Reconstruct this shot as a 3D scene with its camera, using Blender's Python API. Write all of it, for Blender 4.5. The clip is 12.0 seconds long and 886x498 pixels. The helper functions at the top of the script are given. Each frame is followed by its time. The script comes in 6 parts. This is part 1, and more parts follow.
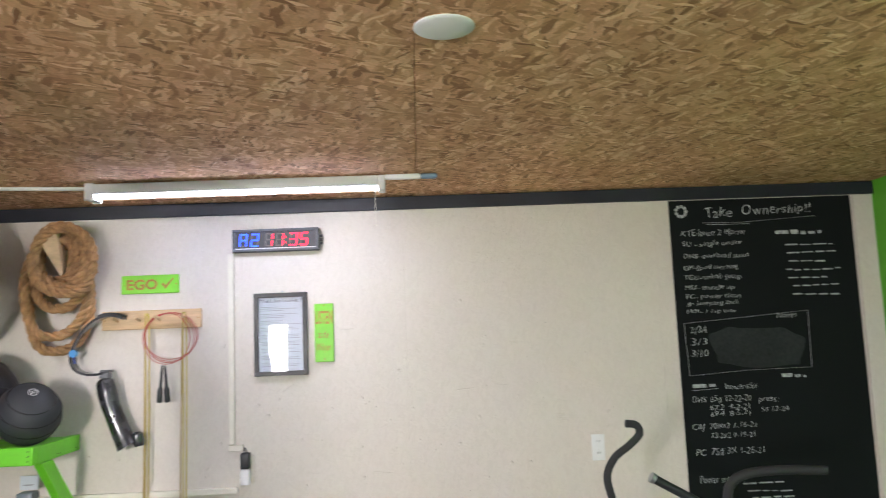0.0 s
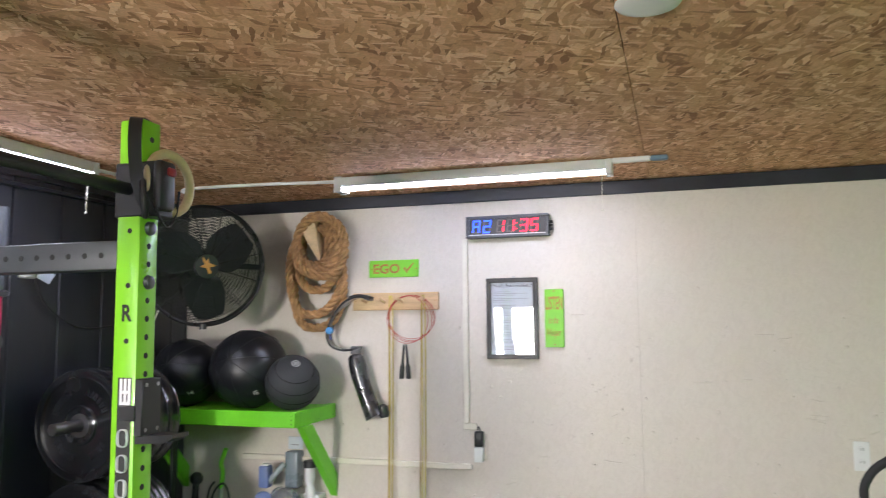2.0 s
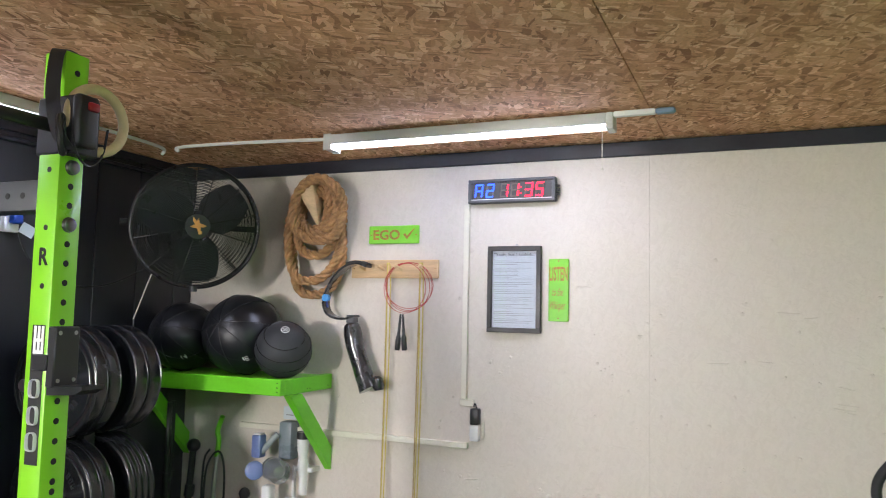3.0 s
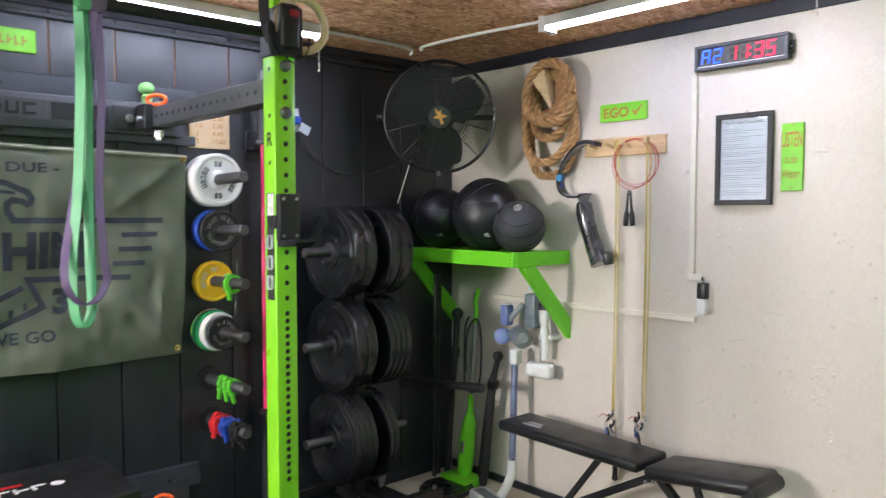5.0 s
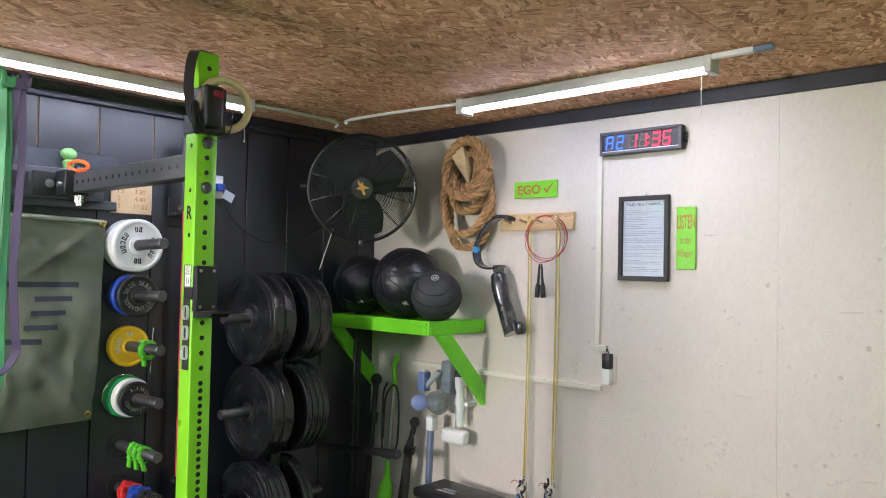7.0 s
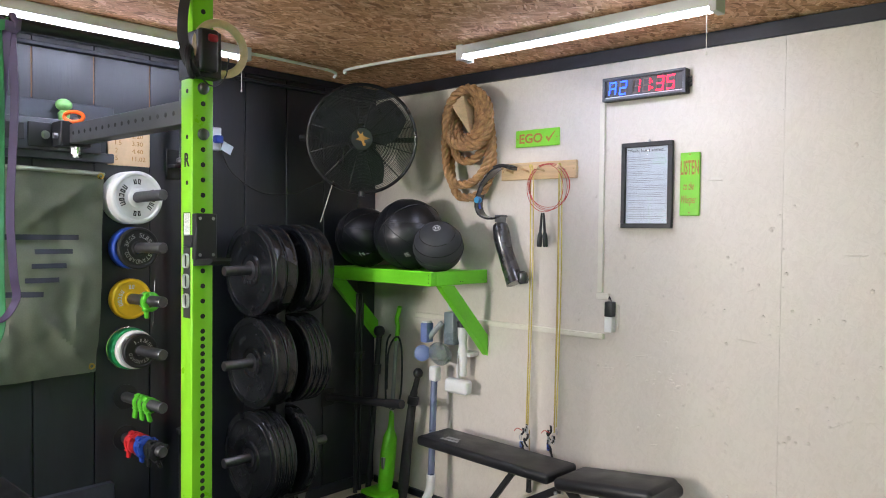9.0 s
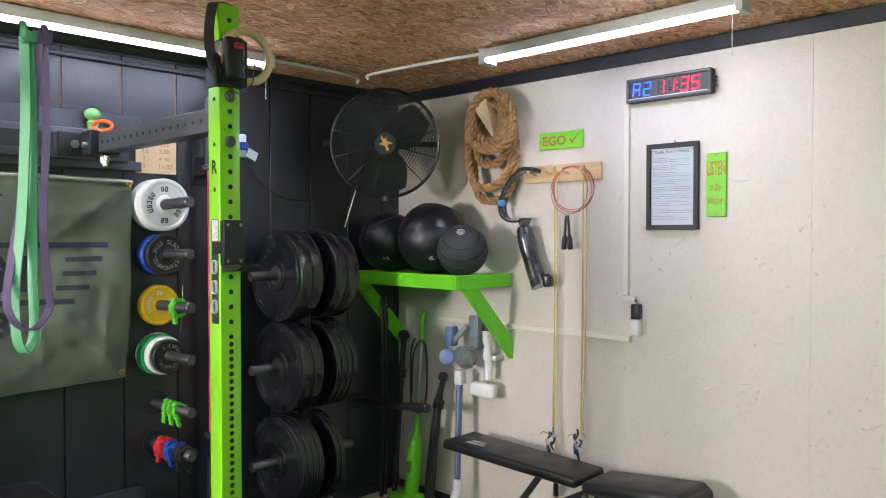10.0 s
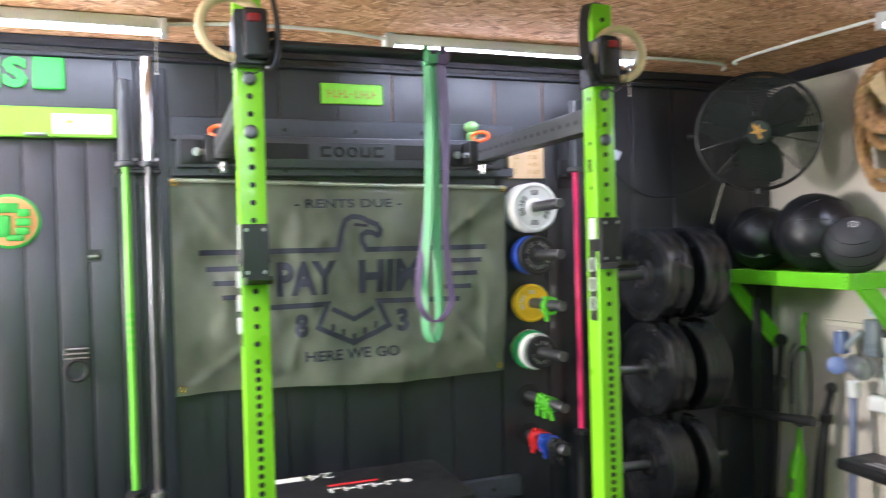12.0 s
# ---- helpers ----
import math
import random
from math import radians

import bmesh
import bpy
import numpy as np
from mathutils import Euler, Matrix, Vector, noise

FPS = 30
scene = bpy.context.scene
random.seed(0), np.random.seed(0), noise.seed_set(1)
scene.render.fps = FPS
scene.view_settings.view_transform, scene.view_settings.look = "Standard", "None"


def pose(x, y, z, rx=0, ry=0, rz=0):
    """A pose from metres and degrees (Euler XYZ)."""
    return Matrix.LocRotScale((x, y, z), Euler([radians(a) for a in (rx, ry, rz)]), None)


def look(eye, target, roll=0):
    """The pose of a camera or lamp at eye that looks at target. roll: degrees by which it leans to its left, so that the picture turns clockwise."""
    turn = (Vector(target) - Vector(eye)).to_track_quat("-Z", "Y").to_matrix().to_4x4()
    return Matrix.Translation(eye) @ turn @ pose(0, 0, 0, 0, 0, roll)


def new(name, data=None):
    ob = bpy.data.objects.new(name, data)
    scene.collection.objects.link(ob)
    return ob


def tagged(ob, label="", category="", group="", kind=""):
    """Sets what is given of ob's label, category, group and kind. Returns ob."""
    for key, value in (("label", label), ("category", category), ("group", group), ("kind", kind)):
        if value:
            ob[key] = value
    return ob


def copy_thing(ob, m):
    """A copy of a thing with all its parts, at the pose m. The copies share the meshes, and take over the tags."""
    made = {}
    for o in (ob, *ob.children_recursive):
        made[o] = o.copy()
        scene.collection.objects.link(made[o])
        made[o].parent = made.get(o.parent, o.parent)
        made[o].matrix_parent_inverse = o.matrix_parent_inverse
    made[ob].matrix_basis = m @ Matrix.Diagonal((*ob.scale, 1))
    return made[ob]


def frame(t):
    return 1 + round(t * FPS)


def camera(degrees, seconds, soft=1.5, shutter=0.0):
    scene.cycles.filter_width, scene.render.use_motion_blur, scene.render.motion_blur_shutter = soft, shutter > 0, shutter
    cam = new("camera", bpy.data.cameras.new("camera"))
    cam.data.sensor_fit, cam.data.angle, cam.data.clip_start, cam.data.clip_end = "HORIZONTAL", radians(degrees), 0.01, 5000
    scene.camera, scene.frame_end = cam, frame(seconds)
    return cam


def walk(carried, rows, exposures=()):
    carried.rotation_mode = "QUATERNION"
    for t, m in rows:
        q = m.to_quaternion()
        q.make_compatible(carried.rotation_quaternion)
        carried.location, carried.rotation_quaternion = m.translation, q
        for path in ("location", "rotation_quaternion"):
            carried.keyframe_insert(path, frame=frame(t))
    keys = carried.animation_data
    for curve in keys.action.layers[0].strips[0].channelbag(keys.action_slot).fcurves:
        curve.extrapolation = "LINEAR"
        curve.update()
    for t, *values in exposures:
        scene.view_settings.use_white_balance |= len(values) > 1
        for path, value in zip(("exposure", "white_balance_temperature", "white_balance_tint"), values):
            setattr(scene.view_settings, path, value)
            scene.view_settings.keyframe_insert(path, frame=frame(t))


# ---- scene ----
cam = camera(60.6, 12.0, soft=1.0, shutter=0.4)
PATH = [
    (0, (-0.008, -0.005, 1.685), (0.066, 1.981, 1.911), -2.3),
    (0.5, (-0.045, -0.045, 1.698), (-0.138, 1.94, 1.923), -0.1),
    (1, (-0.065, -0.055, 1.689), (-0.207, 1.929, 1.898), 0.9),
    (1.5, (-0.042, -0.04, 1.692), (-0.261, 1.938, 1.889), -0.2),
    (2, (0.115, 0.018, 1.699), (-0.471, 1.92, 1.895), -0.5),
    (2.5, (0.282, 0.183, 1.641), (-0.42, 2.05, 1.793), -0.0),
    (2.7, (0.322, 0.262, 1.626), (-0.383, 2.127, 1.782), 0.9),
    (4.3, (0.789, 0.587, 1.547), (-0.579, 2.045, 1.604), -1.0),
    (4.5, (0.862, 0.562, 1.515), (-0.557, 1.97, 1.492), -0.9),
    (5, (0.926, 0.522, 1.495), (-0.555, 1.862, 1.394), 0.0),
    (5.5, (0.978, 0.471, 1.48), (-0.598, 1.687, 1.29), 1.5),
    (6, (1.028, 0.473, 1.551), (-0.418, 1.855, 1.557), 1.0),
    (6.5, (1.061, 0.477, 1.563), (-0.295, 1.946, 1.622), 1.2),
    (8.5, (1.058, 0.493, 1.52), (-0.303, 1.959, 1.494), 0.6),
    (9, (1.048, 0.5, 1.509), (-0.311, 1.966, 1.455), 0.6),
    (9.5, (1.053, 0.492, 1.516), (-0.316, 1.949, 1.458), 0.8),
    (10, (1.036, 0.487, 1.512), (-0.363, 1.915, 1.466), -0.0),
    (10.5, (1.021, 0.486, 1.52), (-0.44, 1.851, 1.483), -0.5),
    (11, (1.022, 0.465, 1.513), (-0.555, 1.695, 1.486), -0.1),
    (11.5, (1.003, 0.436, 1.507), (-0.721, 1.448, 1.485), -0.5),
    (12, (0.95, 0.393, 1.49), (-0.925, 1.086, 1.466), -1.6),
]
walk(cam, [(t, look(eye, target, roll)) for t, eye, target, roll in PATH],
     exposures=[(0.0, 0.62), (2.5, 0.52), (4.5, 0.60), (5.5, 0.80), (6.5, 0.59), (8.5, 0.56), (9.5, 0.57), (10.5, 0.65), (12.0, 0.96)])

# ---- world and light ----
FLOOR, CEIL = -0.13, 2.39
WX, NY, EX, SY = -2.592, 3.78, 2.36, -2.6   # west, north, east, south faces of the room
world = bpy.data.worlds.new("sky")
scene.world = world
world.use_nodes = True
wn = world.node_tree
sky = wn.nodes.new("ShaderNodeTexSky")
sky.sky_type, sky.sun_disc = "NISHITA", False
sky.sun_elevation, sky.sun_rotation = radians(40), radians(200)
wn.links.new(sky.outputs[0], wn.nodes["Background"].inputs[0])
wn.nodes["Background"].inputs[1].default_value = 0.12
LAMP = 26.5
win_lamp = new("window_daylight", bpy.data.lights.new("window_daylight", "AREA"))
win_lamp.data.shape, win_lamp.data.size, win_lamp.data.size_y, win_lamp.data.energy = "RECTANGLE", 0.56, 0.70, 110.0
win_lamp.data.color = (1.0, 0.96, 0.93)
win_lamp.matrix_basis = look((-2.025, SY - 0.02, 1.55), (-0.6, 3.0, 1.0))


# ---- materials ----
def mat(name, col, rough=0.5, metal=0.0, var=0.12, scale=8.0, bump=0.0, bscale=60.0, emit=0.0, coat=0.0, spec=0.5, stretch=(1, 1, 1)):
    """A plain surface with two scales of colour and gloss variation and a fine relief."""
    m = bpy.data.materials.new(name)
    m.use_nodes = True
    nt = m.node_tree
    b = nt.nodes["Principled BSDF"]
    b.inputs["Metallic"].default_value = metal
    b.inputs["Specular IOR Level"].default_value = spec
    b.inputs["Coat Weight"].default_value = coat
    if emit:
        b.inputs["Base Color"].default_value = (*col, 1)
        b.inputs["Emission Color"].default_value = (*col, 1)
        b.inputs["Emission Strength"].default_value = emit
        return m
    tc = nt.nodes.new("ShaderNodeTexCoord")
    mp = nt.nodes.new("ShaderNodeMapping")
    mp.inputs["Scale"].default_value = stretch
    nt.links.new(tc.outputs["Object"], mp.inputs[0])
    n1 = nt.nodes.new("ShaderNodeTexNoise")
    n1.inputs["Scale"].default_value, n1.inputs["Detail"].default_value = scale, 6
    n2 = nt.nodes.new("ShaderNodeTexNoise")
    n2.inputs["Scale"].default_value, n2.inputs["Detail"].default_value = bscale, 4
    nt.links.new(mp.outputs[0], n1.inputs["Vector"])
    nt.links.new(mp.outputs[0], n2.inputs["Vector"])
    add = nt.nodes.new("ShaderNodeMath")
    add.operation = "MULTIPLY_ADD"
    nt.links.new(n2.outputs["Fac"], add.inputs[0])
    add.inputs[1].default_value = 0.5
    nt.links.new(n1.outputs["Fac"], add.inputs[2])
    mr = nt.nodes.new("ShaderNodeMapRange")
    mr.inputs["From Min"].default_value, mr.inputs["From Max"].default_value = 0.45, 1.05
    mr.inputs["To Min"].default_value, mr.inputs["To Max"].default_value = 1 - var, 1 + var
    nt.links.new(add.outputs[0], mr.inputs["Value"])
    mx = nt.nodes.new("ShaderNodeVectorMath")
    mx.operation = "SCALE"
    mx.inputs[0].default_value = col
    nt.links.new(mr.outputs[0], mx.inputs["Scale"])
    nt.links.new(mx.outputs[0], b.inputs["Base Color"])
    rr = nt.nodes.new("ShaderNodeMapRange")
    rr.inputs["From Min"].default_value, rr.inputs["From Max"].default_value = 0.3, 0.7
    rr.inputs["To Min"].default_value, rr.inputs["To Max"].default_value = max(rough - 0.08, 0.02), min(rough + 0.1, 1)
    nt.links.new(n1.outputs["Fac"], rr.inputs["Value"])
    nt.links.new(rr.outputs[0], b.inputs["Roughness"])
    if bump:
        bp = nt.nodes.new("ShaderNodeBump")
        bp.inputs["Strength"].default_value, bp.inputs["Distance"].default_value = 1.0, bump
        nt.links.new(n2.outputs["Fac"], bp.inputs["Height"])
        nt.links.new(bp.outputs[0], b.inputs["Normal"])
    return m


def strand_board(name, ramp, rough, relief, flake=1.0, mixin=1.0):
    """Oriented strand board: overlapping layers of long flakes at several angles."""
    m = bpy.data.materials.new(name)
    m.use_nodes = True
    nt = m.node_tree
    b = nt.nodes["Principled BSDF"]
    b.inputs["Roughness"].default_value = rough
    b.inputs["Specular IOR Level"].default_value = 0.2 if rough > 0.6 else 0.5
    tc = nt.nodes.new("ShaderNodeTexCoord")
    col = hgt = None
    layers = ((82, 11, 33), (-46, 12, 37), (40, 11, 32), (6, 13, 38), (-70, 15, 52), (58, 15, 46), (98, 17, 60), (-62, 20, 82), (30, 26, 110))
    for i, (ang, sl, sw) in enumerate(layers):
        mp = nt.nodes.new("ShaderNodeMapping")
        mp.vector_type = "TEXTURE"
        mp.inputs["Rotation"].default_value = (0, 0, radians(ang)) if name != "painted_strand_board" else (0, radians(ang), 0)
        mp.inputs["Location"].default_value = (3.1 * i, 1.7 * i, 0.6 * i)
        mp.inputs["Scale"].default_value = (1 / (sl * flake), 1 / (sw * flake), 1) if name != "painted_strand_board" else (1 / (sl * flake), 1, 1 / (sw * flake))
        nz = nt.nodes.new("ShaderNodeTexNoise")
        nz.inputs["Scale"].default_value = 9
        nt.links.new(tc.outputs["Object"], nz.inputs["Vector"])
        wob = nt.nodes.new("ShaderNodeVectorMath")
        wob.operation = "MULTIPLY_ADD"
        nt.links.new(nz.outputs["Color"], wob.inputs[0])
        wob.inputs[1].default_value = (0.055, 0.055, 0.055)
        nt.links.new(tc.outputs["Object"], wob.inputs[2])
        nt.links.new(wob.outputs[0], mp.inputs[0])
        v = nt.nodes.new("ShaderNodeTexVoronoi")
        v.voronoi_dimensions = "3D"
        v.inputs["Scale"].default_value = 1.0
        nt.links.new(mp.outputs[0], v.inputs["Vector"])
        sep = nt.nodes.new("ShaderNodeSeparateColor")
        nt.links.new(v.outputs["Color"], sep.inputs[0])
        cr = nt.nodes.new("ShaderNodeValToRGB")
        cr.color_ramp.elements[0].color, cr.color_ramp.elements[1].color = (*ramp[0], 1), (*ramp[-1], 1)
        for k, c in enumerate(ramp[1:-1]):
            e = cr.color_ramp.elements.new((k + 1) / (len(ramp) - 1))
            e.color = (*c, 1)
        nt.links.new(sep.outputs[0], cr.inputs[0])
        if col is None:
            col, hgt = cr.outputs[0], sep.outputs[1]
            continue
        gt = nt.nodes.new("ShaderNodeMath")
        gt.operation = "GREATER_THAN"
        gt.inputs[1].default_value = 0.5 if i < 6 else 0.66 if i < 8 else 0.8
        nt.links.new(sep.outputs[2], gt.inputs[0])
        mix = nt.nodes.new("ShaderNodeMix")
        mix.data_type = "RGBA"
        nt.links.new(gt.outputs[0], mix.inputs[0])
        nt.links.new(col, mix.inputs[6])
        nt.links.new(cr.outputs[0], mix.inputs[7])
        mh = nt.nodes.new("ShaderNodeMix")
        nt.links.new(gt.outputs[0], mh.inputs[0])
        nt.links.new(hgt, mh.inputs[2])
        nt.links.new(sep.outputs[1], mh.inputs[3])
        col, hgt = mix.outputs[2], mh.outputs[0]
    # fine grain and broad blotches
    g = nt.nodes.new("ShaderNodeTexNoise")
    g.inputs["Scale"].default_value, g.inputs["Detail"].default_value = 130, 3
    big = nt.nodes.new("ShaderNodeTexNoise")
    big.inputs["Scale"].default_value, big.inputs["Detail"].default_value = 2.2, 4
    nt.links.new(tc.outputs["Object"], g.inputs["Vector"])
    nt.links.new(tc.outputs["Object"], big.inputs["Vector"])
    s = nt.nodes.new("ShaderNodeMath")
    s.operation = "MULTIPLY_ADD"
    nt.links.new(g.outputs["Fac"], s.inputs[0])
    s.inputs[1].default_value = 0.5 * mixin
    sb = nt.nodes.new("ShaderNodeMath")
    sb.operation = "MULTIPLY_ADD"
    nt.links.new(big.outputs["Fac"], sb.inputs[0])
    sb.inputs[1].default_value = 0.5 * mixin
    sb.inputs[2].default_value = 1 - 0.5 * mixin
    nt.links.new(sb.outputs[0], s.inputs[2])
    sc = nt.nodes.new("ShaderNodeVectorMath")
    sc.operation = "SCALE"
    nt.links.new(col, sc.inputs[0])
    nt.links.new(s.outputs[0], sc.inputs["Scale"])
    nt.links.new(sc.outputs[0], b.inputs["Base Color"])
    hs = nt.nodes.new("ShaderNodeMath")
    hs.operation = "MULTIPLY_ADD"
    nt.links.new(g.outputs["Fac"], hs.inputs[0])
    hs.inputs[1].default_value = 0.4
    nt.links.new(hgt, hs.inputs[2])
    bp = nt.nodes.new("ShaderNodeBump")
    bp.inputs["Strength"].default_value, bp.inputs["Distance"].default_value = 1.0, relief
    nt.links.new(hs.outputs[0], bp.inputs["Height"])
    nt.links.new(bp.outputs[0], b.inputs["Normal"])
    return m


OSB = strand_board("strand_board", [(0.34, 0.160, 0.082), (0.57, 0.295, 0.158), (0.66, 0.355, 0.20), (0.72, 0.405, 0.235), (0.78, 0.46, 0.275), (0.96, 0.66, 0.43)], 0.8, 0.0014, 0.82)
CREAM = strand_board("painted_strand_board", [(0.635, 0.575, 0.505), (0.66, 0.60, 0.53), (0.675, 0.615, 0.545)], 0.44, 0.0006, 1.6, 0.14)
BLACKWALL = mat("black_wall_paint", (0.0095, 0.0118, 0.018), 0.42, var=0.4, scale=4, bump=0.0007, bscale=26, stretch=(1, 3, 0.35), spec=0.85)
TRIMBLACK = mat("black_trim_paint", (0.016, 0.0185, 0.028), 0.36, var=0.3, scale=6, bump=0.0008, bscale=50)
GREENWALL = mat("green_wall_paint", (0.12, 0.45, 0.03), 0.5, bump=0.0006)
CONCRETE = mat("sealed_concrete", (0.66, 0.57, 0.43), 0.5, var=0.2, scale=5, bump=0.0006, bscale=90)
RUBBER = mat("rubber_mat", (0.018, 0.018, 0.019), 0.75, var=0.4, scale=5, bump=0.0012, bscale=220)
LIME = mat("lime_powder_coat", (0.235, 0.62, 0.022), 0.33, var=0.06, bump=0.0002, bscale=350, coat=0.2)
LIMEPAINT = mat("lime_paint", (0.155, 0.60, 0.018), 0.38, var=0.1, bump=0.0004, bscale=70)
LIMESIGN = mat("lime_sign_paint", (0.21, 0.62, 0.035), 0.45, var=0.08)
STEELBLK = mat("black_powder_coat", (0.014, 0.0145, 0.016), 0.42, var=0.25, bump=0.0002, bscale=300)
CHARCOAL = mat("charcoal_powder_coat", (0.06, 0.064, 0.072), 0.42, var=0.2, bump=0.0002, bscale=300)
PLASTIC = mat("black_plastic", (0.02, 0.02, 0.022), 0.38, var=0.2)
# near-black; also paints the shade inside holes, slots and cut letters
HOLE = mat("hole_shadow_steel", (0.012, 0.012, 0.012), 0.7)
BUMPER = mat("bumper_rubber", (0.0115, 0.0125, 0.0142), 0.21, var=0.25, scale=5, spec=0.62)
VINYL = mat("black_vinyl", (0.011, 0.011, 0.0125), 0.4, var=0.25, bump=0.0006, bscale=240)
LEATHER = mat("black_ball_leather", (0.010, 0.011, 0.0135), 0.34, var=0.3, bump=0.0008, bscale=60)
SLAM = mat("slam_ball_rubber", (0.032, 0.034, 0.038), 0.62, var=0.2, bump=0.0006, bscale=160)
CHROME = mat("chrome", (0.75, 0.75, 0.76), 0.2, metal=1.0, var=0.08)
ZINC = mat("zinc_steel", (0.45, 0.45, 0.46), 0.35, metal=1.0, var=0.15)
PEGSTEEL = mat("dark_brushed_steel", (0.16, 0.16, 0.17), 0.36, metal=0.9, var=0.2)
WOOD = mat("pine", (0.62, 0.43, 0.24), 0.55, var=0.2, scale=5, bump=0.0005, bscale=30, stretch=(1, 6, 10))
RINGWOOD = mat("birch_ring", (0.62, 0.47, 0.26), 0.45, var=0.15, scale=14)
PLYCARD = mat("wood_card", (0.66, 0.47, 0.28), 0.6, var=0.12, scale=10)
ROPE = mat("manila_rope", (0.40, 0.225, 0.10), 0.85, var=0.5, scale=30, bump=0.003, bscale=220)
WHITE = mat("white_plastic", (0.78, 0.78, 0.77), 0.4, var=0.04)
IVORY = mat("ivory_plastic", (0.72, 0.68, 0.58), 0.4, var=0.05)
HOUSING = mat("white_enamel", (0.62, 0.62, 0.62), 0.4, var=0.05)
LENS = mat("lit_lamp_lens", (0.865, 0.92, 1.21), emit=LAMP)
PAPER = mat("white_paper", (0.60, 0.65, 0.70), 0.6, var=0.03)
INK = mat("grey_ink", (0.27, 0.28, 0.30), 0.6)
BLACKINK = mat("black_ink", (0.02, 0.02, 0.02), 0.6)
BROWNINK = mat("burnt_orange_brown_paint", (0.40, 0.19, 0.04), 0.6, var=0.3, scale=30)
CHALKBOARD = mat("chalkboard", (0.0060, 0.0078, 0.0078), 0.85, var=0.5, scale=3, bump=0.0003, bscale=200, spec=0.2)
CHALK = mat("chalk", (0.38, 0.39, 0.39), 0.9, var=0.6, scale=60)
SMUDGE = mat("chalk_dust_smudge", (0.017, 0.020, 0.020), 0.9, var=0.8, scale=5)
OLIVE = mat("olive_nylon", (0.25, 0.28, 0.21), 0.36, var=0.16, scale=4, bump=0.0006, bscale=160)
NAVY = mat("navy_print", (0.026, 0.030, 0.048), 0.6, var=0.25, scale=30)
BRASS = mat("brass", (0.65, 0.45, 0.12), 0.3, metal=1.0)
GOLD = mat("gold_print", (0.60, 0.30, 0.07), 0.4, var=0.2, scale=40)
ORANGE = mat("orange_plastic", (0.85, 0.12, 0.012), 0.4)
RED = mat("red_plastic", (0.55, 0.02, 0.025), 0.4)
BLUE = mat("blue_plastic", (0.015, 0.06, 0.36), 0.42)
YELLOW = mat("yellow_rubber", (0.80, 0.50, 0.012), 0.5, var=0.1)
GREENRUB = mat("green_rubber", (0.012, 0.30, 0.085), 0.5, var=0.1)
WHITERUB = mat("white_rubber", (0.70, 0.70, 0.68), 0.5, var=0.06)
CLAMP = mat("clamp_green_plastic", (0.10, 0.50, 0.03), 0.4)
PINK = mat("pink_bar_coat", (0.80, 0.035, 0.16), 0.35, var=0.06)
GREENBAR = mat("green_bar_coat", (0.16, 0.52, 0.06), 0.35, var=0.06)
BANDGREEN = mat("green_latex", (0.10, 0.36, 0.16), 0.5, var=0.12, scale=14)
BANDPURPLE = mat("purple_latex", (0.13, 0.08, 0.17), 0.5, var=0.12, scale=14)
TUBEY = mat("yellow_latex_tube", (0.55, 0.43, 0.10), 0.4, var=0.15)
TUBET = mat("tan_latex_tube", (0.42, 0.29, 0.10), 0.4, var=0.15)
REDWIRE = mat("red_coated_wire", (0.45, 0.05, 0.04), 0.35)
CARBON = mat("carbon_fibre", (0.03, 0.03, 0.033), 0.25, var=0.4, scale=12, coat=0.6)
LAVENDER = mat("lavender_plastic", (0.16, 0.22, 0.45), 0.35)
TUBEBLUE = mat("blue_grey_anodised", (0.20, 0.23, 0.36), 0.35, metal=0.5)
CLEAR = bpy.data.materials.new("clear_plastic")
CLEAR.use_nodes = True
cb = CLEAR.node_tree.nodes["Principled BSDF"]
cb.inputs["Transmission Weight"].default_value, cb.inputs["Roughness"].default_value = 0.85, 0.12
cb.inputs["Base Color"].default_value = (0.75, 0.80, 0.84, 1)
cb.inputs["IOR"].default_value = 1.2
GLASS = bpy.data.materials.new("clear_glass")
GLASS.use_nodes = True
gt_ = GLASS.node_tree
gt_.nodes.clear()
g_out, g_mix, g_tr, g_gl, g_fr = (gt_.nodes.new(k) for k in ("ShaderNodeOutputMaterial", "ShaderNodeMixShader", "ShaderNodeBsdfTransparent", "ShaderNodeBsdfGlossy", "ShaderNodeFresnel"))
g_gl.inputs["Roughness"].default_value = 0.02
gt_.links.new(g_fr.outputs[0], g_mix.inputs[0])
gt_.links.new(g_tr.outputs[0], g_mix.inputs[1])
gt_.links.new(g_gl.outputs[0], g_mix.inputs[2])
gt_.links.new(g_mix.outputs[0], g_out.inputs[0])
LEDBLUE = mat("lit_blue_segment", (0.015, 0.07, 1.0), emit=2.6)
LEDRED = mat("lit_red_segment", (1.0, 0.012, 0.04), emit=2.6)
LEDOFF = mat("unlit_segment", (0.12, 0.11, 0.10), 0.8, spec=0.2)


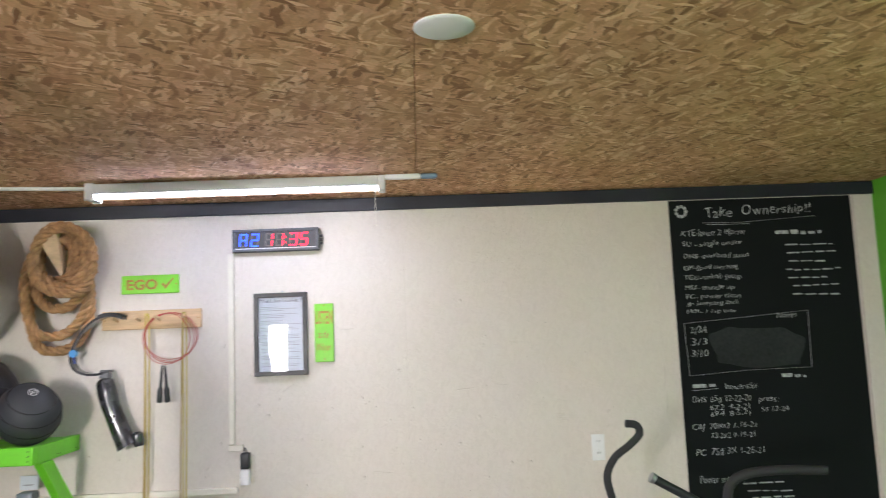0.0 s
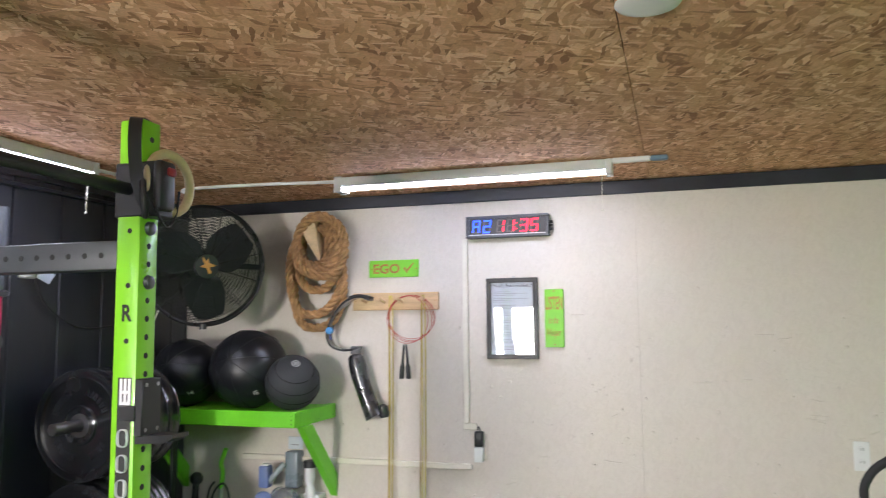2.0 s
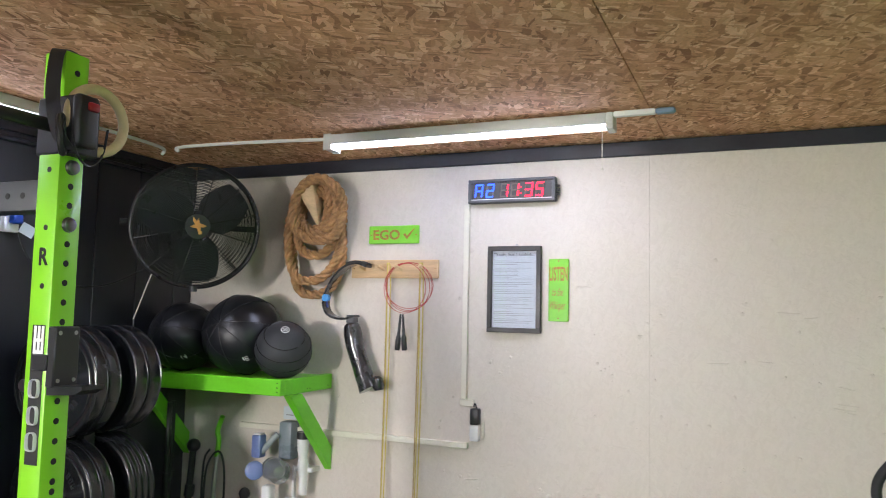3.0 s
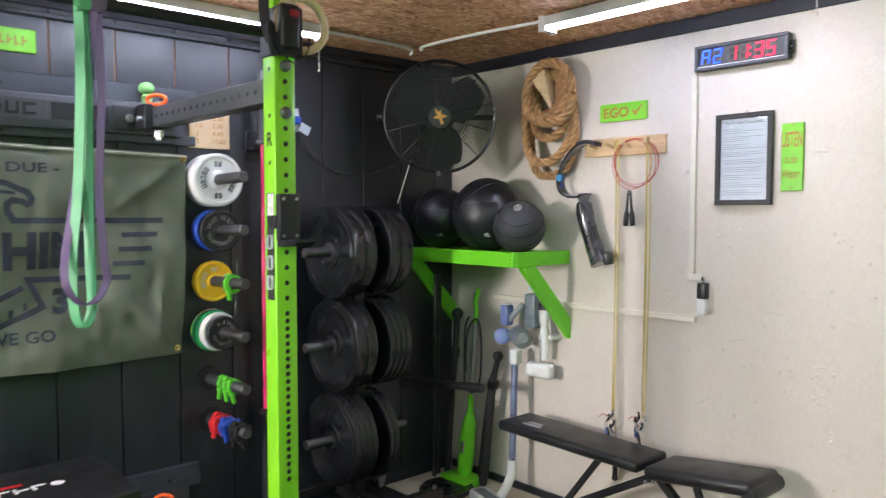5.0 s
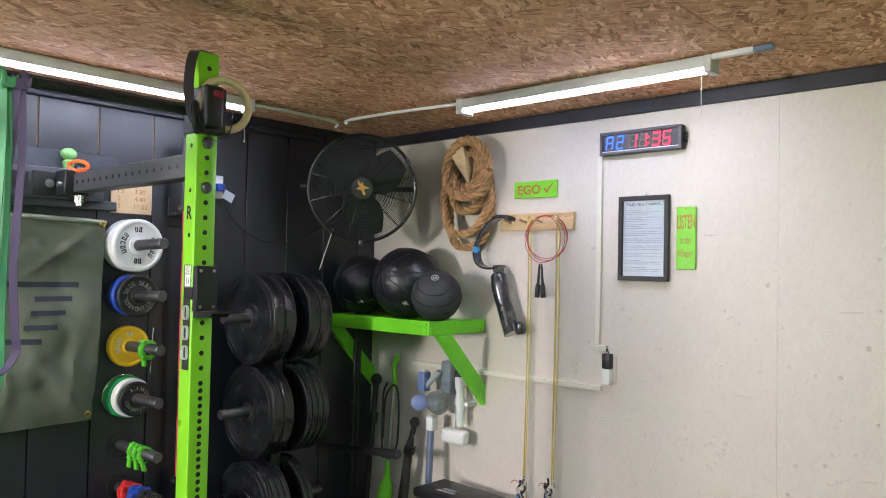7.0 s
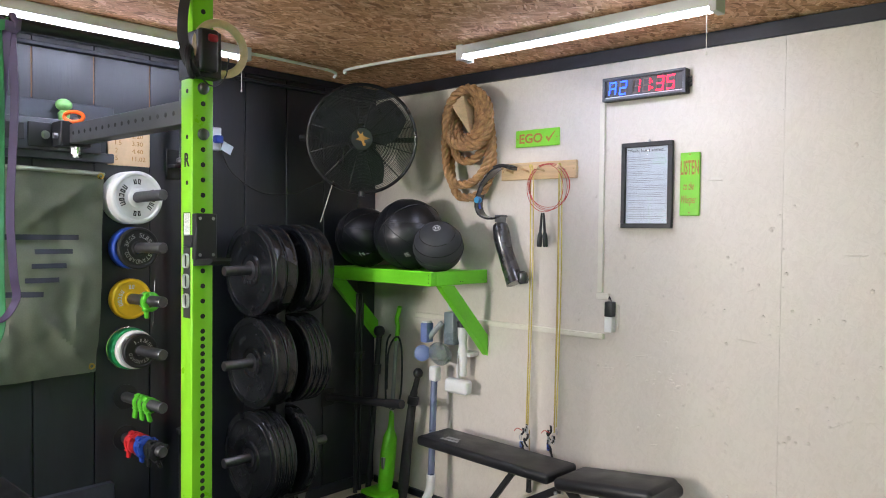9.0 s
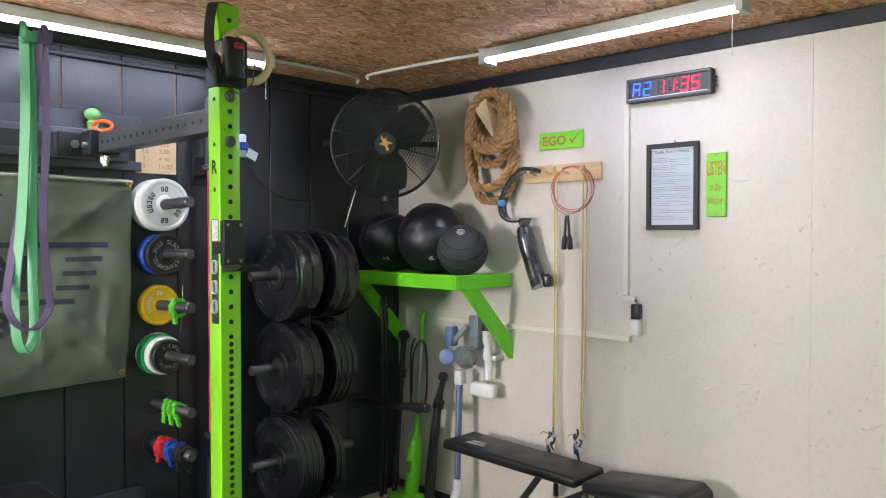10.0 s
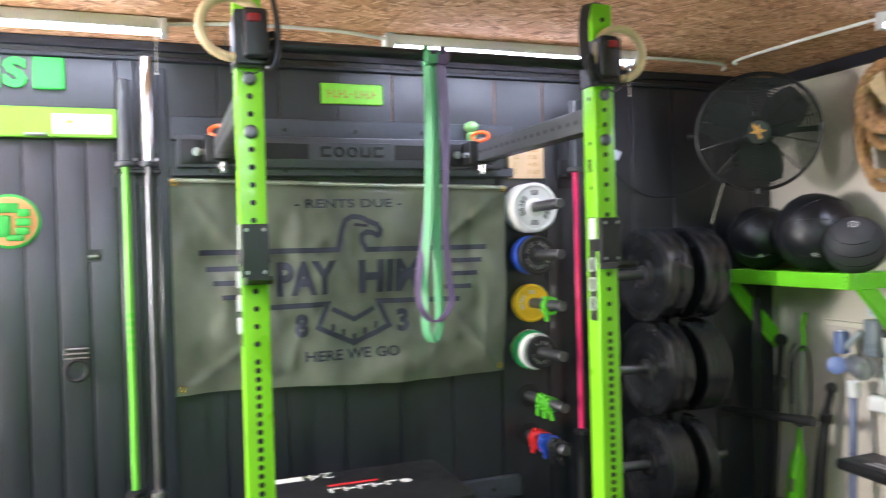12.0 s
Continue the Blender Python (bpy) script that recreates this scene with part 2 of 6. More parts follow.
# ---- mesh helpers ----
def box(bm, x0, x1, y0, y1, z0, z1, bev=0.0, seg=1, m=None):
    r = bmesh.ops.create_cube(bm, size=1)
    vs = r["verts"]
    for v in vs:
        v.co = Vector(((x0 + x1) / 2 + v.co.x * (x1 - x0), (y0 + y1) / 2 + v.co.y * (y1 - y0), (z0 + z1) / 2 + v.co.z * (z1 - z0)))
    if bev:
        es = list({e for v in vs for e in v.link_edges})
        out = bmesh.ops.bevel(bm, geom=es, offset=bev, segments=seg, profile=0.5, affect="EDGES")
        vs = list({v for f in out["faces"] for v in f.verts} | {v for v in vs if v.is_valid})
    if m is not None:
        bmesh.ops.transform(bm, matrix=m, verts=[v for v in vs if v.is_valid])
    return bm


def basis(d):
    d = Vector(d).normalized()
    a = Vector((0, 0, 1)) if abs(d.z) < 0.9 else Vector((1, 0, 0))
    u = d.cross(a).normalized()
    return u, d.cross(u).normalized(), d


def lathe(bm, c, axis, prof, seg=24, cap=True):
    """Turn the profile [(radius, height along axis)] round the axis at c."""
    u, v, d = basis(axis)
    c = Vector(c)
    rings = []
    for r, h in prof:
        rings.append([bm.verts.new(c + d * h + (u * math.cos(2 * math.pi * k / seg) + v * math.sin(2 * math.pi * k / seg)) * max(r, 1e-4)) for k in range(seg)])
    for a, b in zip(rings, rings[1:]):
        for k in range(seg):
            bm.faces.new((a[k], a[(k + 1) % seg], b[(k + 1) % seg], b[k]))
    if cap:
        bm.faces.new(rings[0][::-1])
        bm.faces.new(rings[-1])
    return bm


def rod(bm, p0, p1, r, seg=14, r2=None, bev=0.0):
    p0, p1 = Vector(p0), Vector(p1)
    L = (p1 - p0).length
    r2 = r if r2 is None else r2
    prof = [(r - bev, 0), (r, bev), (r2, L - bev), (r2 - bev, L)] if bev else [(r, 0), (r2, L)]
    return lathe(bm, p0, p1 - p0, prof, seg)


def smooth_path(pts, n=8, closed=False):
    """Catmull-Rom through the points."""
    P = [Vector(p) for p in pts]
    out = []
    N = len(P)
    for i in range(N if closed else N - 1):
        a = P[(i - 1) % N] if closed or i > 0 else P[0]
        b, c = P[i], P[(i + 1) % N]
        d = P[(i + 2) % N] if closed or i + 2 < N else P[-1]
        for k in range(n):
            t = k / n
            out.append(0.5 * ((2 * b) + (c - a) * t + (2 * a - 5 * b + 4 * c - d) * t * t + (3 * b - a - 3 * c + d) * t ** 3))
    if not closed:
        out.append(P[-1])
    return out


def frames_along(P, closed=False):
    u = None
    out = []
    for i, p in enumerate(P):
        q0 = P[i - 1] if i > 0 or closed else P[i]
        q1 = P[(i + 1) % len(P)] if i + 1 < len(P) or closed else P[i]
        d = (q1 - q0).normalized()
        if u is None:
            u = basis(d)[0]
        u = (u - d * u.dot(d)).normalized()
        out.append((p, u, d.cross(u)))
    return out


def tube(bm, pts, r, seg=8, closed=False, rad=None, flat=1.0):
    P = [Vector(p) for p in pts]
    rings = []
    for i, (p, u, v) in enumerate(frames_along(P, closed)):
        rr = r if rad is None else rad[i]
        rings.append([bm.verts.new(p + (u * math.cos(2 * math.pi * k / seg) + v * math.sin(2 * math.pi * k / seg) * flat) * rr) for k in range(seg)])
    for i in range(len(rings) if closed else len(rings) - 1):
        a, b = rings[i], rings[(i + 1) % len(rings)]
        for k in range(seg):
            bm.faces.new((a[k], a[(k + 1) % seg], b[(k + 1) % seg], b[k]))
    if not closed:
        bm.faces.new(rings[0][::-1])
        bm.faces.new(rings[-1])
    return bm


def ring_pts(c, axis, R, n=40, R2=None):
    u, v, d = basis(axis)
    R2 = R if R2 is None else R2
    return [Vector(c) + u * (R * math.cos(2 * math.pi * k / n)) + v * (R2 * math.sin(2 * math.pi * k / n)) for k in range(n)]


def strap(bm, pts, w, t, across):
    """A flat band of width w along across, thickness t, following pts."""
    P = [Vector(p) for p in pts]
    a = Vector(across).normalized()
    rows = []
    for i, p in enumerate(P):
        d = (P[min(i + 1, len(P) - 1)] - P[max(i - 1, 0)]).normalized()
        n = d.cross(a).normalized()
        rows.append([bm.verts.new(p + a * (w / 2 * s) + n * (t / 2 * q)) for s, q in ((-1, -1), (1, -1), (1, 1), (-1, 1))])
    for r0, r1 in zip(rows, rows[1:]):
        for k in range(4):
            bm.faces.new((r0[k], r0[(k + 1) % 4], r1[(k + 1) % 4], r1[k]))
    bm.faces.new(rows[0][::-1])
    bm.faces.new(rows[-1])
    return bm


def ball(bm, c, r, seg=32, sq=(1, 1, 1)):
    out = bmesh.ops.create_uvsphere(bm, u_segments=seg, v_segments=seg // 2, radius=r)
    for v in out["verts"]:
        v.co = Vector(c) + Vector((v.co.x * sq[0], v.co.y * sq[1], v.co.z * sq[2]))
    return bm


def prism(bm, poly, axis, h):
    """Extrude the polygon of 3D points by h along axis."""
    off = Vector(axis).normalized() * h
    a = [bm.verts.new(Vector(p)) for p in poly]
    b = [bm.verts.new(Vector(p) + off) for p in poly]
    n = len(a)
    bm.faces.new(a[::-1])
    bm.faces.new(b)
    for k in range(n):
        bm.faces.new((a[k], a[(k + 1) % n], b[(k + 1) % n], b[k]))
    return bm


def B():
    return bmesh.new()


def to_mesh(name, bm, material, flat=False):
    bmesh.ops.recalc_face_normals(bm, faces=bm.faces)
    me = bpy.data.meshes.new(name)
    bm.to_mesh(me)
    bm.free()
    me.materials.append(material)
    if not flat:
        me.polygons.foreach_set("use_smooth", [True] * len(me.polygons))
        me.set_sharp_from_angle(angle=radians(38))
    return me


def thing(name, at, label, category, group="", kind=""):
    ob = new(name)
    ob.empty_display_size = 0.05
    ob.location = at
    return tagged(ob, label, category, group, kind)


def part(name, bm, material, parent, label="", flat=False):
    """Links a mesh, given in world places, under a thing or a part."""
    ob = new(name, bm if isinstance(bm, bpy.types.Mesh) else to_mesh(name, bm, material, flat))
    ob.parent = parent
    if parent.type == "EMPTY":
        ob.matrix_parent_inverse = Matrix.Translation(-parent.location)
    return tagged(ob, label)


def solo(name, bm, material, label, category, kind="", group=""):
    return tagged(new(name, to_mesh(name, bm, material)), label, category, group, kind)


ON_NORTH = Matrix(((1, 0, 0), (0, 0, -1), (0, 1, 0))).to_4x4()   # reads along +x, faces -y
ON_WEST = Matrix(((0, 0, 1), (1, 0, 0), (0, 1, 0))).to_4x4()     # reads along +y, faces +x


def letters(body, place, w, h, turn=ON_NORTH, depth=0.0008, shear=0.0, fit_width=True, cuts=0, bold=0.0):
    """A mesh of the words, filling a field w by h whose lower left corner stands at place."""
    cu = bpy.data.curves.new("lettering", "FONT")
    cu.body, cu.size, cu.extrude, cu.resolution_u, cu.shear, cu.offset = body, 1.0, 0.0, 3, shear, bold
    ob = bpy.data.objects.new("lettering", cu)
    scene.collection.objects.link(ob)
    bpy.context.view_layer.update()
    me = bpy.data.meshes.new_from_object(ob.evaluated_get(bpy.context.evaluated_depsgraph_get()))
    bpy.data.objects.remove(ob)
    bpy.data.curves.remove(cu)
    xs = [v.co.x for v in me.vertices]
    ys = [v.co.y for v in me.vertices]
    sx, sy = w / (max(xs) - min(xs)), h / (max(ys) - min(ys))
    if not fit_width:
        sx = min(sx, sy)
    x0, y0 = min(xs), min(ys)
    bm = bmesh.new()
    bm.from_mesh(me)
    bpy.data.meshes.remove(me)
    for v in bm.verts:
        v.co = Vector(((v.co.x - x0) * sx, (v.co.y - y0) * sy, 0))
    if cuts:
        bmesh.ops.subdivide_edges(bm, edges=bm.edges, cuts=cuts)
        bmesh.ops.triangulate(bm, faces=bm.faces)
    if depth:
        ex = bmesh.ops.extrude_face_region(bm, geom=list(bm.faces))
        for v in [g for g in ex["geom"] if isinstance(g, bmesh.types.BMVert)]:
            v.co.z += depth
    bmesh.ops.transform(bm, matrix=Matrix.Translation(place) @ turn, verts=bm.verts)
    return bm


def islands(bm):
    """Splits a mesh into one mesh for each connected piece, and frees it."""
    left = set(bm.verts)
    out = []
    while left:
        todo = [left.pop()]
        seen = {todo[0]}
        while todo:
            for e in todo.pop().link_edges:
                for w in e.verts:
                    if w not in seen:
                        seen.add(w)
                        left.discard(w)
                        todo.append(w)
        nb = bmesh.new()
        mp = {v: nb.verts.new(v.co) for v in seen}
        for f in {f for v in seen for f in v.link_faces}:
            nb.faces.new([mp[v] for v in f.verts])
        out.append(nb)
    bm.free()
    return out


def pieces(name, bm, material, parent, label=""):
    return [part(name, b, material, parent, label) for b in islands(bm)]


# ---- the room ----
def wall(name, x0, x1, y0, y1, material, label, z0=FLOOR, z1=CEIL):
    return solo(name, box(B(), x0, x1, y0, y1, z0, z1), material, label, "wall", "structure")


floor = solo("floor", box(B(), WX - 0.2, EX + 0.2, SY - 0.2, NY + 0.2, FLOOR - 0.1, FLOOR), CONCRETE, "bare beige sealed concrete floor", "floor", "structure")
bm = B()
for x0 in (WX, 0.008 - 1.27, 0.008, 0.008 + 1.27):
    x1 = {WX: 0.008 - 1.27}.get(x0, min(x0 + 1.27, EX))
    for y0, y1 in ((SY, -1.15), (-1.15, 1.30), (1.30, NY)):
        box(bm, x0 + 0.0015, x1 - 0.0015, y0 + 0.0015, y1 - 0.0015, CEIL, CEIL + 0.012, 0.001)
box(bm, WX - 0.2, EX + 0.2, SY - 0.2, NY + 0.2, CEIL + 0.013, CEIL + 0.1)
ceiling = solo("ceiling", bm, OSB, "bare brown oriented strand board ceiling", "ceiling", "structure")

wall_north = wall("wall_north", WX - 0.15, EX + 0.15, NY + 0.012, NY + 0.15, CREAM, "cream-painted strand board wall")
wall_west = wall("wall_west", WX - 0.15, WX - 0.012, SY, NY + 0.012, BLACKWALL, "black-painted grooved panel wall")
wall_east = wall("wall_east", EX, EX + 0.15, SY, NY + 0.012, GREENWALL, "bright green painted wall beside the chalkboard")
# south wall with a window through it
WIN = (-2.35, -1.70, 1.15, 1.95)
bm = B()
box(bm, WX - 0.15, WIN[0], SY - 0.15, SY, FLOOR, CEIL)
box(bm, WIN[1], EX + 0.15, SY - 0.15, SY, FLOOR, CEIL)
box(bm, WIN[0], WIN[1], SY - 0.15, SY, FLOOR, WIN[2])
box(bm, WIN[0], WIN[1], SY - 0.15, SY, WIN[3], CEIL)
wall_south = solo("wall_south", bm, CREAM, "plain cream wall behind the gym", "wall", "structure")
window_1 = thing("window_1", (WIN[0], SY, WIN[2]), "white-framed window letting in daylight", "window", kind="structure")
bm = B()
for a, b, c, d in ((WIN[0], WIN[0] + 0.04, WIN[2], WIN[3]), (WIN[1] - 0.04, WIN[1], WIN[2], WIN[3]), (WIN[0] + 0.04, WIN[1] - 0.04, WIN[2], WIN[2] + 0.04), (WIN[0] + 0.04, WIN[1] - 0.04, WIN[3] - 0.04, WIN[3])):
    box(bm, a, b, SY - 0.1, SY - 0.03, c, d, 0.004)
part("window_frame", bm, WHITE, window_1)
pane = part("pane", box(B(), WIN[0] + 0.04, WIN[1] - 0.04, SY - 0.068, SY - 0.062, WIN[2] + 0.04, WIN[3] - 0.04), GLASS, window_1)
pane.visible_shadow = False
glow = mat("overcast_daylight", (0.92, 0.96, 1.0), emit=15.0)
solo("backdrop", box(B(), -3.4, -0.7, -3.52, -3.5, 0.2, 3.2), glow, "bright daylight outside the window", "backdrop", "structure")

solo("rubber_floor_mat", box(B(), WX, 1.9, -1.8, 3.2, FLOOR, FLOOR + 0.018, 0.003), RUBBER, "black rubber gym matting on the concrete", "floor mat", "structure")

# dark trim under the ceiling and along the floor
bm = B()
box(bm, WX + 0.02, EX, NY - 0.02, NY, 2.322, CEIL - 0.003, 0.003)
solo("trim", bm, TRIMBLACK, "black painted board along the top of the cream wall", "trim", "structure")
bm = B()
box(bm, WX, WX + 0.016, SY, NY - 0.02, 2.345, CEIL - 0.003, 0.003)
box(bm, WX, WX + 0.028, SY, NY - 0.02, 2.30, 2.32, 0.004)
solo("trim", bm, TRIMBLACK, "black painted moulding along the top of the black wall", "trim", "structure")
bm = B()
box(bm, WX + 0.02, EX, NY - 0.016, NY, FLOOR, FLOOR + 0.045, 0.004)
solo("baseboard", bm, TRIMBLACK, "low black baseboard along the cream wall", "baseboard", "structure")
bm = B()
box(bm, WX, WX + 0.016, 0.3, NY - 0.016, FLOOR, FLOOR + 0.07, 0.004)
solo("baseboard", bm, TRIMBLACK, "low black baseboard along the black wall", "baseboard", "structure")


# ---- rack ----
PX0, PX1, PW = -1.426, -1.346, 0.08       # posts, west and east faces; width
POST_TOP = 2.30
RY, LY = 1.859, 0.648                      # middle of either post along y
ZB = 1.825                                 # height of the lower bolt


def rack_post(y, name="upright"):
    bm = B()
    y0, y1 = y - PW / 2, y + PW / 2
    box(bm, PX0, PX1, y0, y1, FLOOR + 0.018, POST_TOP, 0.006, 2)
    return bm


rack = thing("folding_squat_rack", (PX0, (RY + LY) / 2, FLOOR), "lime green wall-mounted folding squat rack with grey arms", "squat rack")
posts = {}
for y in (RY, LY):
    post = posts[y] = part("upright", rack_post(y), LIME, rack, "lime green square steel upright with holes")
    # holes: two-inch pitch at the top, one-inch pitch in the middle
    hz = [ZB + 0.0524 * k for k in range(9) if k not in (0, 3)] + [ZB - 0.0524 * k for k in range(1, 14)]
    hz += [ZB - 0.0524 * 13 - 0.0262 * k for k in range(1, 23)]
    hz += [ZB - 0.0524 * 24 - 0.0786 * k for k in range(1, 8)]
    # flat near-black discs on the face paint the shade inside each hole
    me = None
    for z in hz:
        if z > POST_TOP - 0.03 or z < FLOOR + 0.05:
            continue
        if me is None:
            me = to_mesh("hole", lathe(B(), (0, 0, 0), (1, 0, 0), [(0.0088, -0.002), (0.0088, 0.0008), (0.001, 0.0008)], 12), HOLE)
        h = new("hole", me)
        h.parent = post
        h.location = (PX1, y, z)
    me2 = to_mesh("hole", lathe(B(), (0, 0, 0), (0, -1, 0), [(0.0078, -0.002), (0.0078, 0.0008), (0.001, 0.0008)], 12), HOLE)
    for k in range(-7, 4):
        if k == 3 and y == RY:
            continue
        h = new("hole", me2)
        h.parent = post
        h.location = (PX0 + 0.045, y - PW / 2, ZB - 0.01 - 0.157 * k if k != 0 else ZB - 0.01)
    for dz in (0.0, 0.157):
        part("bolt", lathe(B(), (PX1, y, ZB + dz), (1, 0, 0), [(0.021, 0), (0.021, 0.003), (0.0185, 0.006), (0.0185, 0.011), (0.015, 0.014), (0.008, 0.0145)], 18), PEGSTEEL, post, "large black bolt head")
    # hooks for the bar
    cup = part("bar_hook", box(B(), PX1 - 0.004, PX1 + 0.026, y - 0.040, y + 0.040, 1.392, 1.552, 0.004), PLASTIC, rack, "black plastic-lined bar hook")
    bm = B()
    prism(bm, [(PX1 + 0.0, y - 0.036, 1.372), (PX1 + 0.10, y - 0.036, 1.378), (PX1 + 0.125, y - 0.036, 1.392), (PX1 + 0.125, y - 0.036, 1.402), (PX1 + 0.09, y - 0.036, 1.398), (PX1 + 0.0, y - 0.036, 1.396)], (0, 1, 0), 0.072)
    part("lip", bm, PLASTIC, cup)
    part("band", box(B(), PX0 + 0.03, PX1 + 0.004, y - PW / 2 - 0.006, y + PW / 2 + 0.006, 1.435, 1.478, 0.003), PLASTIC, cup)
    for dy in (-0.025, 0.025):
        for z in (1.41, 1.535):
            part("screw", lathe(B(), (PX1 + 0.026, y + dy, z), (1, 0, 0), [(0.006, -0.001), (0.006, 0.001), (0.003, 0.0018)], 8), ZINC, cup)
    # bracket for the pull-up bar
    part("bar_bracket", box(B(), PX0 - 0.01, PX1 + 0.048, y - PW / 2 - 0.004, y + PW / 2 + 0.004, 2.012, 2.172, 0.005), STEELBLK, rack, "black pull-up bar bracket")
    # upper and lower arm to the wall
    for za in (1.905, 0.12):
        arm = part("arm", box(B(), -2.43, PX0, y - 0.038, y + 0.038, za - 0.042, za + 0.042, 0.005, 2), CHARCOAL, rack, "charcoal grey steel arm with holes")
        # dark discs again, for the shade in the arm's holes
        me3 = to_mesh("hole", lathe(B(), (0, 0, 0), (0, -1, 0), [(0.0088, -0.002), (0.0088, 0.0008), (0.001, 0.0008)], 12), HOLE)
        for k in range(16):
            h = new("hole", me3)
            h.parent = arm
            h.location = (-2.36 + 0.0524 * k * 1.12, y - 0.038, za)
        hinge = part("hinge_bracket", box(B(), -2.50, -2.40, y - 0.075, y + 0.055, za - 0.055, za + 0.055, 0.004), STEELBLK, rack, "black steel hinge bracket")
        part("hinge_plate", box(B(), -2.503, -2.491, y - 0.175, y - 0.076, za - 0.058, za + 0.050, 0.005, 2), STEELBLK, hinge, "black steel fixing plate")
        part("plate_bolt", lathe(B(), (-2.491, y - 0.105, za - 0.004), (1, 0, 0), [(0.019, 0), (0.019, 0.003), (0.012, 0.0035), (0.012, 0.013), (0.001, 0.014)], 12), ZINC, hinge, "zinc bolt and washer")
        for xp in (-2.452, -2.415):
            part("pin_end", lathe(B(), (xp, y, za - 0.055), (0, 0, -1), [(0.016, 0), (0.016, 0.004), (0.0125, 0.005), (0.0125, 0.020), (0.008, 0.021), (0.008, 0.040), (0.001, 0.041)], 12), CHROME, hinge, "bright threaded pin end")
        part("hinge_pin", rod(B(), (-2.43, y, za - 0.10), (-2.43, y, za + 0.075), 0.011, 12), ZINC, hinge)
        part("nut", rod(B(), (-2.43, y, za - 0.085), (-2.43, y, za - 0.062), 0.02, 6), ZINC, hinge)
        part("hinge_bolt", rod(B(), (-2.44, y - 0.092, za - 0.01), (-2.44, y - 0.07, za - 0.01), 0.013, 6), ZINC, hinge)
        part("locking_pin", tube(B(), ring_pts((-2.40, y - 0.02, za + 0.075), (0.75, -0.6, 0.1), 0.04, 24, 0.022), 0.0085, 8, True), ORANGE, hinge, "bright orange locking pin handle")
part("pull_up_bar", rod(B(), (-1.385, LY + 0.03, 2.093), (-1.385, RY - 0.03, 2.093), 0.018, 20), STEELBLK, rack, "black steel pull-up bar")
# grey-blue lift puts the strip light's sheen into the black boards' colour
MOUNT = mat("sheen_blue_black_paint", (0.030, 0.036, 0.050), 0.46, var=0.4, scale=5, bump=0.0006, bscale=40, spec=0.9)
CHANNEL = mat("dark_grey_powder_coat", (0.034, 0.038, 0.047), 0.42, var=0.25, bump=0.0002, bscale=300, spec=0.8)
for za in (1.905, 0.12):
    part("wall_channel", box(B(), -2.555, -2.50, 0.46, 2.0, za - 0.070, za + 0.070, 0.006, 2), CHANNEL, rack, "dark grey steel wall channel")
    for dz, hz_ in ((0.105, 0.052), (-0.082, 0.022)):
        board = part("mounting_board", box(B(), WX + 0.003, -2.545, 0.44, 2.08, za + dz - hz_, za + dz + hz_, 0.004), MOUNT, rack, "black painted timber mounting board")
        for k in range(5):
            part("lag_bolt", rod(B(), (-2.547, 0.6 + 0.33 * k, za + dz), (-2.537, 0.6 + 0.33 * k, za + dz), 0.011, 6), STEELBLK, board)
# plain dark marks where the maker's name stands on the channel
for k in range(5):
    y = 1.085 + 0.062 * k
    bm = B()
    if k in (0, 3, 4):
        box(bm, -2.503, -2.497, y, y + 0.012, 1.885, 1.935, 0.001)
        box(bm, -2.503, -2.497, y + 0.012, y + 0.05, 1.885, 1.897, 0.001)
        if k != 3:
            box(bm, -2.503, -2.497, y + 0.012, y + 0.05, 1.923, 1.935, 0.001)
        else:
            box(bm, -2.503, -2.497, y + 0.038, y + 0.05, 1.897, 1.935, 0.001)
    else:
        tube(bm, [(-2.498, y + 0.025 + 0.02 * math.cos(a), 1.91 + 0.02 * math.sin(a)) for a in np.linspace(0, 2 * math.pi, 16, endpoint=False)], 0.006, 6, True)
    part("cut_mark", bm, HOLE, rack)
part("name_plate", box(B(), -2.502, -2.4985, 1.045, 1.425, 1.868, 1.952, 0.001), CHARCOAL, rack, "charcoal grey steel name plate")
# dark slabs paint the shade in the channel's recessed slots
for y0, y1 in ((0.80, 1.03), (1.44, 1.67)):
    part("slot", box(B(), -2.502, -2.4985, y0, y1, 1.875, 1.945, 0.001), HOLE, rack)
# sticker with plain white letter-like shapes on the south face of either upright
for y in (RY, LY):
    ys = y - PW / 2
    st = part("sticker", box(B(), PX0 + 0.022, PX1 - 0.012, ys - 0.0012, ys, 1.19, 1.555), BLACKINK, posts[y], "black sticker with white block shapes")
    for k, z in enumerate((1.250, 1.318, 1.388, 1.500, 1.5315)):
        bm = B()
        if k in (0, 1, 2):
            tube(bm, [(PX0 + 0.046 + 0.0160 * math.copysign(abs(math.cos(a)) ** 0.6, math.cos(a)), ys - 0.0016, z + 0.0235 * math.copysign(abs(math.sin(a)) ** 0.6, math.sin(a))) for a in np.linspace(0, 2 * math.pi, 20, endpoint=False)], 0.0096, 6, True, flat=0.2)
        if k != 1 and k != 2:
            for x in (0.029, 0.043, 0.057) if k != 0 else (0.050,):
                box(bm, PX0 + x, PX0 + x + 0.009, ys - 0.0022, ys - 0.0012, z - 0.021, z + 0.021)
        if k > 2:
            box(bm, PX0 + 0.029, PX0 + 0.066, ys - 0.0024, ys - 0.0012, z - 0.021, z - 0.012)
        part("white_mark", bm, WHITE, st)
    part("cut_letter", letters("R" if y == RY else "L", (PX0 + 0.028, ys - 0.0002, 1.713), 0.034, 0.048, bold=0.03), HOLE, posts[y])

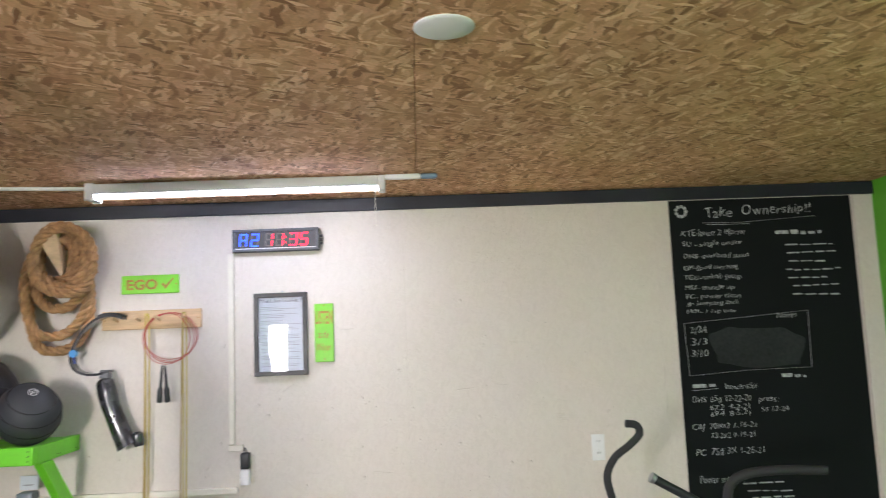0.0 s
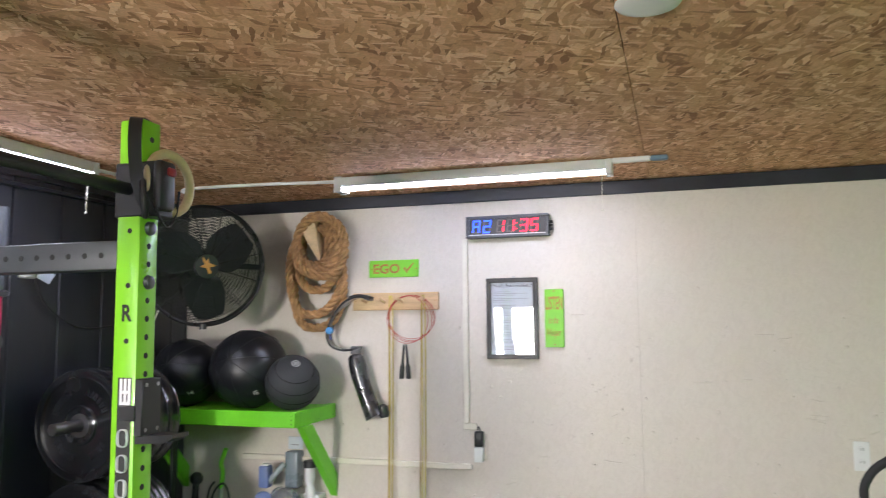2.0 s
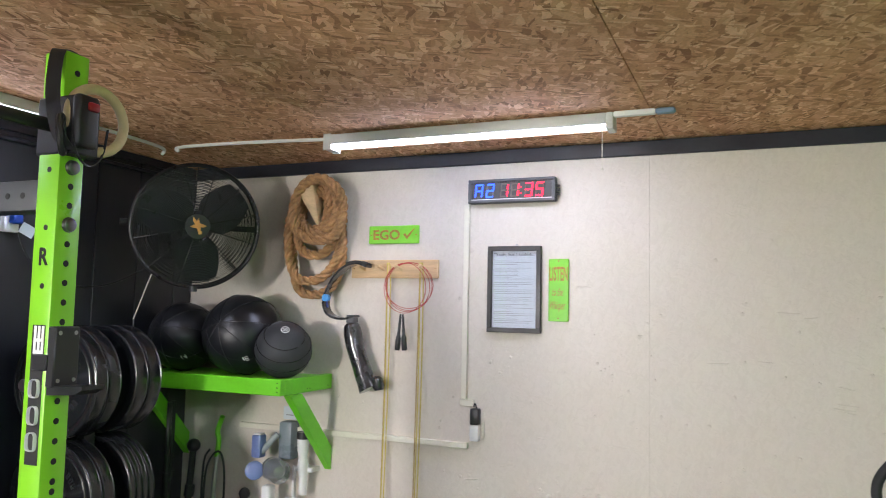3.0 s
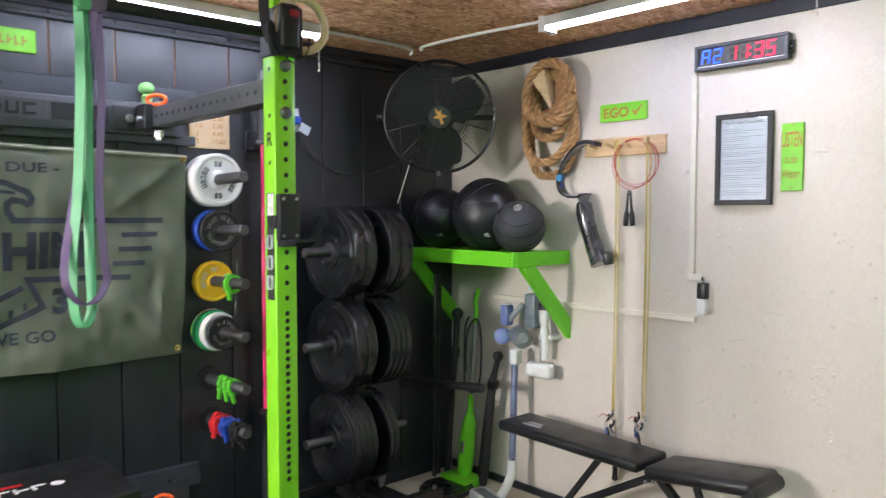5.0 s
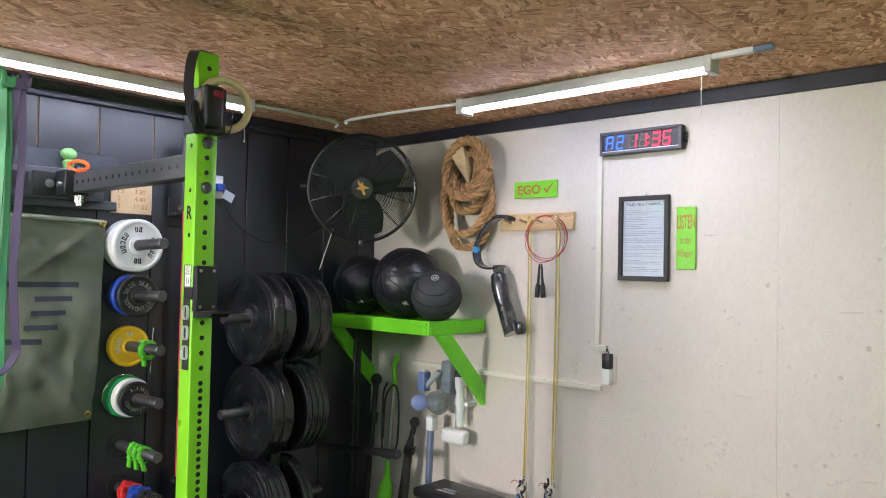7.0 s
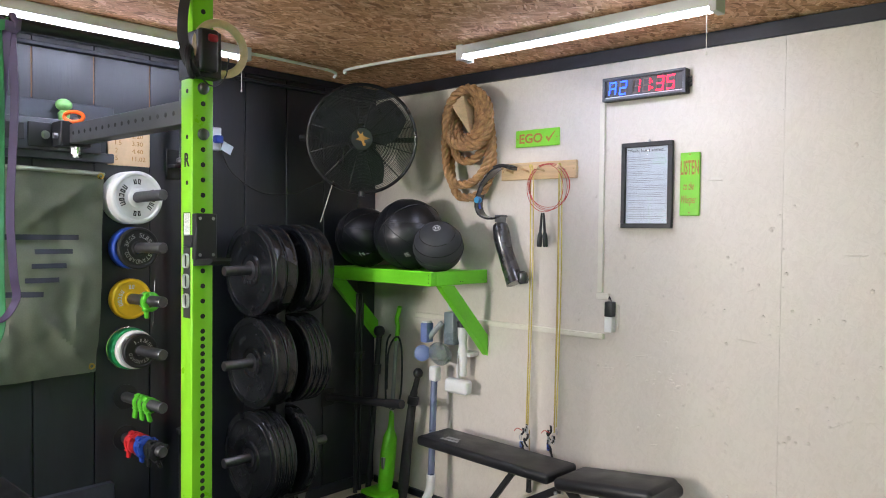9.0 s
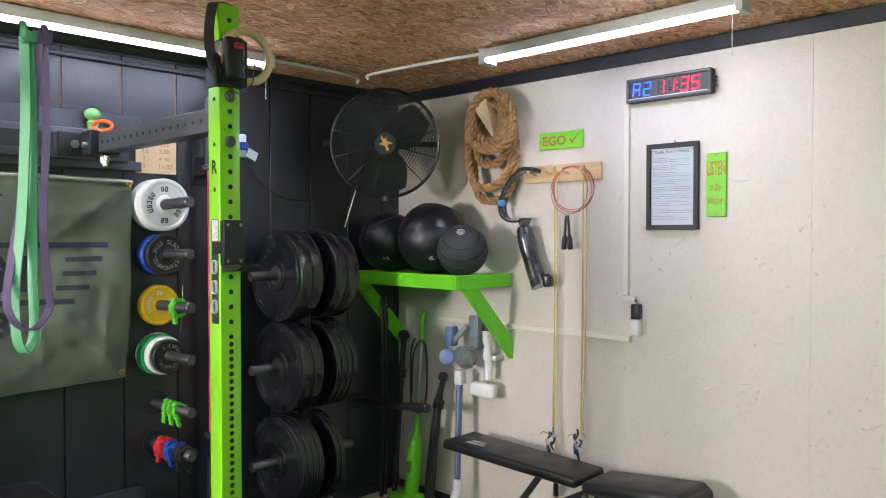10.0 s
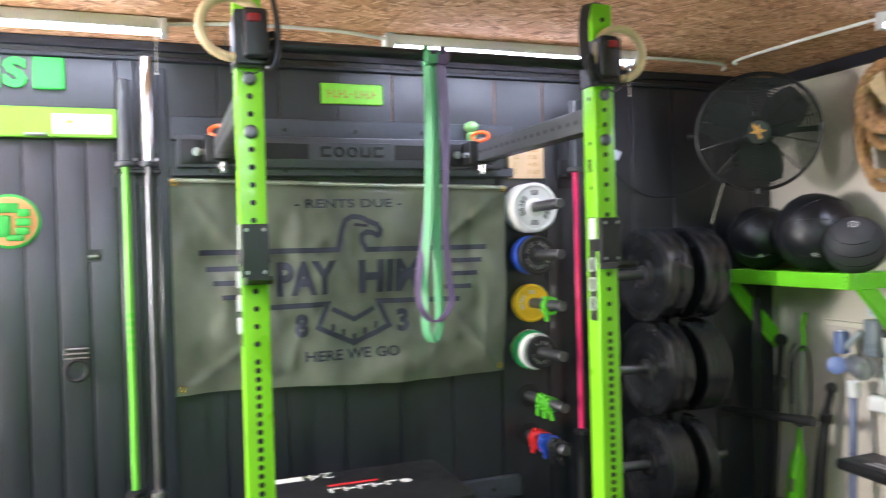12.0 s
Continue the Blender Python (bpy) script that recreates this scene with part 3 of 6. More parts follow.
# ---- ceiling lights ----
def shop_light(name="shop_light"):
    """A four-foot strip light along x, its middle at the origin below the ceiling."""
    L = 1.275 / 2
    t = thing(name, (0, 0, CEIL), "white four-foot strip light with a lit lens, on the ceiling", "strip light", "strip lights on the ceiling")
    part("housing", box(B(), -L + 0.03, L - 0.03, -0.040, 0.040, CEIL - 0.049, CEIL - 0.003, 0.006, 2), HOUSING, t, "white enamelled steel housing")
    bm = B()
    prism(bm, [(-L + 0.03, -0.030, CEIL - 0.049), (-L + 0.03, -0.025, CEIL - 0.060), (-L + 0.03, 0.025, CEIL - 0.060), (-L + 0.03, 0.030, CEIL - 0.049)], (1, 0, 0), 2 * L - 0.06)
    part("lens", bm, LENS, t, "brightly lit lens")
    for s in (-1, 1):
        part("end_cap", box(B(), s * (L - 0.03), s * L, -0.042, 0.042, CEIL - 0.070, CEIL - 0.003, 0.005, 2), HOUSING, t)
    part("pull_cord", tube(B(), [(L - 0.045, -0.02, CEIL - 0.07), (L - 0.045, -0.02, CEIL - 0.215)], 0.0016, 6), IVORY, t)
    part("pull_bead", ball(B(), (L - 0.045, -0.02, CEIL - 0.22), 0.005, 10), IVORY, t)
    return t


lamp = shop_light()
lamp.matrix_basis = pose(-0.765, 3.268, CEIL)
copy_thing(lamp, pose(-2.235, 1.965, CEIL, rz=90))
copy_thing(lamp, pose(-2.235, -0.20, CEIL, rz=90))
# eleven more strips, unseen, added overhead and to the rear to brighten the room
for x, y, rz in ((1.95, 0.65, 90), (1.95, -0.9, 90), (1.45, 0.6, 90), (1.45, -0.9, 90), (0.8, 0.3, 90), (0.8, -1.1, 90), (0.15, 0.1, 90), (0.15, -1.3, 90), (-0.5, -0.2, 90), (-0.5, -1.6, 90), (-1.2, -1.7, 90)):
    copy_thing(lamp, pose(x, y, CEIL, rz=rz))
solo("ceiling_disc", lathe(B(), (0.077, 1.668, CEIL), (0, 0, -1), [(0.071, 0), (0.0715, 0.002), (0.069, 0.0045), (0.060, 0.0075), (0.045, 0.0098), (0.028, 0.0112), (0.012, 0.0118), (0.001, 0.012)], 48), WHITE, "round flat white cover plate on the ceiling", "ceiling plate")

# ---- cables on the ceiling ----
def cable(name, pts, r, material, label, category="cable", n=6):
    return solo(name, tube(B(), smooth_path(pts, n), r, 8), material, label, category)


cable("lamp_cable", [(-1.40, 3.25, CEIL - 0.02), (-1.8, 3.235, CEIL - 0.010), (-2.2, 3.22, CEIL - 0.010), (-2.225, 3.225, CEIL - 0.03)], 0.0085, WHITE, "white lamp cable along the strand board ceiling")
cable("lamp_cable", [(-2.25, 2.60, CEIL - 0.02), (-2.28, 2.9, CEIL - 0.010), (-2.31, 3.2, CEIL - 0.010), (-2.33, 3.225, CEIL - 0.04)], 0.0085, WHITE, "white lamp cable leading to the room corner")
cable("lamp_cable", [(-2.23, 0.44, CEIL - 0.02), (-2.2, 0.75, CEIL - 0.008), (-2.2, 1.1, CEIL - 0.008), (-2.23, 1.33, CEIL - 0.02)], 0.0085, WHITE, "white cable linking two strip lights")
plug = thing("lamp_plug", (-0.05, 3.24, CEIL), "white plug adapter with a blue-grey end beside the strip light", "plug")
part("plug_body", box(B(), -0.127, 0.028, 3.228, 3.252, CEIL - 0.024, CEIL - 0.002, 0.003), WHITE, plug)
part("plug_end", box(B(), 0.028, 0.10, 3.224, 3.256, CEIL - 0.024, CEIL - 0.003, 0.006), mat("blue_grey_plastic", (0.16, 0.24, 0.33), 0.4), plug, "blue-grey plug end")


# ---- cream wall ----
def clock():
    t = thing("interval_timer", (-0.68, NY, 2.13), "black interval timer with blue and red digits on the cream wall", "wall timer")
    x0, x1, z0, z1, y0 = -0.906, -0.480, 2.130, 2.242, NY - 0.042
    part("case", box(B(), x0, x1, y0 + 0.004, NY - 0.002, z0, z1, 0.004), PLASTIC, t, "black plastic case")
    bm = B()
    for a, b, c, d in ((x0, x1, z0, z0 + 0.014), (x0, x1, z1 - 0.014, z1), (x0, x0 + 0.016, z0 + 0.014, z1 - 0.014), (x1 - 0.016, x1, z0 + 0.014, z1 - 0.014)):
        box(bm, a, b, y0 - 0.006, y0 + 0.004, c, d, 0.002)
    part("rim", bm, CHARCOAL, t, "dark grey rim")
    part("ledge", box(B(), x0 + 0.016, x1 - 0.016, y0 - 0.004, y0 + 0.002, z0 + 0.014, z0 + 0.018), ZINC, t)
    for k in range(3):
        part("bracket_hole", lathe(B(), (x1 + 0.011, NY - 0.02, 2.165 + 0.018 * k), (1, 0, 0), [(0.007, -0.011), (0.007, 0.004)], 10), PLASTIC, t)
    seg = {"8": "abcdefg", "1": "bc", "3": "abcdg", "5": "acdfg", "A": "abcefg", "H": "bcefg", "2": "abged"}
    w, h, th = 0.036, 0.066, 0.0075
    yd = y0 + 0.0015
    for ch, xx, col in (("A", -0.874, LEDBLUE), ("2", -0.818, LEDBLUE), ("1", -0.748, LEDRED), ("1", -0.696, LEDRED), ("3", -0.628, LEDRED), ("5", -0.576, LEDRED)):
        digit = None
        zb = 2.155
        spots = {"a": (0, w, h - th, h), "g": (0, w, h / 2 - th / 2, h / 2 + th / 2), "d": (0, w, 0, th), "f": (-0.002, th - 0.002, h / 2 + 0.004, h - 0.004), "b": (w - th + 0.002, w + 0.002, h / 2 + 0.004, h - 0.004), "e": (-0.002, th - 0.002, 0.004, h / 2 - 0.004), "c": (w - th + 0.002, w + 0.002, 0.004, h / 2 - 0.004)}
        on, off = B(), B()
        for k, (a, b, c, d) in spots.items():
            lit = k in seg[ch]
            box(on if lit else off, xx + a, xx + b, yd - (0.0015 if lit else 0.0008), yd + 0.002, zb + c, zb + d, 0.0012)
        for v in list(on.verts) + list(off.verts):      # the digits lean
            v.co.x += 0.10 * (v.co.z - zb)
        digit = part("digit", on, col, t, "lit blue digit" if col is LEDBLUE else "lit red digit")
        if len(off.verts):
            pieces("unlit_segment", off, LEDOFF, digit)
        else:
            off.free()
    bm = B()
    for z in (2.172, 2.20):
        lathe(bm, (-0.646, yd + 0.001, z), (0, -1, 0), [(0.004, 0), (0.004, 0.002)], 10)
    pieces("colon_dot", bm, LEDRED, t)


clock()


def picture_frame():
    x0, x1, z0, z1 = -0.810, -0.550, 1.521, 1.925
    t = thing("picture_frame", (-0.67, NY, z0), "black-framed printed sheet behind glass on the cream wall", "picture frame")
    bm = B()
    fw = 0.022
    for a, b, c, d in ((x0, x1, z0, z0 + fw), (x0, x1, z1 - fw, z1), (x0, x0 + fw, z0 + fw, z1 - fw), (x1 - fw, x1, z0 + fw, z1 - fw)):
        box(bm, a, b, NY - 0.024, NY - 0.002, c, d, 0.002)
    part("frame", bm, PLASTIC, t, "black wooden frame")
    sheet = part("sheet", box(B(), x0 + fw, x1 - fw, NY - 0.012, NY - 0.004, z0 + fw, z1 - fw), PAPER, t, "white printed sheet")
    pieces("heading_letter", letters('"Yeah, but I scaled..."', (x0 + 0.03, NY - 0.0125, z1 - 0.048), 0.205, 0.017), BLACKINK, sheet)
    rng = random.Random(5)
    z = z1 - 0.07
    k = 0
    while z > z0 + 0.045:
        bm = B()
        wd = 0.19 * (rng.choice((1, 0.97, 0.95, 0.9, 0.45, 0.6)))
        box(bm, x0 + 0.033, x0 + 0.033 + wd, NY - 0.0128, NY - 0.0120, z, z + 0.0019)
        part("printed_line", bm, INK, sheet)
        k += 1
        z -= 0.0085 if k % 3 else 0.017
    gl = part("glass", box(B(), x0 + fw, x1 - fw, NY - 0.0165, NY - 0.0150, z0 + fw, z1 - fw), GLASS, t, "reflecting glass")
    gl.visible_shadow = False
    part("hook", ball(B(), (-0.672, NY - 0.006, z1 + 0.006), 0.006, 8), ZINC, t)


picture_frame()


def sign(name, x0, x1, z0, z1, label):
    t = thing(name, ((x0 + x1) / 2, NY, z0), label, "wall sign")
    plate = part("plate", box(B(), x0, x1, NY - 0.012, NY - 0.002, z0, z1, 0.003), LIMESIGN, t, "bright green painted board")
    return t, plate


t, plate = sign("word_sign", -1.456, -1.176, 1.946, 2.037, "bright green board sign reading EGO with a tick")
pieces("letter", letters("EGO", (-1.43, NY - 0.0122, 1.965), 0.15, 0.052, bold=0.03), BROWNINK, plate)
bm = B()
prism(bm, [(-1.262, NY - 0.0122, 1.992), (-1.250, NY - 0.0122, 1.998), (-1.242, NY - 0.0122, 1.985), (-1.203, NY - 0.0122, 2.022), (-1.200, NY - 0.0122, 2.019), (-1.241, NY - 0.0122, 1.966)], (0, -1, 0), 0.0008)
part("tick", bm, BROWNINK, plate)
for x in (-1.442, -1.19):
    part("screw", lathe(B(), (x, NY - 0.012, 1.99), (0, -1, 0), [(0.0035, -0.001), (0.0035, 0.0012), (0.001, 0.002)], 8), BROWNINK, t)
t, plate = sign("word_sign", -0.516, -0.422, 1.578, 1.864, "upright bright green board sign reading LISTEN to the Whisper")
pieces("letter", letters("LISTEN", (-0.512, NY - 0.0122, 1.763), 0.086, 0.066, bold=0.02), BROWNINK, plate)
pieces("letter", letters("to the", (-0.497, NY - 0.0122, 1.695), 0.05, 0.036, shear=0.3), BROWNINK, plate)
pieces("letter", letters("Whisper", (-0.508, NY - 0.0122, 1.622), 0.072, 0.048, shear=0.3), BROWNINK, plate)
for z in (1.592, 1.855):
    part("screw", lathe(B(), (-0.469, NY - 0.012, z), (0, -1, 0), [(0.0035, -0.001), (0.0035, 0.0012), (0.001, 0.002)], 8), BROWNINK, t)

# cable duct and chargers
duct = thing("cable_duct", (-0.895, NY, 1.0), "cream plastic cable duct running down and along the wall", "cable duct")
part("duct_run", box(B(), -0.936, -0.909, NY - 0.016, NY - 0.001, 1.20, 2.13, 0.002), IVORY, duct)
part("duct_run", box(B(), -2.2, -0.897, NY - 0.024, NY - 0.001, 0.972, 0.999, 0.002), IVORY, duct)
part("duct_box", box(B(), -0.940, -0.868, NY - 0.019, NY - 0.001, 1.168, 1.199, 0.003), IVORY, duct)
charger = thing("plug_charger", (-0.85, NY, 1.0), "black adapter above a white charger on the cream wall", "charger")
part("adapter", box(B(), -0.878, -0.836, NY - 0.045, NY - 0.002, 1.088, 1.162, 0.006, 2), PLASTIC, charger, "black adapter")
part("charger_block", box(B(), -0.880, -0.836, NY - 0.042, NY - 0.002, 1.012, 1.086, 0.006, 2), WHITE, charger, "white charger block")
part("lead", tube(B(), smooth_path([(-0.866, NY - 0.02, 1.17), (-0.858, NY - 0.03, 1.186), (-0.85, NY - 0.025, 1.163)], 5), 0.003, 6), PLASTIC, charger)
part("outlet_plate", box(B(), -0.872, -0.818, NY - 0.006, NY - 0.001, 1.022, 1.145, 0.002), CREAM, charger)
outlet = thing("power_outlet", (0.856, NY, 1.04), "white double power outlet on the cream wall", "power outlet")
part("plate", box(B(), 0.824, 0.889, NY - 0.007, NY - 0.001, 1.046, 1.172, 0.003), WHITE, outlet)
for z in (1.082, 1.136):
    soc = part("socket", lathe(B(), (0.856, NY - 0.007, z), (0, -1, 0), [(0.017, -0.001), (0.017, 0.002), (0.015, 0.003)], 20), WHITE, outlet)
    for dx in (-0.006, 0.006):
        part("slot", box(B(), 0.856 + dx - 0.0012, 0.856 + dx + 0.0012, NY - 0.0106, NY - 0.0099, z - 0.002, z + 0.008), HOLE, soc)

# lumps of paint and filler
bm = B()
rng = random.Random(11)
for cx, cz, sx, sz, n in ((-0.55, 0.82, 0.14, 0.035, 34), (-0.32, 0.76, 0.05, 0.04, 12), (0.07, 1.16, 0.07, 0.02, 3), (-0.45, 1.38, 0.25, 0.03, 10), (-0.02, 0.62, 0.05, 0.06, 4), (0.1, 1.2, 0.6, 0.4, 70), (-0.6, 1.3, 0.5, 0.3, 40), (0.0, 0.6, 0.5, 0.25, 40)):
    for _ in range(n):
        r = rng.uniform(0.0035, 0.0095)
        ball(bm, (rng.gauss(cx, sx), NY, rng.gauss(cz, sz)), r, 8, (1, 0.45, rng.uniform(0.6, 1.3)))
for _ in range(34):
    x, z = rng.uniform(-0.95, 1.0), rng.uniform(0.3, 1.9)
    a = rng.uniform(-0.2, 0.6)
    L = rng.uniform(0.03, 0.09)
    tube(bm, [(x, NY + 0.0008, z), (x + L * math.cos(a), NY + 0.0008, z + L * math.sin(a))], 0.003, 5)
# flat darker dots paint the shade of small pits and nail holes
pits = B()
for _ in range(22):
    x, z = rng.uniform(-1.0, 1.15), rng.uniform(0.3, 2.2)
    lathe(pits, (x, NY + 0.0004, z), (0, -1, 0), [(rng.uniform(0.0016, 0.0034), -0.001), (0.001, 0.0006)], 7)
solo("nail_holes", pits, mat("shaded_pit_dot", (0.22, 0.19, 0.16), 0.8), "small dark dots for shaded nail holes and chips in the wall", "nail holes", "stuff")
solo("paint_lumps", bm, CREAM, "small lumps of filler and paint on the cream wall", "paint lumps", "stuff")

# chalkboard
CY = NY - 0.010
board = thing("chalkboard", (1.77, NY, 0.4), "black chalkboard panel covered with white chalk notes", "chalkboard")
part("panel", box(B(), 1.292, 2.235, CY, NY - 0.001, FLOOR + 0.05, 2.318, 0.001), CHALKBOARD, board, "black chalkboard surface")


hand_rng = random.Random(21)


def chalk(body, x, z, w, h):
    for bm in islands(letters(body, (x, CY - 0.0002, z), w, h, depth=0.0006, shear=0.12, bold=-0.012)):
        c = sum((v.co for v in bm.verts), Vector()) / len(bm.verts)
        k = hand_rng.uniform(0.82, 1.12)
        bmesh.ops.transform(bm, matrix=Matrix.Translation(c + Vector((0, 0, hand_rng.gauss(0, 0.0022)))) @ Matrix.Rotation(hand_rng.gauss(0, 0.09), 4, "Y") @ Matrix.Diagonal((k, 1, hand_rng.uniform(0.85, 1.15), 1)) @ Matrix.Translation(-c), verts=bm.verts)
        part("chalk_letter", bm, CHALK, board)


def chalk_bar(x, z, w, h=0.010):
    end = x + w
    while x < end - 0.012:
        k = min(hand_rng.uniform(0.025, 0.07), end - x)
        part("chalk_mark", box(B(), x, x + k, CY - 0.0008, CY, z, z + h * hand_rng.uniform(0.45, 0.8)), CHALK, board)
        x, z = x + k + 0.014, z + hand_rng.gauss(0, 0.002)


def chalk_line(pts, r=0.0042):
    part("chalk_line", tube(B(), [(x, CY - 0.0004, z) for x, z in pts], r, 6, flat=0.3), CHALK, board)


chalk("Take", 1.475, 2.225, 0.14, 0.052)
chalk("Ownership!!", 1.665, 2.222, 0.36, 0.062)
chalk_line([(1.46, 2.20), (1.66, 2.197), (2.04, 2.218)])
chalk_line([(1.48, 2.19), (1.7, 2.188)])
for k in range(9):
    a = 2 * math.pi * k / 9
    part("chalk_dot", lathe(B(), (1.352 + 0.026 * math.cos(a), CY, 2.262 + 0.026 * math.sin(a)), (0, -1, 0), [(0.009, 0), (0.009, 0.0007)], 8), CHALK, board)
rows = (("KTE-knee 2 elbow", 2.135, 0.33), ("SU - single under", 2.075, 0.31), ("OHS- overhead squat", 2.012, 0.34), ("GM-good morning", 1.955, 0.28), ("TGU-turkish getup", 1.905, 0.29), ("MU- muscle up", 1.852, 0.25), ("PC- power clean", 1.808, 0.28), ("JJ- jumping jack", 1.778, 0.27), ("1RM- 1 rep max", 1.737, 0.25))
for s_, z, w in rows:
    chalk(s_, 1.345, z, w, 0.032 if z > 1.8 else 0.026)
chalk_line([(1.325, 1.695), (1.62, 1.715), (1.96, 1.738), (1.955, 1.455), (1.62, 1.452), (1.335, 1.435), (1.325, 1.695)])
chalk("Notes", 1.80, 1.705, 0.10, 0.026)
part("smudge", prism(B(), [(1.69 + 0.235 * math.copysign(abs(math.cos(a)) ** 0.55, math.cos(a)) * (1 + 0.07 * math.sin(5 * a)), CY, 1.565 + 0.045 * math.cos(a) * -0.4 + 0.098 * math.copysign(abs(math.sin(a)) ** 0.6, math.sin(a)) * (1 + 0.06 * math.sin(7 * a))) for a in np.linspace(0, 2 * math.pi, 44, endpoint=False)], (0, -1, 0), 0.0005), SMUDGE, board, "grey wiped chalk dust")
for s_, z in (("2/24", 1.645), ("3/3", 1.585), ("3/10", 1.528)):
    chalk(s_, 1.352, z, 0.085, 0.034)
rng = random.Random(3)
chalk_bar(1.83, 2.130, 0.24, 0.030)
for k in range(7):
    chalk_bar(1.87 + rng.uniform(0, 0.03), 2.07 - 0.042 * k, rng.uniform(0.18, 0.30))
chalk_bar(1.345, 1.375, 0.115, 0.028)
chalk_line([(1.34, 1.362), (1.47, 1.368)])
chalk("bench-65#", 1.51, 1.36, 0.16, 0.028)
chalk_bar(1.80, 1.41, 0.12, 0.024)
chalk("OHS  65# 12-22-20", 1.335, 1.30, 0.30, 0.032)
chalk("67.2  4-2-21", 1.425, 1.265, 0.20, 0.024)
chalk("69.4  8-5-21", 1.425, 1.235, 0.20, 0.024)
chalk("press:", 1.67, 1.285, 0.10, 0.028)
chalk("55 12-24", 1.68, 1.245, 0.14, 0.024)
chalk("C&J  70#x2 1-16-21", 1.33, 1.165, 0.32, 0.034)
chalk("72.2x2 9-19-21", 1.42, 1.128, 0.22, 0.024)
chalk("PC  75# 3X 1-26-21", 1.34, 1.045, 0.34, 0.034)
chalk("Power snatch", 1.345, 0.915, 0.20, 0.034)
for k in range(3):
    chalk_bar(1.56 + 0.02 * k, 0.90 - 0.035 * k, 0.22)
solo("trim", box(B(), 2.247, 2.335, NY - 0.018, NY, FLOOR, 2.318, 0.002), CREAM, "cream upright board beside the chalkboard", "trim", "structure")

# rope on a wooden peg
def twisted(bm, P, R, closed=True, pitch=0.13):
    """Three strands laid round the path P."""
    fr = frames_along(P, closed)
    lens = [0.0]
    for a, b in zip(P, P[1:]):
        lens.append(lens[-1] + (b - a).length)
    total = lens[-1] + ((P[0] - P[-1]).length if closed else 0)
    turns = max(1, round(total / pitch))
    for s in range(3):
        pts = []
        for (p, u, v), l in zip(fr, lens):
            a = 2 * math.pi * (turns * l / total + s / 3)
            pts.append(p + (u * math.cos(a) + v * math.sin(a)) * R * 0.58)
        tube(bm, pts, R * 0.48, 8, closed)


rope = thing("climbing_rope", (-1.74, NY - 0.08, 1.65), "thick coiled natural fibre climbing rope hanging on the cream wall", "rope")
COILS = (  # left, right, top, bottom, distance from the wall at the left and at the right, lean of the lowest point
    (-1.790, -1.548, 2.262, 1.950, 0.205, 0.122, 0.030), (-1.802, -1.588, 2.278, 1.982, 0.152, 0.116, 0.030),
    (-1.818, -1.625, 2.275, 1.998, 0.104, 0.104, 0.022), (-1.828, -1.655, 2.268, 2.018, 0.056, 0.080, 0.012),
    (-1.832, -1.602, 2.225, 1.884, 0.096, 0.066, 0.000), (-1.864, -1.594, 2.215, 1.752, 0.128, 0.066, -0.004),
    (-1.868, -1.588, 2.195, 1.683, 0.078, 0.036, -0.004),
)
for i, (xl, xr, top, bot, dl, dr, lean) in enumerate(COILS):
    P = []
    for k in range(96):
        a = 2 * math.pi * k / 96
        q, c = math.sin(a), math.cos(a)
        wide = math.copysign(abs(c) ** (0.8 if q > 0 else 0.72), c)
        x = (xl + xr) / 2 + wide * (xr - xl) / 2 + lean * max(0.0, -q) ** 3 + 0.004 * math.sin(3 * a + 1.7 * i)
        off = (dl + dr) / 2 + c * (dr - dl) / 2 + 0.028 * max(0.0, -q) ** 2 + 0.004 * math.sin(2 * a + 2.3 * i)
        P.append(Vector((x, NY - off, (top + bot) / 2 + q * (top - bot) / 2)))
    bm = B()
    twisted(bm, P, 0.0245, True, 0.115)
    part("rope_loop", bm, ROPE, rope)
bm = B()
twisted(bm, smooth_path([(-1.60, 3.69, 2.16), (-1.565, 3.68, 2.11), (-1.552, 3.675, 2.05)], 6), 0.02, False)
part("rope_end", bm, ROPE, rope, "frayed rope end")
bm = B()
front = [(-1.766, 3.573, 2.200), (-1.762, 3.578, 2.232), (-1.742, 3.592, 2.266), (-1.708, 3.612, 2.270), (-1.696, 3.670, 2.045), (-1.706, 3.672, 2.038)]
prism(bm, front, (-0.06, 1, 0), 0.21)
for v in bm.verts:
    v.co.y = min(v.co.y, NY - 0.001)
solo("rope_peg", bm, WOOD, "pale timber wedge fixed to the cream wall", "wall peg")

# peg rail with what hangs on it
rail = thing("peg_rail", (-1.306, NY, 1.77), "pale wooden peg rail on the cream wall", "peg rail")
part("backboard", box(B(), -1.546, -1.066, NY - 0.020, NY - 0.001, 1.772, 1.864, 0.003), WOOD, rail)
for x in (-1.47, -1.365, -1.265, -1.135):
    part("peg", lathe(B(), (x, NY - 0.018, 1.815), (0, -1, 0.22), [(0.008, 0), (0.0065, 0.02), (0.006, 0.045), (0.010, 0.06), (0.011, 0.066), (0.007, 0.071)], 12), WOOD, rail)
for x in (-1.53, -1.08):
    part("screw", lathe(B(), (x, NY - 0.02, 1.82), (0, -1, 0), [(0.003, -0.001), (0.003, 0.0008)], 8), BROWNINK, rail)

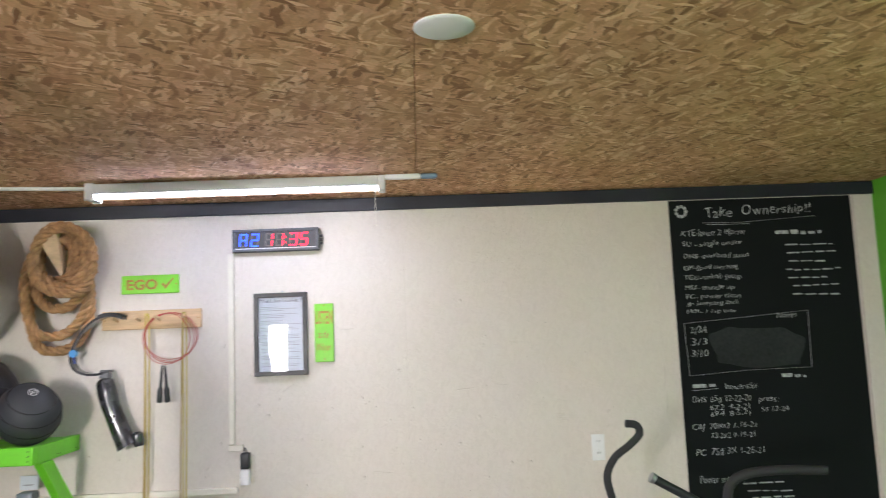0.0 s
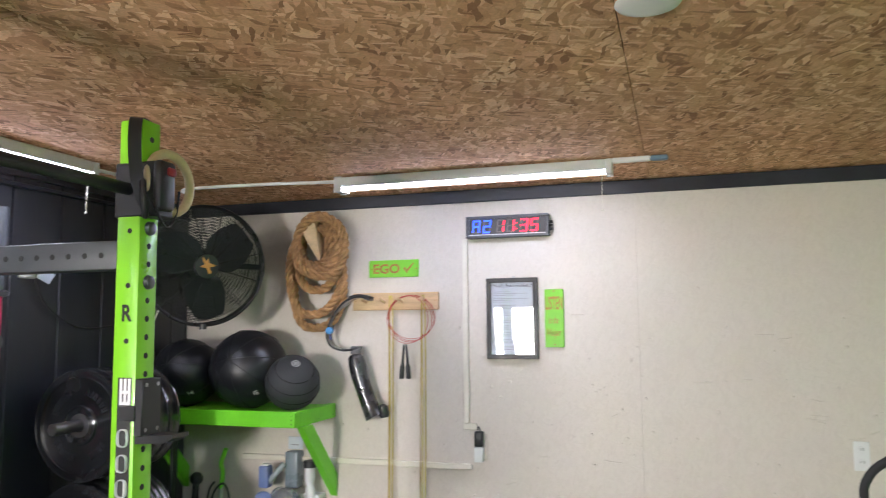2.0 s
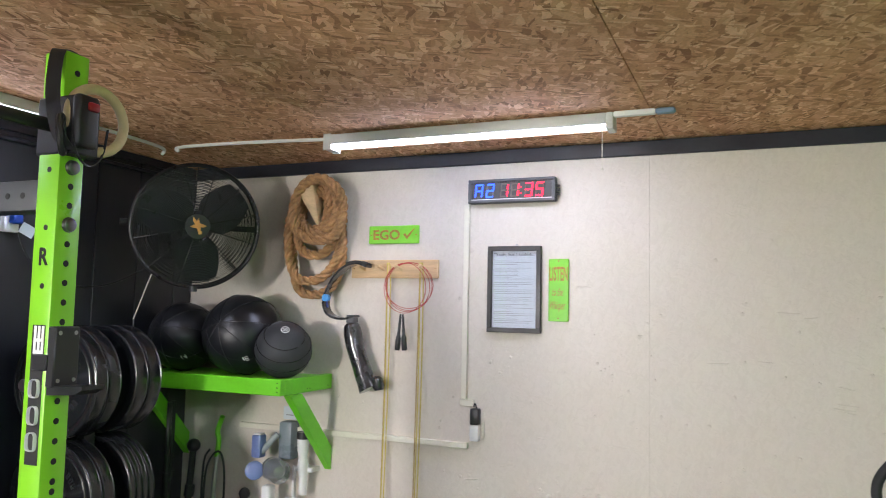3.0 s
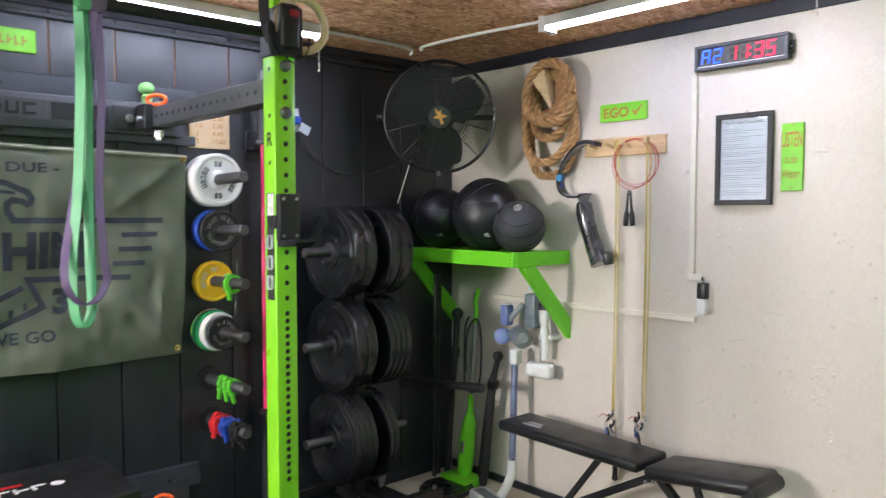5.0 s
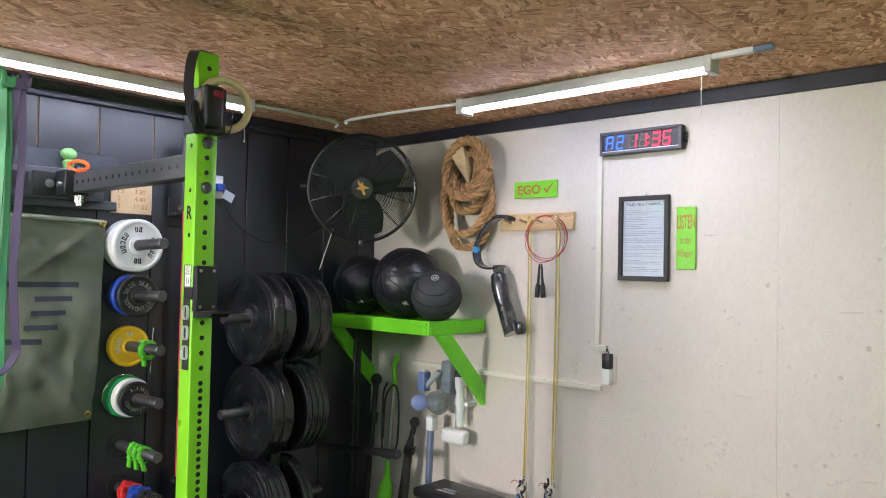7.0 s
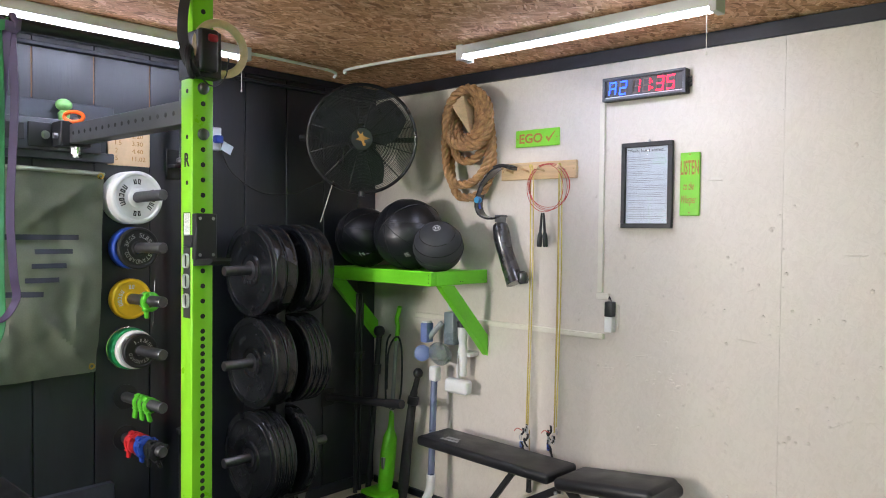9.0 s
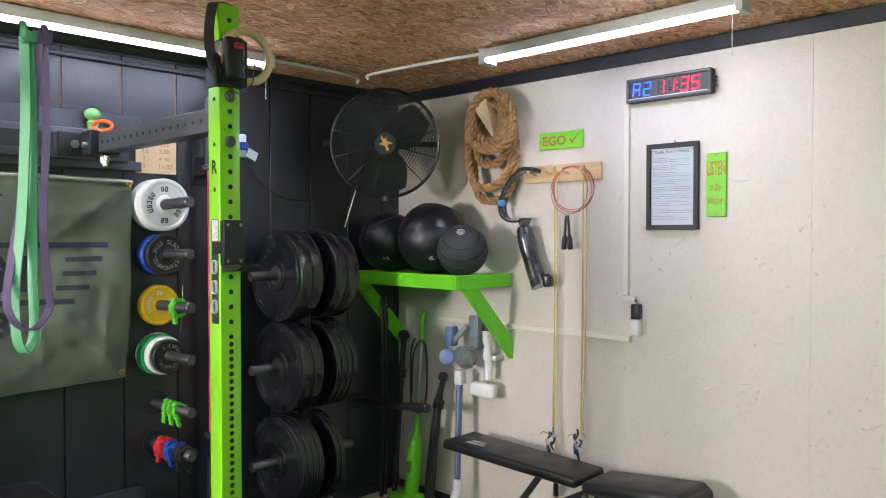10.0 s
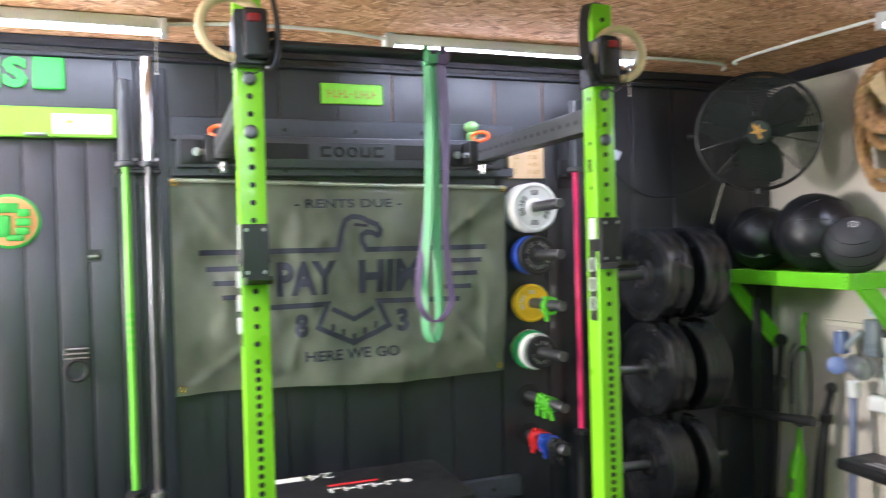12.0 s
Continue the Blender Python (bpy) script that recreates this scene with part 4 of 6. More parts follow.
leg = thing("running_prosthesis", (-1.45, NY - 0.08, 1.21), "carbon running blade with dark socket hanging from the peg rail", "prosthesis")
pts = smooth_path([(-1.415, 3.70, 1.826), (-1.47, 3.70, 1.842), (-1.54, 3.70, 1.825), (-1.60, 3.70, 1.772), (-1.642, 3.70, 1.70), (-1.655, 3.70, 1.64), (-1.635, 3.70, 1.592), (-1.585, 3.70, 1.568), (-1.525, 3.70, 1.566), (-1.475, 3.70, 1.580)], 6)
part("blade", strap(B(), pts, 0.06, 0.011, (0, 1, 0)), CARBON, leg, "curved black carbon blade")
part("blade_stripe", strap(B(), [p + Vector((0.004, -0.0, 0.006)) for p in pts[14:34]], 0.014, 0.006, (0, 1, 0)), BLUE, leg, "blue stripe on the blade")
part("blade_badge", lathe(B(), (-1.643, 3.672, 1.668), (0, -1, 0), [(0.018, -0.02), (0.018, 0.003), (0.014, 0.004)], 18), mat("badge_blue", (0.05, 0.28, 0.62), 0.4), leg, "blue oval badge")
part("sole", strap(B(), [p + Vector((0, 0, 0.009)) for p in pts[0:12]], 0.064, 0.010, (0, 1, 0)), RUBBER, leg, "black rubber sole")
bm = B()
box(bm, -1.522, -1.478, 3.675, 3.725, 1.545, 1.585, 0.004)
rod(bm, (-1.50, 3.70, 1.56), (-1.49, 3.70, 1.52), 0.02, 14)
part("connector", bm, PEGSTEEL, leg)
bm = B()
P = smooth_path([(-1.505, 3.70, 1.545), (-1.495, 3.70, 1.50), (-1.475, 3.70, 1.42), (-1.44, 3.70, 1.33), (-1.41, 3.70, 1.26), (-1.392, 3.70, 1.225)], 5)
rad = list(np.interp(np.linspace(0, 1, len(P)), [0, 0.08, 0.25, 0.5, 0.75, 1.0], [0.024, 0.040, 0.047, 0.043, 0.046, 0.052]))
tube(bm, P, 0.04, 18, rad=rad)
part("socket", bm, CARBON, leg, "glossy black carbon socket")
part("socket_flap", lathe(B(), (-1.352, 3.70, 1.29), (0.2, 0, -1), [(0.012, 0), (0.026, 0.012), (0.030, 0.05), (0.022, 0.068)], 14), CARBON, leg, "dark cup of the socket")

jump = thing("skipping_rope", (-1.2, NY - 0.07, 1.41), "red wire skipping rope with black handles on the peg rail", "skipping rope")
for rx, rz, cx, cz, y in ((0.118, 0.118, -1.205, 1.725, 3.715), (0.128, 0.112, -1.195, 1.735, 3.708), (0.112, 0.122, -1.215, 1.722, 3.702), (0.122, 0.117, -1.20, 1.73, 3.72)):
    part("wire_loop", tube(B(), [(cx + rx * math.cos(a), y, cz + rz * math.sin(a)) for a in np.linspace(0, 2 * math.pi, 40, endpoint=False)], 0.0017, 6, True), REDWIRE, jump)
for dx in (-0.020, 0.020):
    part("handle", lathe(B(), (-1.232 + dx * 0.3, 3.712, 1.595), (dx * 0.7, 0, -0.18), [(0.004, 0), (0.006, 0.02), (0.0075, 0.10), (0.013, 0.115), (0.0135, 0.172), (0.011, 0.176)], 12), PLASTIC, jump, "slim black handle")

for x0, x1, zb, c1, c2 in ((-1.318, -1.326, 0.43, TUBEY, TUBET), (-1.140, -1.152, 0.45, TUBEY, TUBET)):
    tb = thing("resistance_tube", (x0, NY - 0.06, zb), "yellow and tan latex exercise tubes hanging from the peg rail", "exercise tube", "resistance tubes")
    part("latex_tube", tube(B(), smooth_path([(x0 - 0.008, 3.72, zb + 0.02), (x0 - 0.006, 3.735, 1.2), (x0 - 0.004, 3.725, 1.78), (x0 + 0.004, 3.705, 1.832), (x0 + 0.012, 3.725, 1.78), (x0 + 0.010, 3.735, 1.2), (x0 + 0.004, 3.72, zb + 0.05)], 8), 0.0032, 8), c1, tb, "yellow latex tube")
    part("latex_tube", tube(B(), smooth_path([(x1 - 0.014, 3.745, zb + 0.05), (x1 - 0.010, 3.75, 1.2), (x0 - 0.008, 3.73, 1.80)], 8), 0.003, 8), c2, tb, "tan latex tube")
    crng = random.Random(int(-1000 * x0))
    for k in range(5):
        cx, cz = x1 + crng.uniform(-0.022, 0.026), zb + crng.uniform(-0.03, 0.05)
        part("clip", tube(B(), ring_pts((cx, 3.715 - 0.006 * k, cz), (crng.uniform(-0.6, 0.6), 1, 0.2), 0.007, 12, 0.015), 0.0022, 6, True), ZINC, tb, "steel snap clip")
    for k in range(6):
        cx, cz, L = x1 + crng.uniform(-0.024, 0.03), zb + 0.055 - 0.024 * k, crng.uniform(0.03, 0.06)
        part("strap_end", strap(B(), smooth_path([(cx, 3.712 - 0.004 * k, cz), (cx + crng.uniform(-0.012, 0.012), 3.706, cz - L / 2), (cx + crng.uniform(-0.02, 0.02), 3.70, cz - L)], 4), 0.011, 0.006, (1, -0.4, 0)), VINYL, tb, "short black webbing end")
    part("loose_wire", tube(B(), smooth_path([(x1 - 0.01, 3.70, zb + 0.02), (x1 - 0.035, 3.69, zb + 0.03), (x1 - 0.055, 3.69, zb + 0.012)], 5), 0.0022, 6), REDWIRE, tb, "loose red-brown wire end")
    part("coloured_clip", box(B(), x1 - 0.03, x1 - 0.012, 3.70, 3.715, zb - 0.075, zb - 0.04, 0.004), BLUE if x0 > -1.2 else LAVENDER, tb, "blue plastic clip")
hh = thing("pull_handle", (-1.30, NY - 0.05, 0.12), "black rubber pull handle hanging against the wall", "handle")
part("grip", lathe(B(), (-1.31, 3.73, 0.24), (0, 0, -1), [(0.008, 0), (0.014, 0.01), (0.014, 0.10), (0.017, 0.115), (0.012, 0.12)], 12), PLASTIC, hh)
part("cord", tube(B(), [(-1.315, 3.735, 0.45), (-1.31, 3.73, 0.24)], 0.003, 6), TUBET, hh)


# ---- corner shelf with balls ----
shelf = thing("corner_shelf", (-2.1, 3.56, 1.2), "bright green painted timber corner shelf with diagonal braces", "shelf")
part("front_board", box(B(), WX + 0.002, -1.650, 3.322, 3.360, 1.208, 1.284, 0.003), LIMEPAINT, shelf)
part("side_board", box(B(), -1.688, -1.650, 3.3605, NY - 0.002, 1.208, 1.282, 0.003), LIMEPAINT, shelf)
part("shelf_top", box(B(), WX + 0.002, -1.689, 3.361, NY - 0.002, 1.255, 1.274, 0.002), LIMEPAINT, shelf)
for x in (-1.676, WX + 0.006):
    bm = B()
    y0, y1 = 3.385, NY - 0.003
    prism(bm, [(x, y0, 1.207), (x, y0 + 0.105, 1.207), (x, y1, 0.915), (x, y1, 0.800)], (1, 0, 0), 0.036)
    part("brace", bm, LIMEPAINT, shelf)
for z in (1.226, 1.246, 1.266):
    part("screw", lathe(B(), (-1.668, 3.322, z), (0, -1, 0), [(0.003, -0.001), (0.003, 0.0008)], 8), HOLE, shelf)
for y in (3.55, 3.57, 3.74):
    part("screw", lathe(B(), (-1.65, y, 1.225), (1, 0, 0), [(0.003, -0.001), (0.003, 0.0008)], 8), HOLE, shelf)


def seam(c, r, n, R=None, off=0.0, w=0.0018):
    c, n = Vector(c), Vector(n).normalized()
    q = math.sqrt(max(r * r - off * off, 1e-6)) + 0.0004
    return tube(B(), ring_pts(c + n * off, n, q, 48), w, 5, True)


def medicine_ball(c, r, tilt, label, mark):
    t = thing("medicine_ball", (c[0], c[1], c[2] - r), label, "medicine ball", "medicine balls on the shelf")
    part("cover", ball(B(), c, r, 40, (1, 1, 0.985)), LEATHER, t)
    for k in range(4):
        a = math.pi * k / 4 + tilt
        part("seam", seam(c, r, (math.cos(a), 0.3 * math.sin(a), math.sin(a)), off=0.0, w=0.0022), VINYL, t)
    part("seam", seam(c, r, (0.5, -0.75, 0.35), off=r * 0.55), VINYL, t)
    d = Vector((0.55, -0.62, -0.56)).normalized()
    u, v = Vector((0.75, 0.66, 0)).normalized(), None
    v = d.cross(u) * -1
    m4 = Matrix((u, v, d)).transposed().to_4x4()
    part("white_mark", letters(mark, (0, 0, 0), 0.030, 0.026, Matrix.Rotation(-0.3, 4, "Z"), shear=0.2), WHITE, t).matrix_local = Matrix.Translation(-Vector((c[0], c[1], c[2] - r))) @ Matrix.Translation(Vector(c) + d * (r + 0.0005)) @ m4 @ Matrix.Translation((-0.015, -0.013, 0))
    return t


medicine_ball((-2.03, 3.535, 1.474), 0.203, 0.2, "large black leather medicine ball on the green shelf", "IE")
medicine_ball((-2.408, 3.535, 1.452), 0.180, 0.9, "black leather medicine ball marked 14 on the green shelf", "14")
slam = thing("slam_ball", (-1.745, 3.49, 1.277), "dark grey rubber slam ball with white number badge", "slam ball")
SC, SR = (-1.748, 3.478, 1.411), 0.137
part("ball_body", ball(B(), SC, SR, 40), SLAM, slam)
ax = Vector((0.42, -0.55, 0.72)).normalized()
for off in (0.35, 0.72, -0.05):
    part("groove", seam(SC, SR, ax, off=SR * off, w=0.0016), BUMPER, slam)
badge = part("badge", lathe(B(), Vector(SC) + ax * (SR - 0.002), ax, [(0.021, 0), (0.020, 0.0018), (0.001, 0.0024)], 24), BLACKINK, slam, "white-ringed number badge")
part("badge_ring", tube(B(), ring_pts(Vector(SC) + ax * (SR + 0.001), ax, 0.019, 28), 0.0016, 6, True), WHITE, badge)
u_ = Vector((0.75, 0.66, 0.07)).normalized()
v_ = ax.cross(u_).normalized()
u_ = v_.cross(ax)
nb = part("badge_number", letters("30", (0, 0, 0), 0.024, 0.017, Matrix.Identity(4)), WHITE, badge)
nb.matrix_local = Matrix.Translation(Vector(SC) + ax * (SR + 0.0010)) @ Matrix((u_, v_, ax)).transposed().to_4x4() @ Matrix.Translation((-0.012, -0.0085, 0))

# ---- fan ----
GRILLE = mat("black_grille_wire", (0.008, 0.0085, 0.0095), 0.32)
fan = thing("wall_fan", (-2.2, 3.4, 1.7), "large black wire-caged wall fan with gold hub emblem", "wall fan")
FC = Vector((-2.084, 3.223, 1.99))
FN = Vector((0.735, -0.66, -0.10)).normalized()
FR = 0.295
fu, fv, _ = basis(FN)
fr_ = Vector((0, 0, 1)).cross(FN).normalized()
fup = FN.cross(fr_)
part("rim", tube(B(), ring_pts(FC - FN * 0.05, FN, FR, 64), 0.009, 8, True), GRILLE, fan, "black outer rim")
part("rim_band", strap(B(), ring_pts(FC - FN * 0.072, FN, FR, 65) + [], 0.04, 0.003, FN), GRILLE, fan, "black sheet band of the cage")
bm = B()
tube(bm, ring_pts(FC - FN * 0.085, FN, FR - 0.003, 56), 0.005, 6, True)
for k in range(30):
    r = 0.058 + (FR - 0.066) * k / 29
    dome = 0.05 * (1 - (r / FR) ** 3)
    tube(bm, ring_pts(FC - FN * (0.05 - dome), FN, r, 56), 0.0017, 5, True)
part("front_grille", bm, GRILLE, fan, "black concentric wire grille")
bm = B()
for k in range(12):
    a = 2 * math.pi * k / 12 + 0.26
    d = fu * math.cos(a) + fv * math.sin(a)
    tube(bm, [FC - FN * (0.05 - 0.05 * (1 - (r / FR) ** 3)) + d * r + FN * 0.003 for r in np.linspace(0.05, FR, 7)], 0.0026, 5)
part("spokes", bm, GRILLE, fan)
bm = B()
for k in range(16):
    r = 0.06 + (FR - 0.065) * k / 15
    tube(bm, ring_pts(FC - FN * (0.10 + 0.055 * (1 - (r / FR) ** 3)), FN, r, 40), 0.0018, 5, True)
for k in range(8):
    a = 2 * math.pi * k / 8
    d = fu * math.cos(a) + fv * math.sin(a)
    tube(bm, [FC - FN * (0.10 + 0.055 * (1 - (r / FR) ** 3)) + d * r for r in np.linspace(0.05, FR, 6)], 0.0026, 5)
part("rear_grille", bm, GRILLE, fan)
BLADE = mat("satin_black_blade", (0.055, 0.059, 0.066), 0.34, var=0.15, coat=0.8)
for k in range(3):
    bm = B()
    rows_ = []
    for i in range(9):
        r = 0.045 + 0.222 * i / 8
        wdt = 0.07 + 0.155 * math.sin(math.pi * min(1, (i + 0.9) / 10.5))
        row = []
        for j in range(7):
            s = j / 6 - 0.5
            a = 2 * math.pi * k / 3 + 0.52 + s * min(wdt / r, 1.75) + 0.18 * i / 8
            row.append(bm.verts.new(FC - FN * (0.075 + 0.045 * s) + (fr_ * math.cos(a) + fup * math.sin(a)) * r))
        rows_.append(row)
    for a_, b_ in zip(rows_, rows_[1:]):
        for j in range(6):
            bm.faces.new((a_[j], a_[j + 1], b_[j + 1], b_[j]))
    bmesh.ops.solidify(bm, geom=bm.faces, thickness=0.003)
    part("blade", bm, BLADE, fan, "broad black fan blade")
hub = part("hub", lathe(B(), FC - FN * 0.012, FN, [(0.062, 0), (0.063, 0.010), (0.058, 0.016), (0.001, 0.019)], 36), PLASTIC, fan, "round black hub")
bm = B()
outline = [(-0.024, 0.046), (-0.006, 0.024), (0.003, 0.040), (0.008, 0.016), (0.024, 0.011), (0.042, 0.004), (0.028, -0.003), (0.013, -0.004), (0.012, -0.018), (0.020, -0.024), (0.019, -0.036), (0.006, -0.038), (0.002, -0.026), (-0.003, -0.010), (-0.026, -0.007), (-0.036, -0.002), (-0.024, 0.004), (-0.013, 0.010), (-0.024, 0.026)]
prism(bm, [FC + FN * 0.0055 + fr_ * x + fup * z for x, z in outline], FN, 0.002)
part("emblem", bm, GOLD, hub, "gold emblem shape")
part("motor", lathe(B(), FC - FN * 0.10, -FN, [(0.075, 0), (0.085, 0.02), (0.08, 0.12), (0.05, 0.15)], 24), STEELBLK, fan)
bm = B()
tube(bm, [FC - FN * 0.20, FC - FN * 0.30 + Vector((-0.03, 0.02, 0)), Vector((WX + 0.02, 3.60, 1.98))], 0.022, 10)
box(bm, WX + 0.002, WX + 0.02, 3.5, 3.7, 1.86, 2.10, 0.004)
part("bracket", bm, STEELBLK, fan)
yoke = [FC - FN * 0.07 + (fr_ * math.cos(a) - FN * 0.55 * math.sin(a)) * (FR + 0.006) for a in np.linspace(0, math.pi, 22)]
part("yoke", strap(B(), yoke, 0.028, 0.006, (0, 0, 1)), STEELBLK, fan)
for s in (-1,):
    part("yoke_knob", rod(B(), FC - FN * 0.07 + fr_ * s * (FR + 0.012), FC - FN * 0.07 + fr_ * s * (FR + 0.045), 0.017, 12, bev=0.003), PLASTIC, fan)
part("pull_knob", rod(B(), FC - FN * 0.06 - Vector((0, 0, FR + 0.02)), FC - FN * 0.06 - Vector((0, 0, FR - 0.005)), 0.018, 10), PLASTIC, fan)
part("pull_chain", tube(B(), [(-2.42, 3.30, 1.78), (-2.50, 3.27, 1.54)], 0.0028, 6), IVORY, fan, "pale pull chain")
cable("power_cable", [(WX + 0.015, 2.66, 1.93), (WX + 0.03, 2.72, 1.80), (WX + 0.03, 2.90, 1.70), (WX + 0.05, 3.10, 1.70), (-2.50, 3.25, 1.76), (-2.42, 3.36, 1.85)], 0.0045, PLASTIC, "thin black power cable drooping across the black wall")
so = thing("plugged_adapter", (WX, 2.63, 1.9), "white and blue plug adapter with a paper tag", "adapter")
part("outlet_box", box(B(), WX + 0.001, WX + 0.035, 2.585, 2.655, 1.91, 2.03, 0.004), WHITE, so)
part("plug", box(B(), WX + 0.036, WX + 0.075, 2.60, 2.645, 1.945, 1.985, 0.006), BLUE, so, "blue plug")
part("tag", box(B(), -0.03, 0.03, -0.001, 0.001, -0.025, 0.025, m=pose(WX + 0.08, 2.66, 1.92, 20, 30, 40)), PAPER, so, "white paper tag")


# ---- plates ----
# twice as pale as the rubber and glossier, for the rims' glints
EDGE = mat("glint_edge_rubber", (0.024, 0.026, 0.029), 0.16, spec=0.8)
CASTM = mat("cast_mark_rubber", (0.022, 0.023, 0.026), 0.2)


def plate_mesh(bm, c, axis, r, t, hub=0.026, dish=True):
    """A weight plate: rounded rim, raised lip, dished face, hub ring."""
    if dish:
        e, g = min(0.010, t * 0.28), min(0.006, t * 0.16)   # rim rounding, depth of the dish
        half = [(hub, 0.0), (r * 0.33, 0.0), (r * 0.345, g * 0.2), (r * 0.36, g), (r * 0.82, g), (r * 0.85, g * 0.2), (r * 0.87, 0.0), (r - e, 0.0), (r - e * 0.5, e * 0.13), (r - e * 0.13, e * 0.5), (r, e)]
        prof = half + [(q, t - h) for q, h in reversed(half)]
    else:
        prof = [(hub, 0.0), (r * 0.94, 0.0), (r, t * 0.14), (r, t * 0.86), (r * 0.94, t), (hub, t)]
    lathe(bm, c, axis, prof + [prof[0]], 56, cap=False)
    return bm


def face_marks(c, axis, r, n, a0, size, up=Vector((0, 0, 1))):
    """Small raised blocks set round a plate's face like cast lettering."""
    bm = B()
    d = Vector(axis).normalized()
    u = up.cross(d).normalized() if abs(d.z) < 0.9 else Vector((1, 0, 0))
    v = d.cross(u)
    rng = random.Random(n + int(a0 * 10))
    for k in range(n):
        a = a0 + k * size * 1.25 / r
        p = Vector(c) + (u * math.cos(a) + v * math.sin(a)) * r
        rad, tan = (u * math.cos(a) + v * math.sin(a)), (v * math.cos(a) - u * math.sin(a))
        m4 = Matrix((tan, rad, d)).transposed().to_4x4()
        w = size * rng.uniform(0.7, 1.0)
        box(bm, -w / 2, w / 2, -size * 0.75, -size * 0.45, -0.001, 0.0012, m=Matrix.Translation(p) @ m4)
        box(bm, -w / 2, -w / 2 + size * 0.28, -size * 0.45, size * 0.75, -0.001, 0.0012, m=Matrix.Translation(p) @ m4)
        if rng.random() < 0.7:
            box(bm, w / 2 - size * 0.28, w / 2, -size * 0.45, size * 0.75, -0.001, 0.0012, m=Matrix.Translation(p) @ m4)
        if rng.random() < 0.6:
            box(bm, -w / 2, w / 2, size * 0.45, size * 0.75, -0.001, 0.0012, m=Matrix.Translation(p) @ m4)
    return bm


TX, TY = -2.315, 2.845                     # the plate tree's post
tree = thing("plate_tree", (TX, TY, FLOOR), "black steel weight plate tree on casters", "plate rack")
part("post", box(B(), TX - 0.03, TX + 0.03, TY - 0.03, TY + 0.03, FLOOR + 0.12, 1.40, 0.004), STEELBLK, tree)
part("base_beam", box(B(), TX - 0.20, -2.02, TY - 0.03, TY + 0.03, FLOOR + 0.085, FLOOR + 0.135, 0.004), STEELBLK, tree)
for x in (-2.03, TX - 0.19):
    part("caster_beam", box(B(), x - 0.028, x + 0.028, TY - 0.31, TY + 0.33, FLOOR + 0.105, FLOOR + 0.155, 0.004), STEELBLK, tree, "black steel beam between two casters")
    for y in (TY - 0.27, TY + 0.29):
        cs = part("caster", rod(B(), (x - 0.012, y, FLOOR + 0.050), (x + 0.012, y, FLOOR + 0.050), 0.032, 18, bev=0.004), RUBBER, tree, "swivel caster with black wheel")
        cs.location.z = 0
        bm = B()
        for s in (-1, 1):
            prism(bm, [(x + s * 0.017, y - 0.012, FLOOR + 0.04), (x + s * 0.017, y + 0.012, FLOOR + 0.04), (x + s * 0.017, y + 0.03, FLOOR + 0.098), (x + s * 0.017, y - 0.03, FLOOR + 0.098)], (s, 0, 0), 0.003)
        box(bm, x - 0.022, x + 0.022, y - 0.032, y + 0.032, FLOOR + 0.096, FLOOR + 0.104, 0.002)
        rod(bm, (x - 0.022, y, FLOOR + 0.05), (x + 0.024, y, FLOOR + 0.05), 0.006, 8)
        part("fork", bm, ZINC, cs, "zinc caster fork")
        part("nut", rod(B(), (x, y, FLOOR + 0.155), (x, y, FLOOR + 0.172), 0.011, 6), ZINC, tree)
for y in (TY - 0.06, TY + 0.06):
    part("bolt", ball(B(), (-2.0, y, FLOOR + 0.13), 0.017, 14, (0.6, 1, 1)), ZINC, tree)
for k in range(3):
    part("bolt", ball(B(), (TX + 0.05 + 0.07 * k, TY - 0.033, FLOOR + 0.11), 0.013, 12, (1, 0.6, 1)), ZINC, tree)
PEGZ = (1.285, 0.808, 0.318)
for z in PEGZ:
    for s in (-1, 1):
        part("plate_horn", lathe(B(), (TX, TY + s * 0.03, z), (0, s, 0), [(0.025, 0), (0.025, 0.285), (0.022, 0.29), (0.001, 0.29)], 20), PEGSTEEL, tree, "bare steel plate horn")
        part("collar", lathe(B(), (TX, TY + s * 0.03, z), (0, s, 0), [(0.045, 0), (0.045, 0.008), (0.03, 0.009)], 20), STEELBLK, tree)
PR = 0.234


def bumper(y0, t, z, s, red=False, label="black rubber bumper plate on the plate tree", sag=0.0):
    """s: the way it faces along y; y0 the face nearest the post."""
    th = thing("bumper_plate", (TX, y0, z - PR), label, "weight plate", "bumper plates on the tree")
    c = (TX, y0, z + sag)
    bm = plate_mesh(B(), c, (0, s, 0), PR, t)
    for yy, rr in ((y0 + s * 0.003, PR - 0.0035), (y0 + s * (t - 0.003), PR - 0.0035), (y0 + s * t, PR * 0.335), (y0 + s * t, PR * 0.86)):
        tube(bm, ring_pts((TX, yy, z + sag), (0, 1, 0), rr, 64), 0.0040, 8, True)
    rb = part("rubber_disc", bm, BUMPER, th)
    # thin rings added along both rims to carry the glint lines
    for yy in (y0 + s * 0.0045, y0 + s * (t - 0.0045)):
        part("rim_edge", tube(B(), ring_pts((TX, yy, z + sag), (0, 1, 0), PR - 0.0012, 64), 0.0030, 8, True), EDGE, rb, "thin paler rim ring that carries the glint")
    part("steel_insert", lathe(B(), (TX, y0 - s * 0.001, z + sag), (0, s, 0), [(0.027, 0), (0.05, 0), (0.05, t + 0.002), (0.027, t + 0.002), (0.027, 0)], 24, cap=False), RED if red else PEGSTEEL, th)
    return th, rb, c


